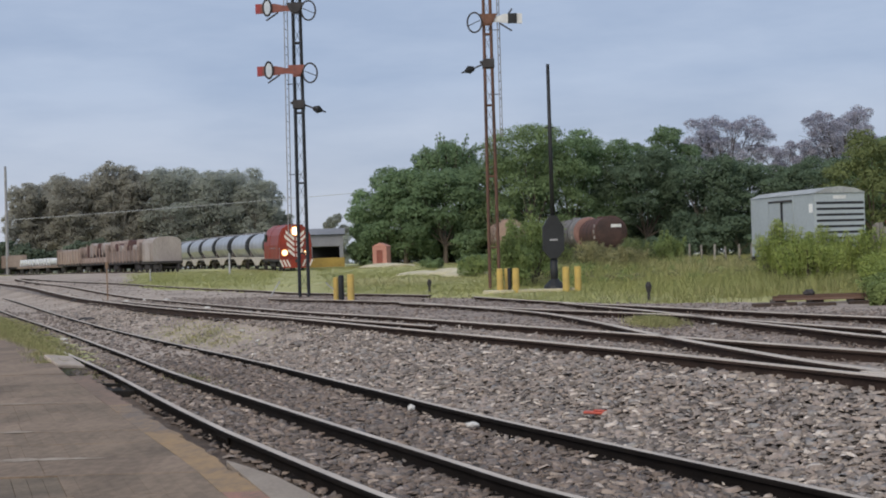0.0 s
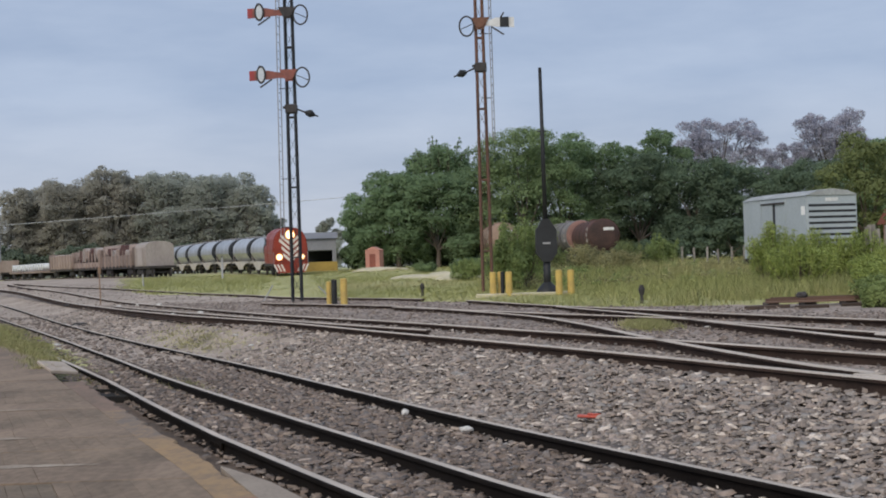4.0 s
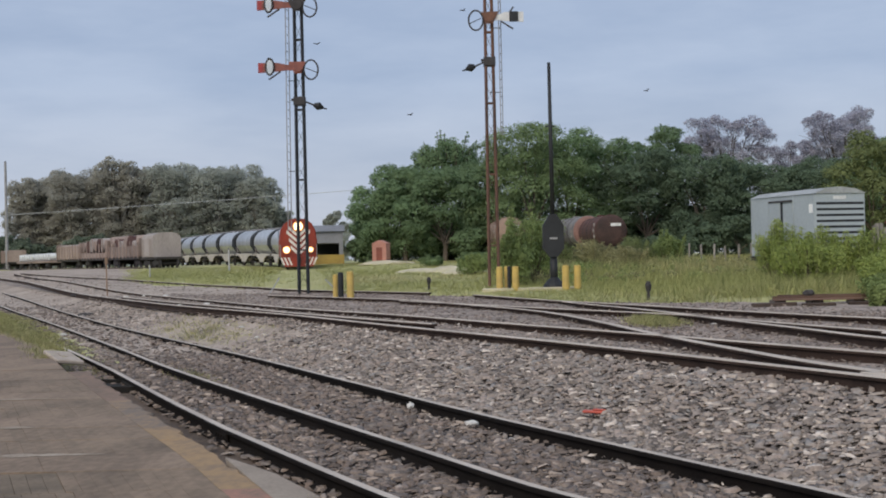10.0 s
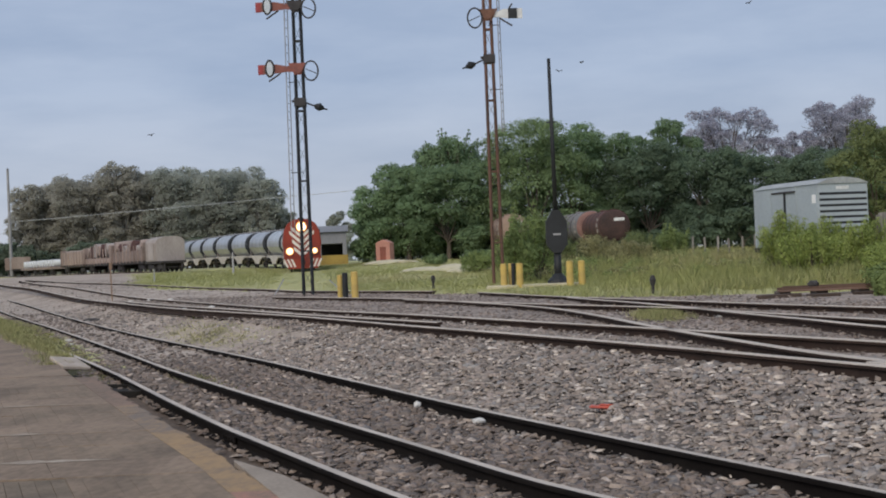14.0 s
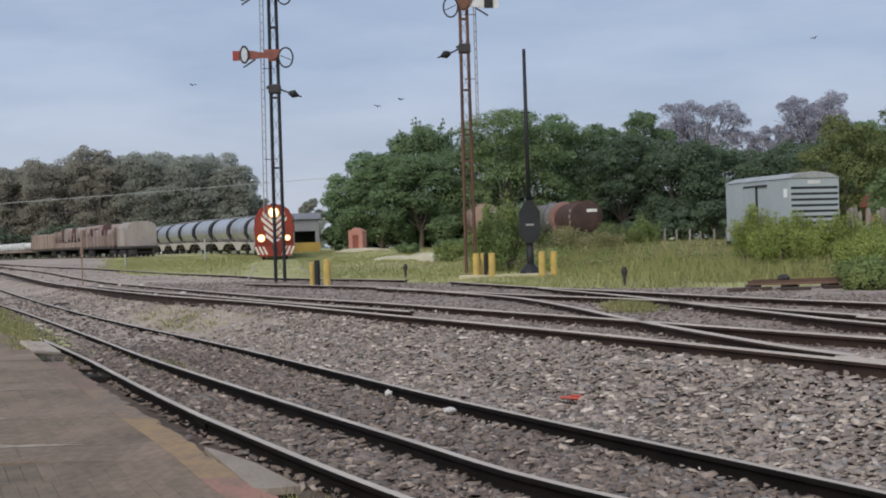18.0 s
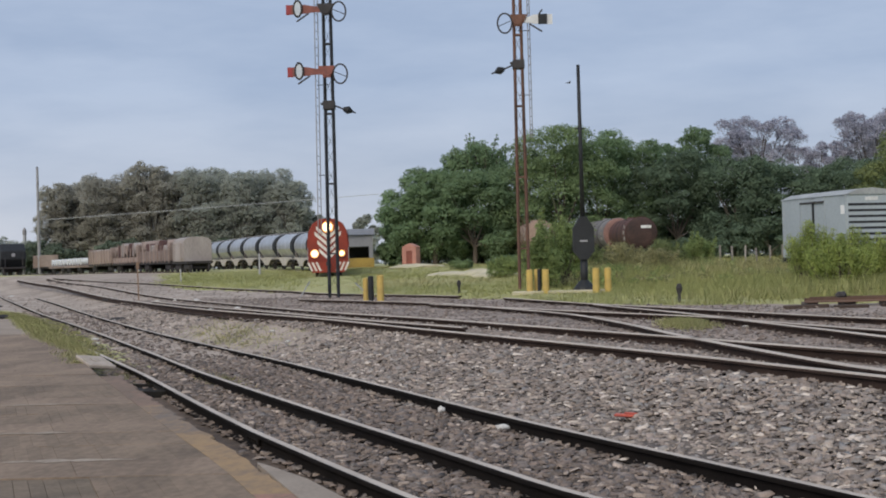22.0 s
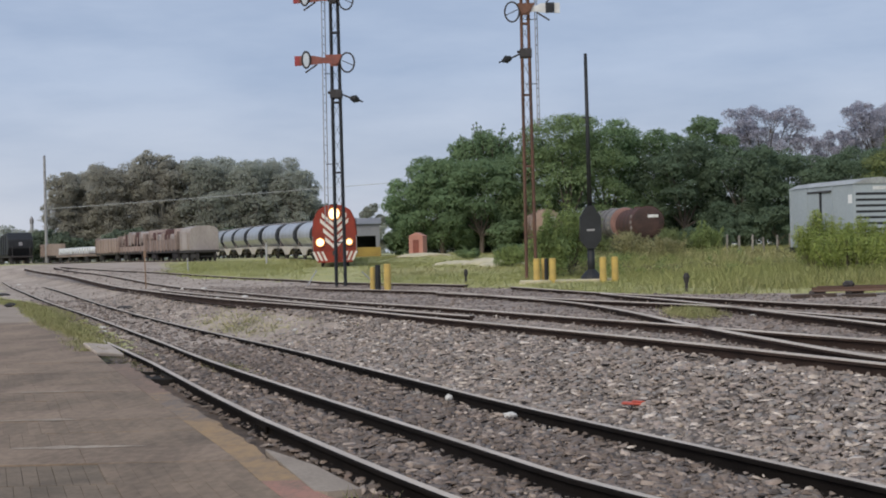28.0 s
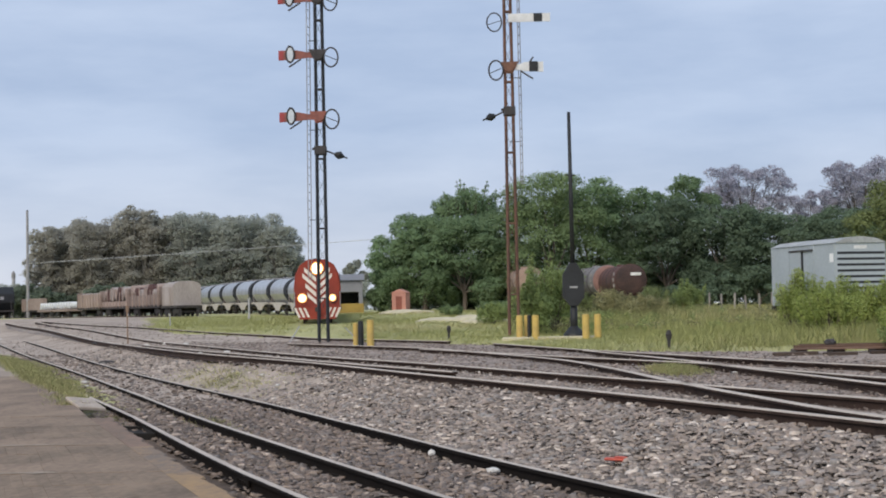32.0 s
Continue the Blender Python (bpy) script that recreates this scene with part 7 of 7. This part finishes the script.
# t and place of each bird
FLIGHT_LOW = [(0, -40, 72, 42), (4.3, -32, 71, 32), (6, -4.2, 69.9, 7.7), (7, 0.0, 69.8, 11.9), (9, -2.1, 69.9, 9.2), (10, -1.4, 70.0, 8.7), (13, 6.7, 69.9, 10.9), (17, -1.2, 70.0, 7.8), (18, -1.8, 70.0, 8.5), (19, -0.2, 70.2, 8.8), (22, 4.8, 70, 10.2), (24, 24, 80, 30), (32, 30, 86, 36)]
FLIGHT_PAIR = [(0, -41, 73, 42), (4.3, -33, 71, 32), (6, -4.9, 69.9, 7.1), (9, -1.7, 69.9, 7.2), (10, 9.9, 70.0, 9.6), (13, 8.6, 69.9, 10.8), (18, -0.7, 70.0, 8.8), (19, -0.1, 70.1, 7.8), (24, 25, 82, 31), (32, 31, 88, 37)]
FLIGHT_HIGH = [(0, -44, 72, 44), (4.3, -36, 71, 34), (6, -11.4, 69.8, 14.8), (9, -3.9, 69.8, 14.1), (12, -13.1, 69.9, 7.8), (13, -14.1, 69.8, 8.0), (19, -10.3, 70.4, 11.0), (22, -22, 74, 30), (25, -13.9, 69.3, 15.2), (28, -24, 80, 28), (32, -24, 86, 34)]
FLIGHT_WIDE = [(0, -46, 72, 44), (4.3, -38, 71, 34), (6, -10.2, 69.8, 14.9), (9, -1.2, 69.8, 13.6), (13, 12.4, 69.8, 13.5), (19, 20.6, 69.9, 11.0), (24, 34, 80, 30), (32, 40, 86, 36)]
FLIGHTS = [FLIGHT_LOW, FLIGHT_PAIR, FLIGHT_HIGH, FLIGHT_WIDE]


def along_train(front, back):
    """The place on the main track that lies a way behind the front."""
    y, left = front, back
    while left > 0:
        step = min(0.5, left)
        dx = train_x(y + 0.05) - train_x(y - 0.05)
        y += step / math.hypot(1, dx * 10)
        left -= step
    return y


def motions():
    for ob, behind in train:
        rows = []
        for t, front in TRAIN_ROWS:
            y = along_train(front, behind)
            mid_y = along_train(front, behind + 5.0) if ob is loco else y
            dx = (train_x(mid_y + 2) - train_x(mid_y - 2)) / 4
            ang = math.degrees(math.atan2(-1, -dx))
            dz = (z_yard(mid_y + 4) - z_yard(mid_y - 4)) / 8
            rows.append((t, pose(train_x(y), y, z_yard(y), 0, 0, ang) @ pose(0, 0, 0, 0, math.degrees(dz) * 0.9)))
        walk(ob, rows)
    for ob, flight in zip(flock, FLIGHTS):
        rows = []
        for k, (t, *p) in enumerate(flight):
            a, b = flight[max(k - 1, 0)], flight[min(k + 1, len(flight) - 1)]
            rows.append((t, pose(*p, 0, 14 * math.sin(k * 1.1), max(-40, min(40, 4 * (a[1] - b[1]))))))
        walk(ob, rows)


motions()
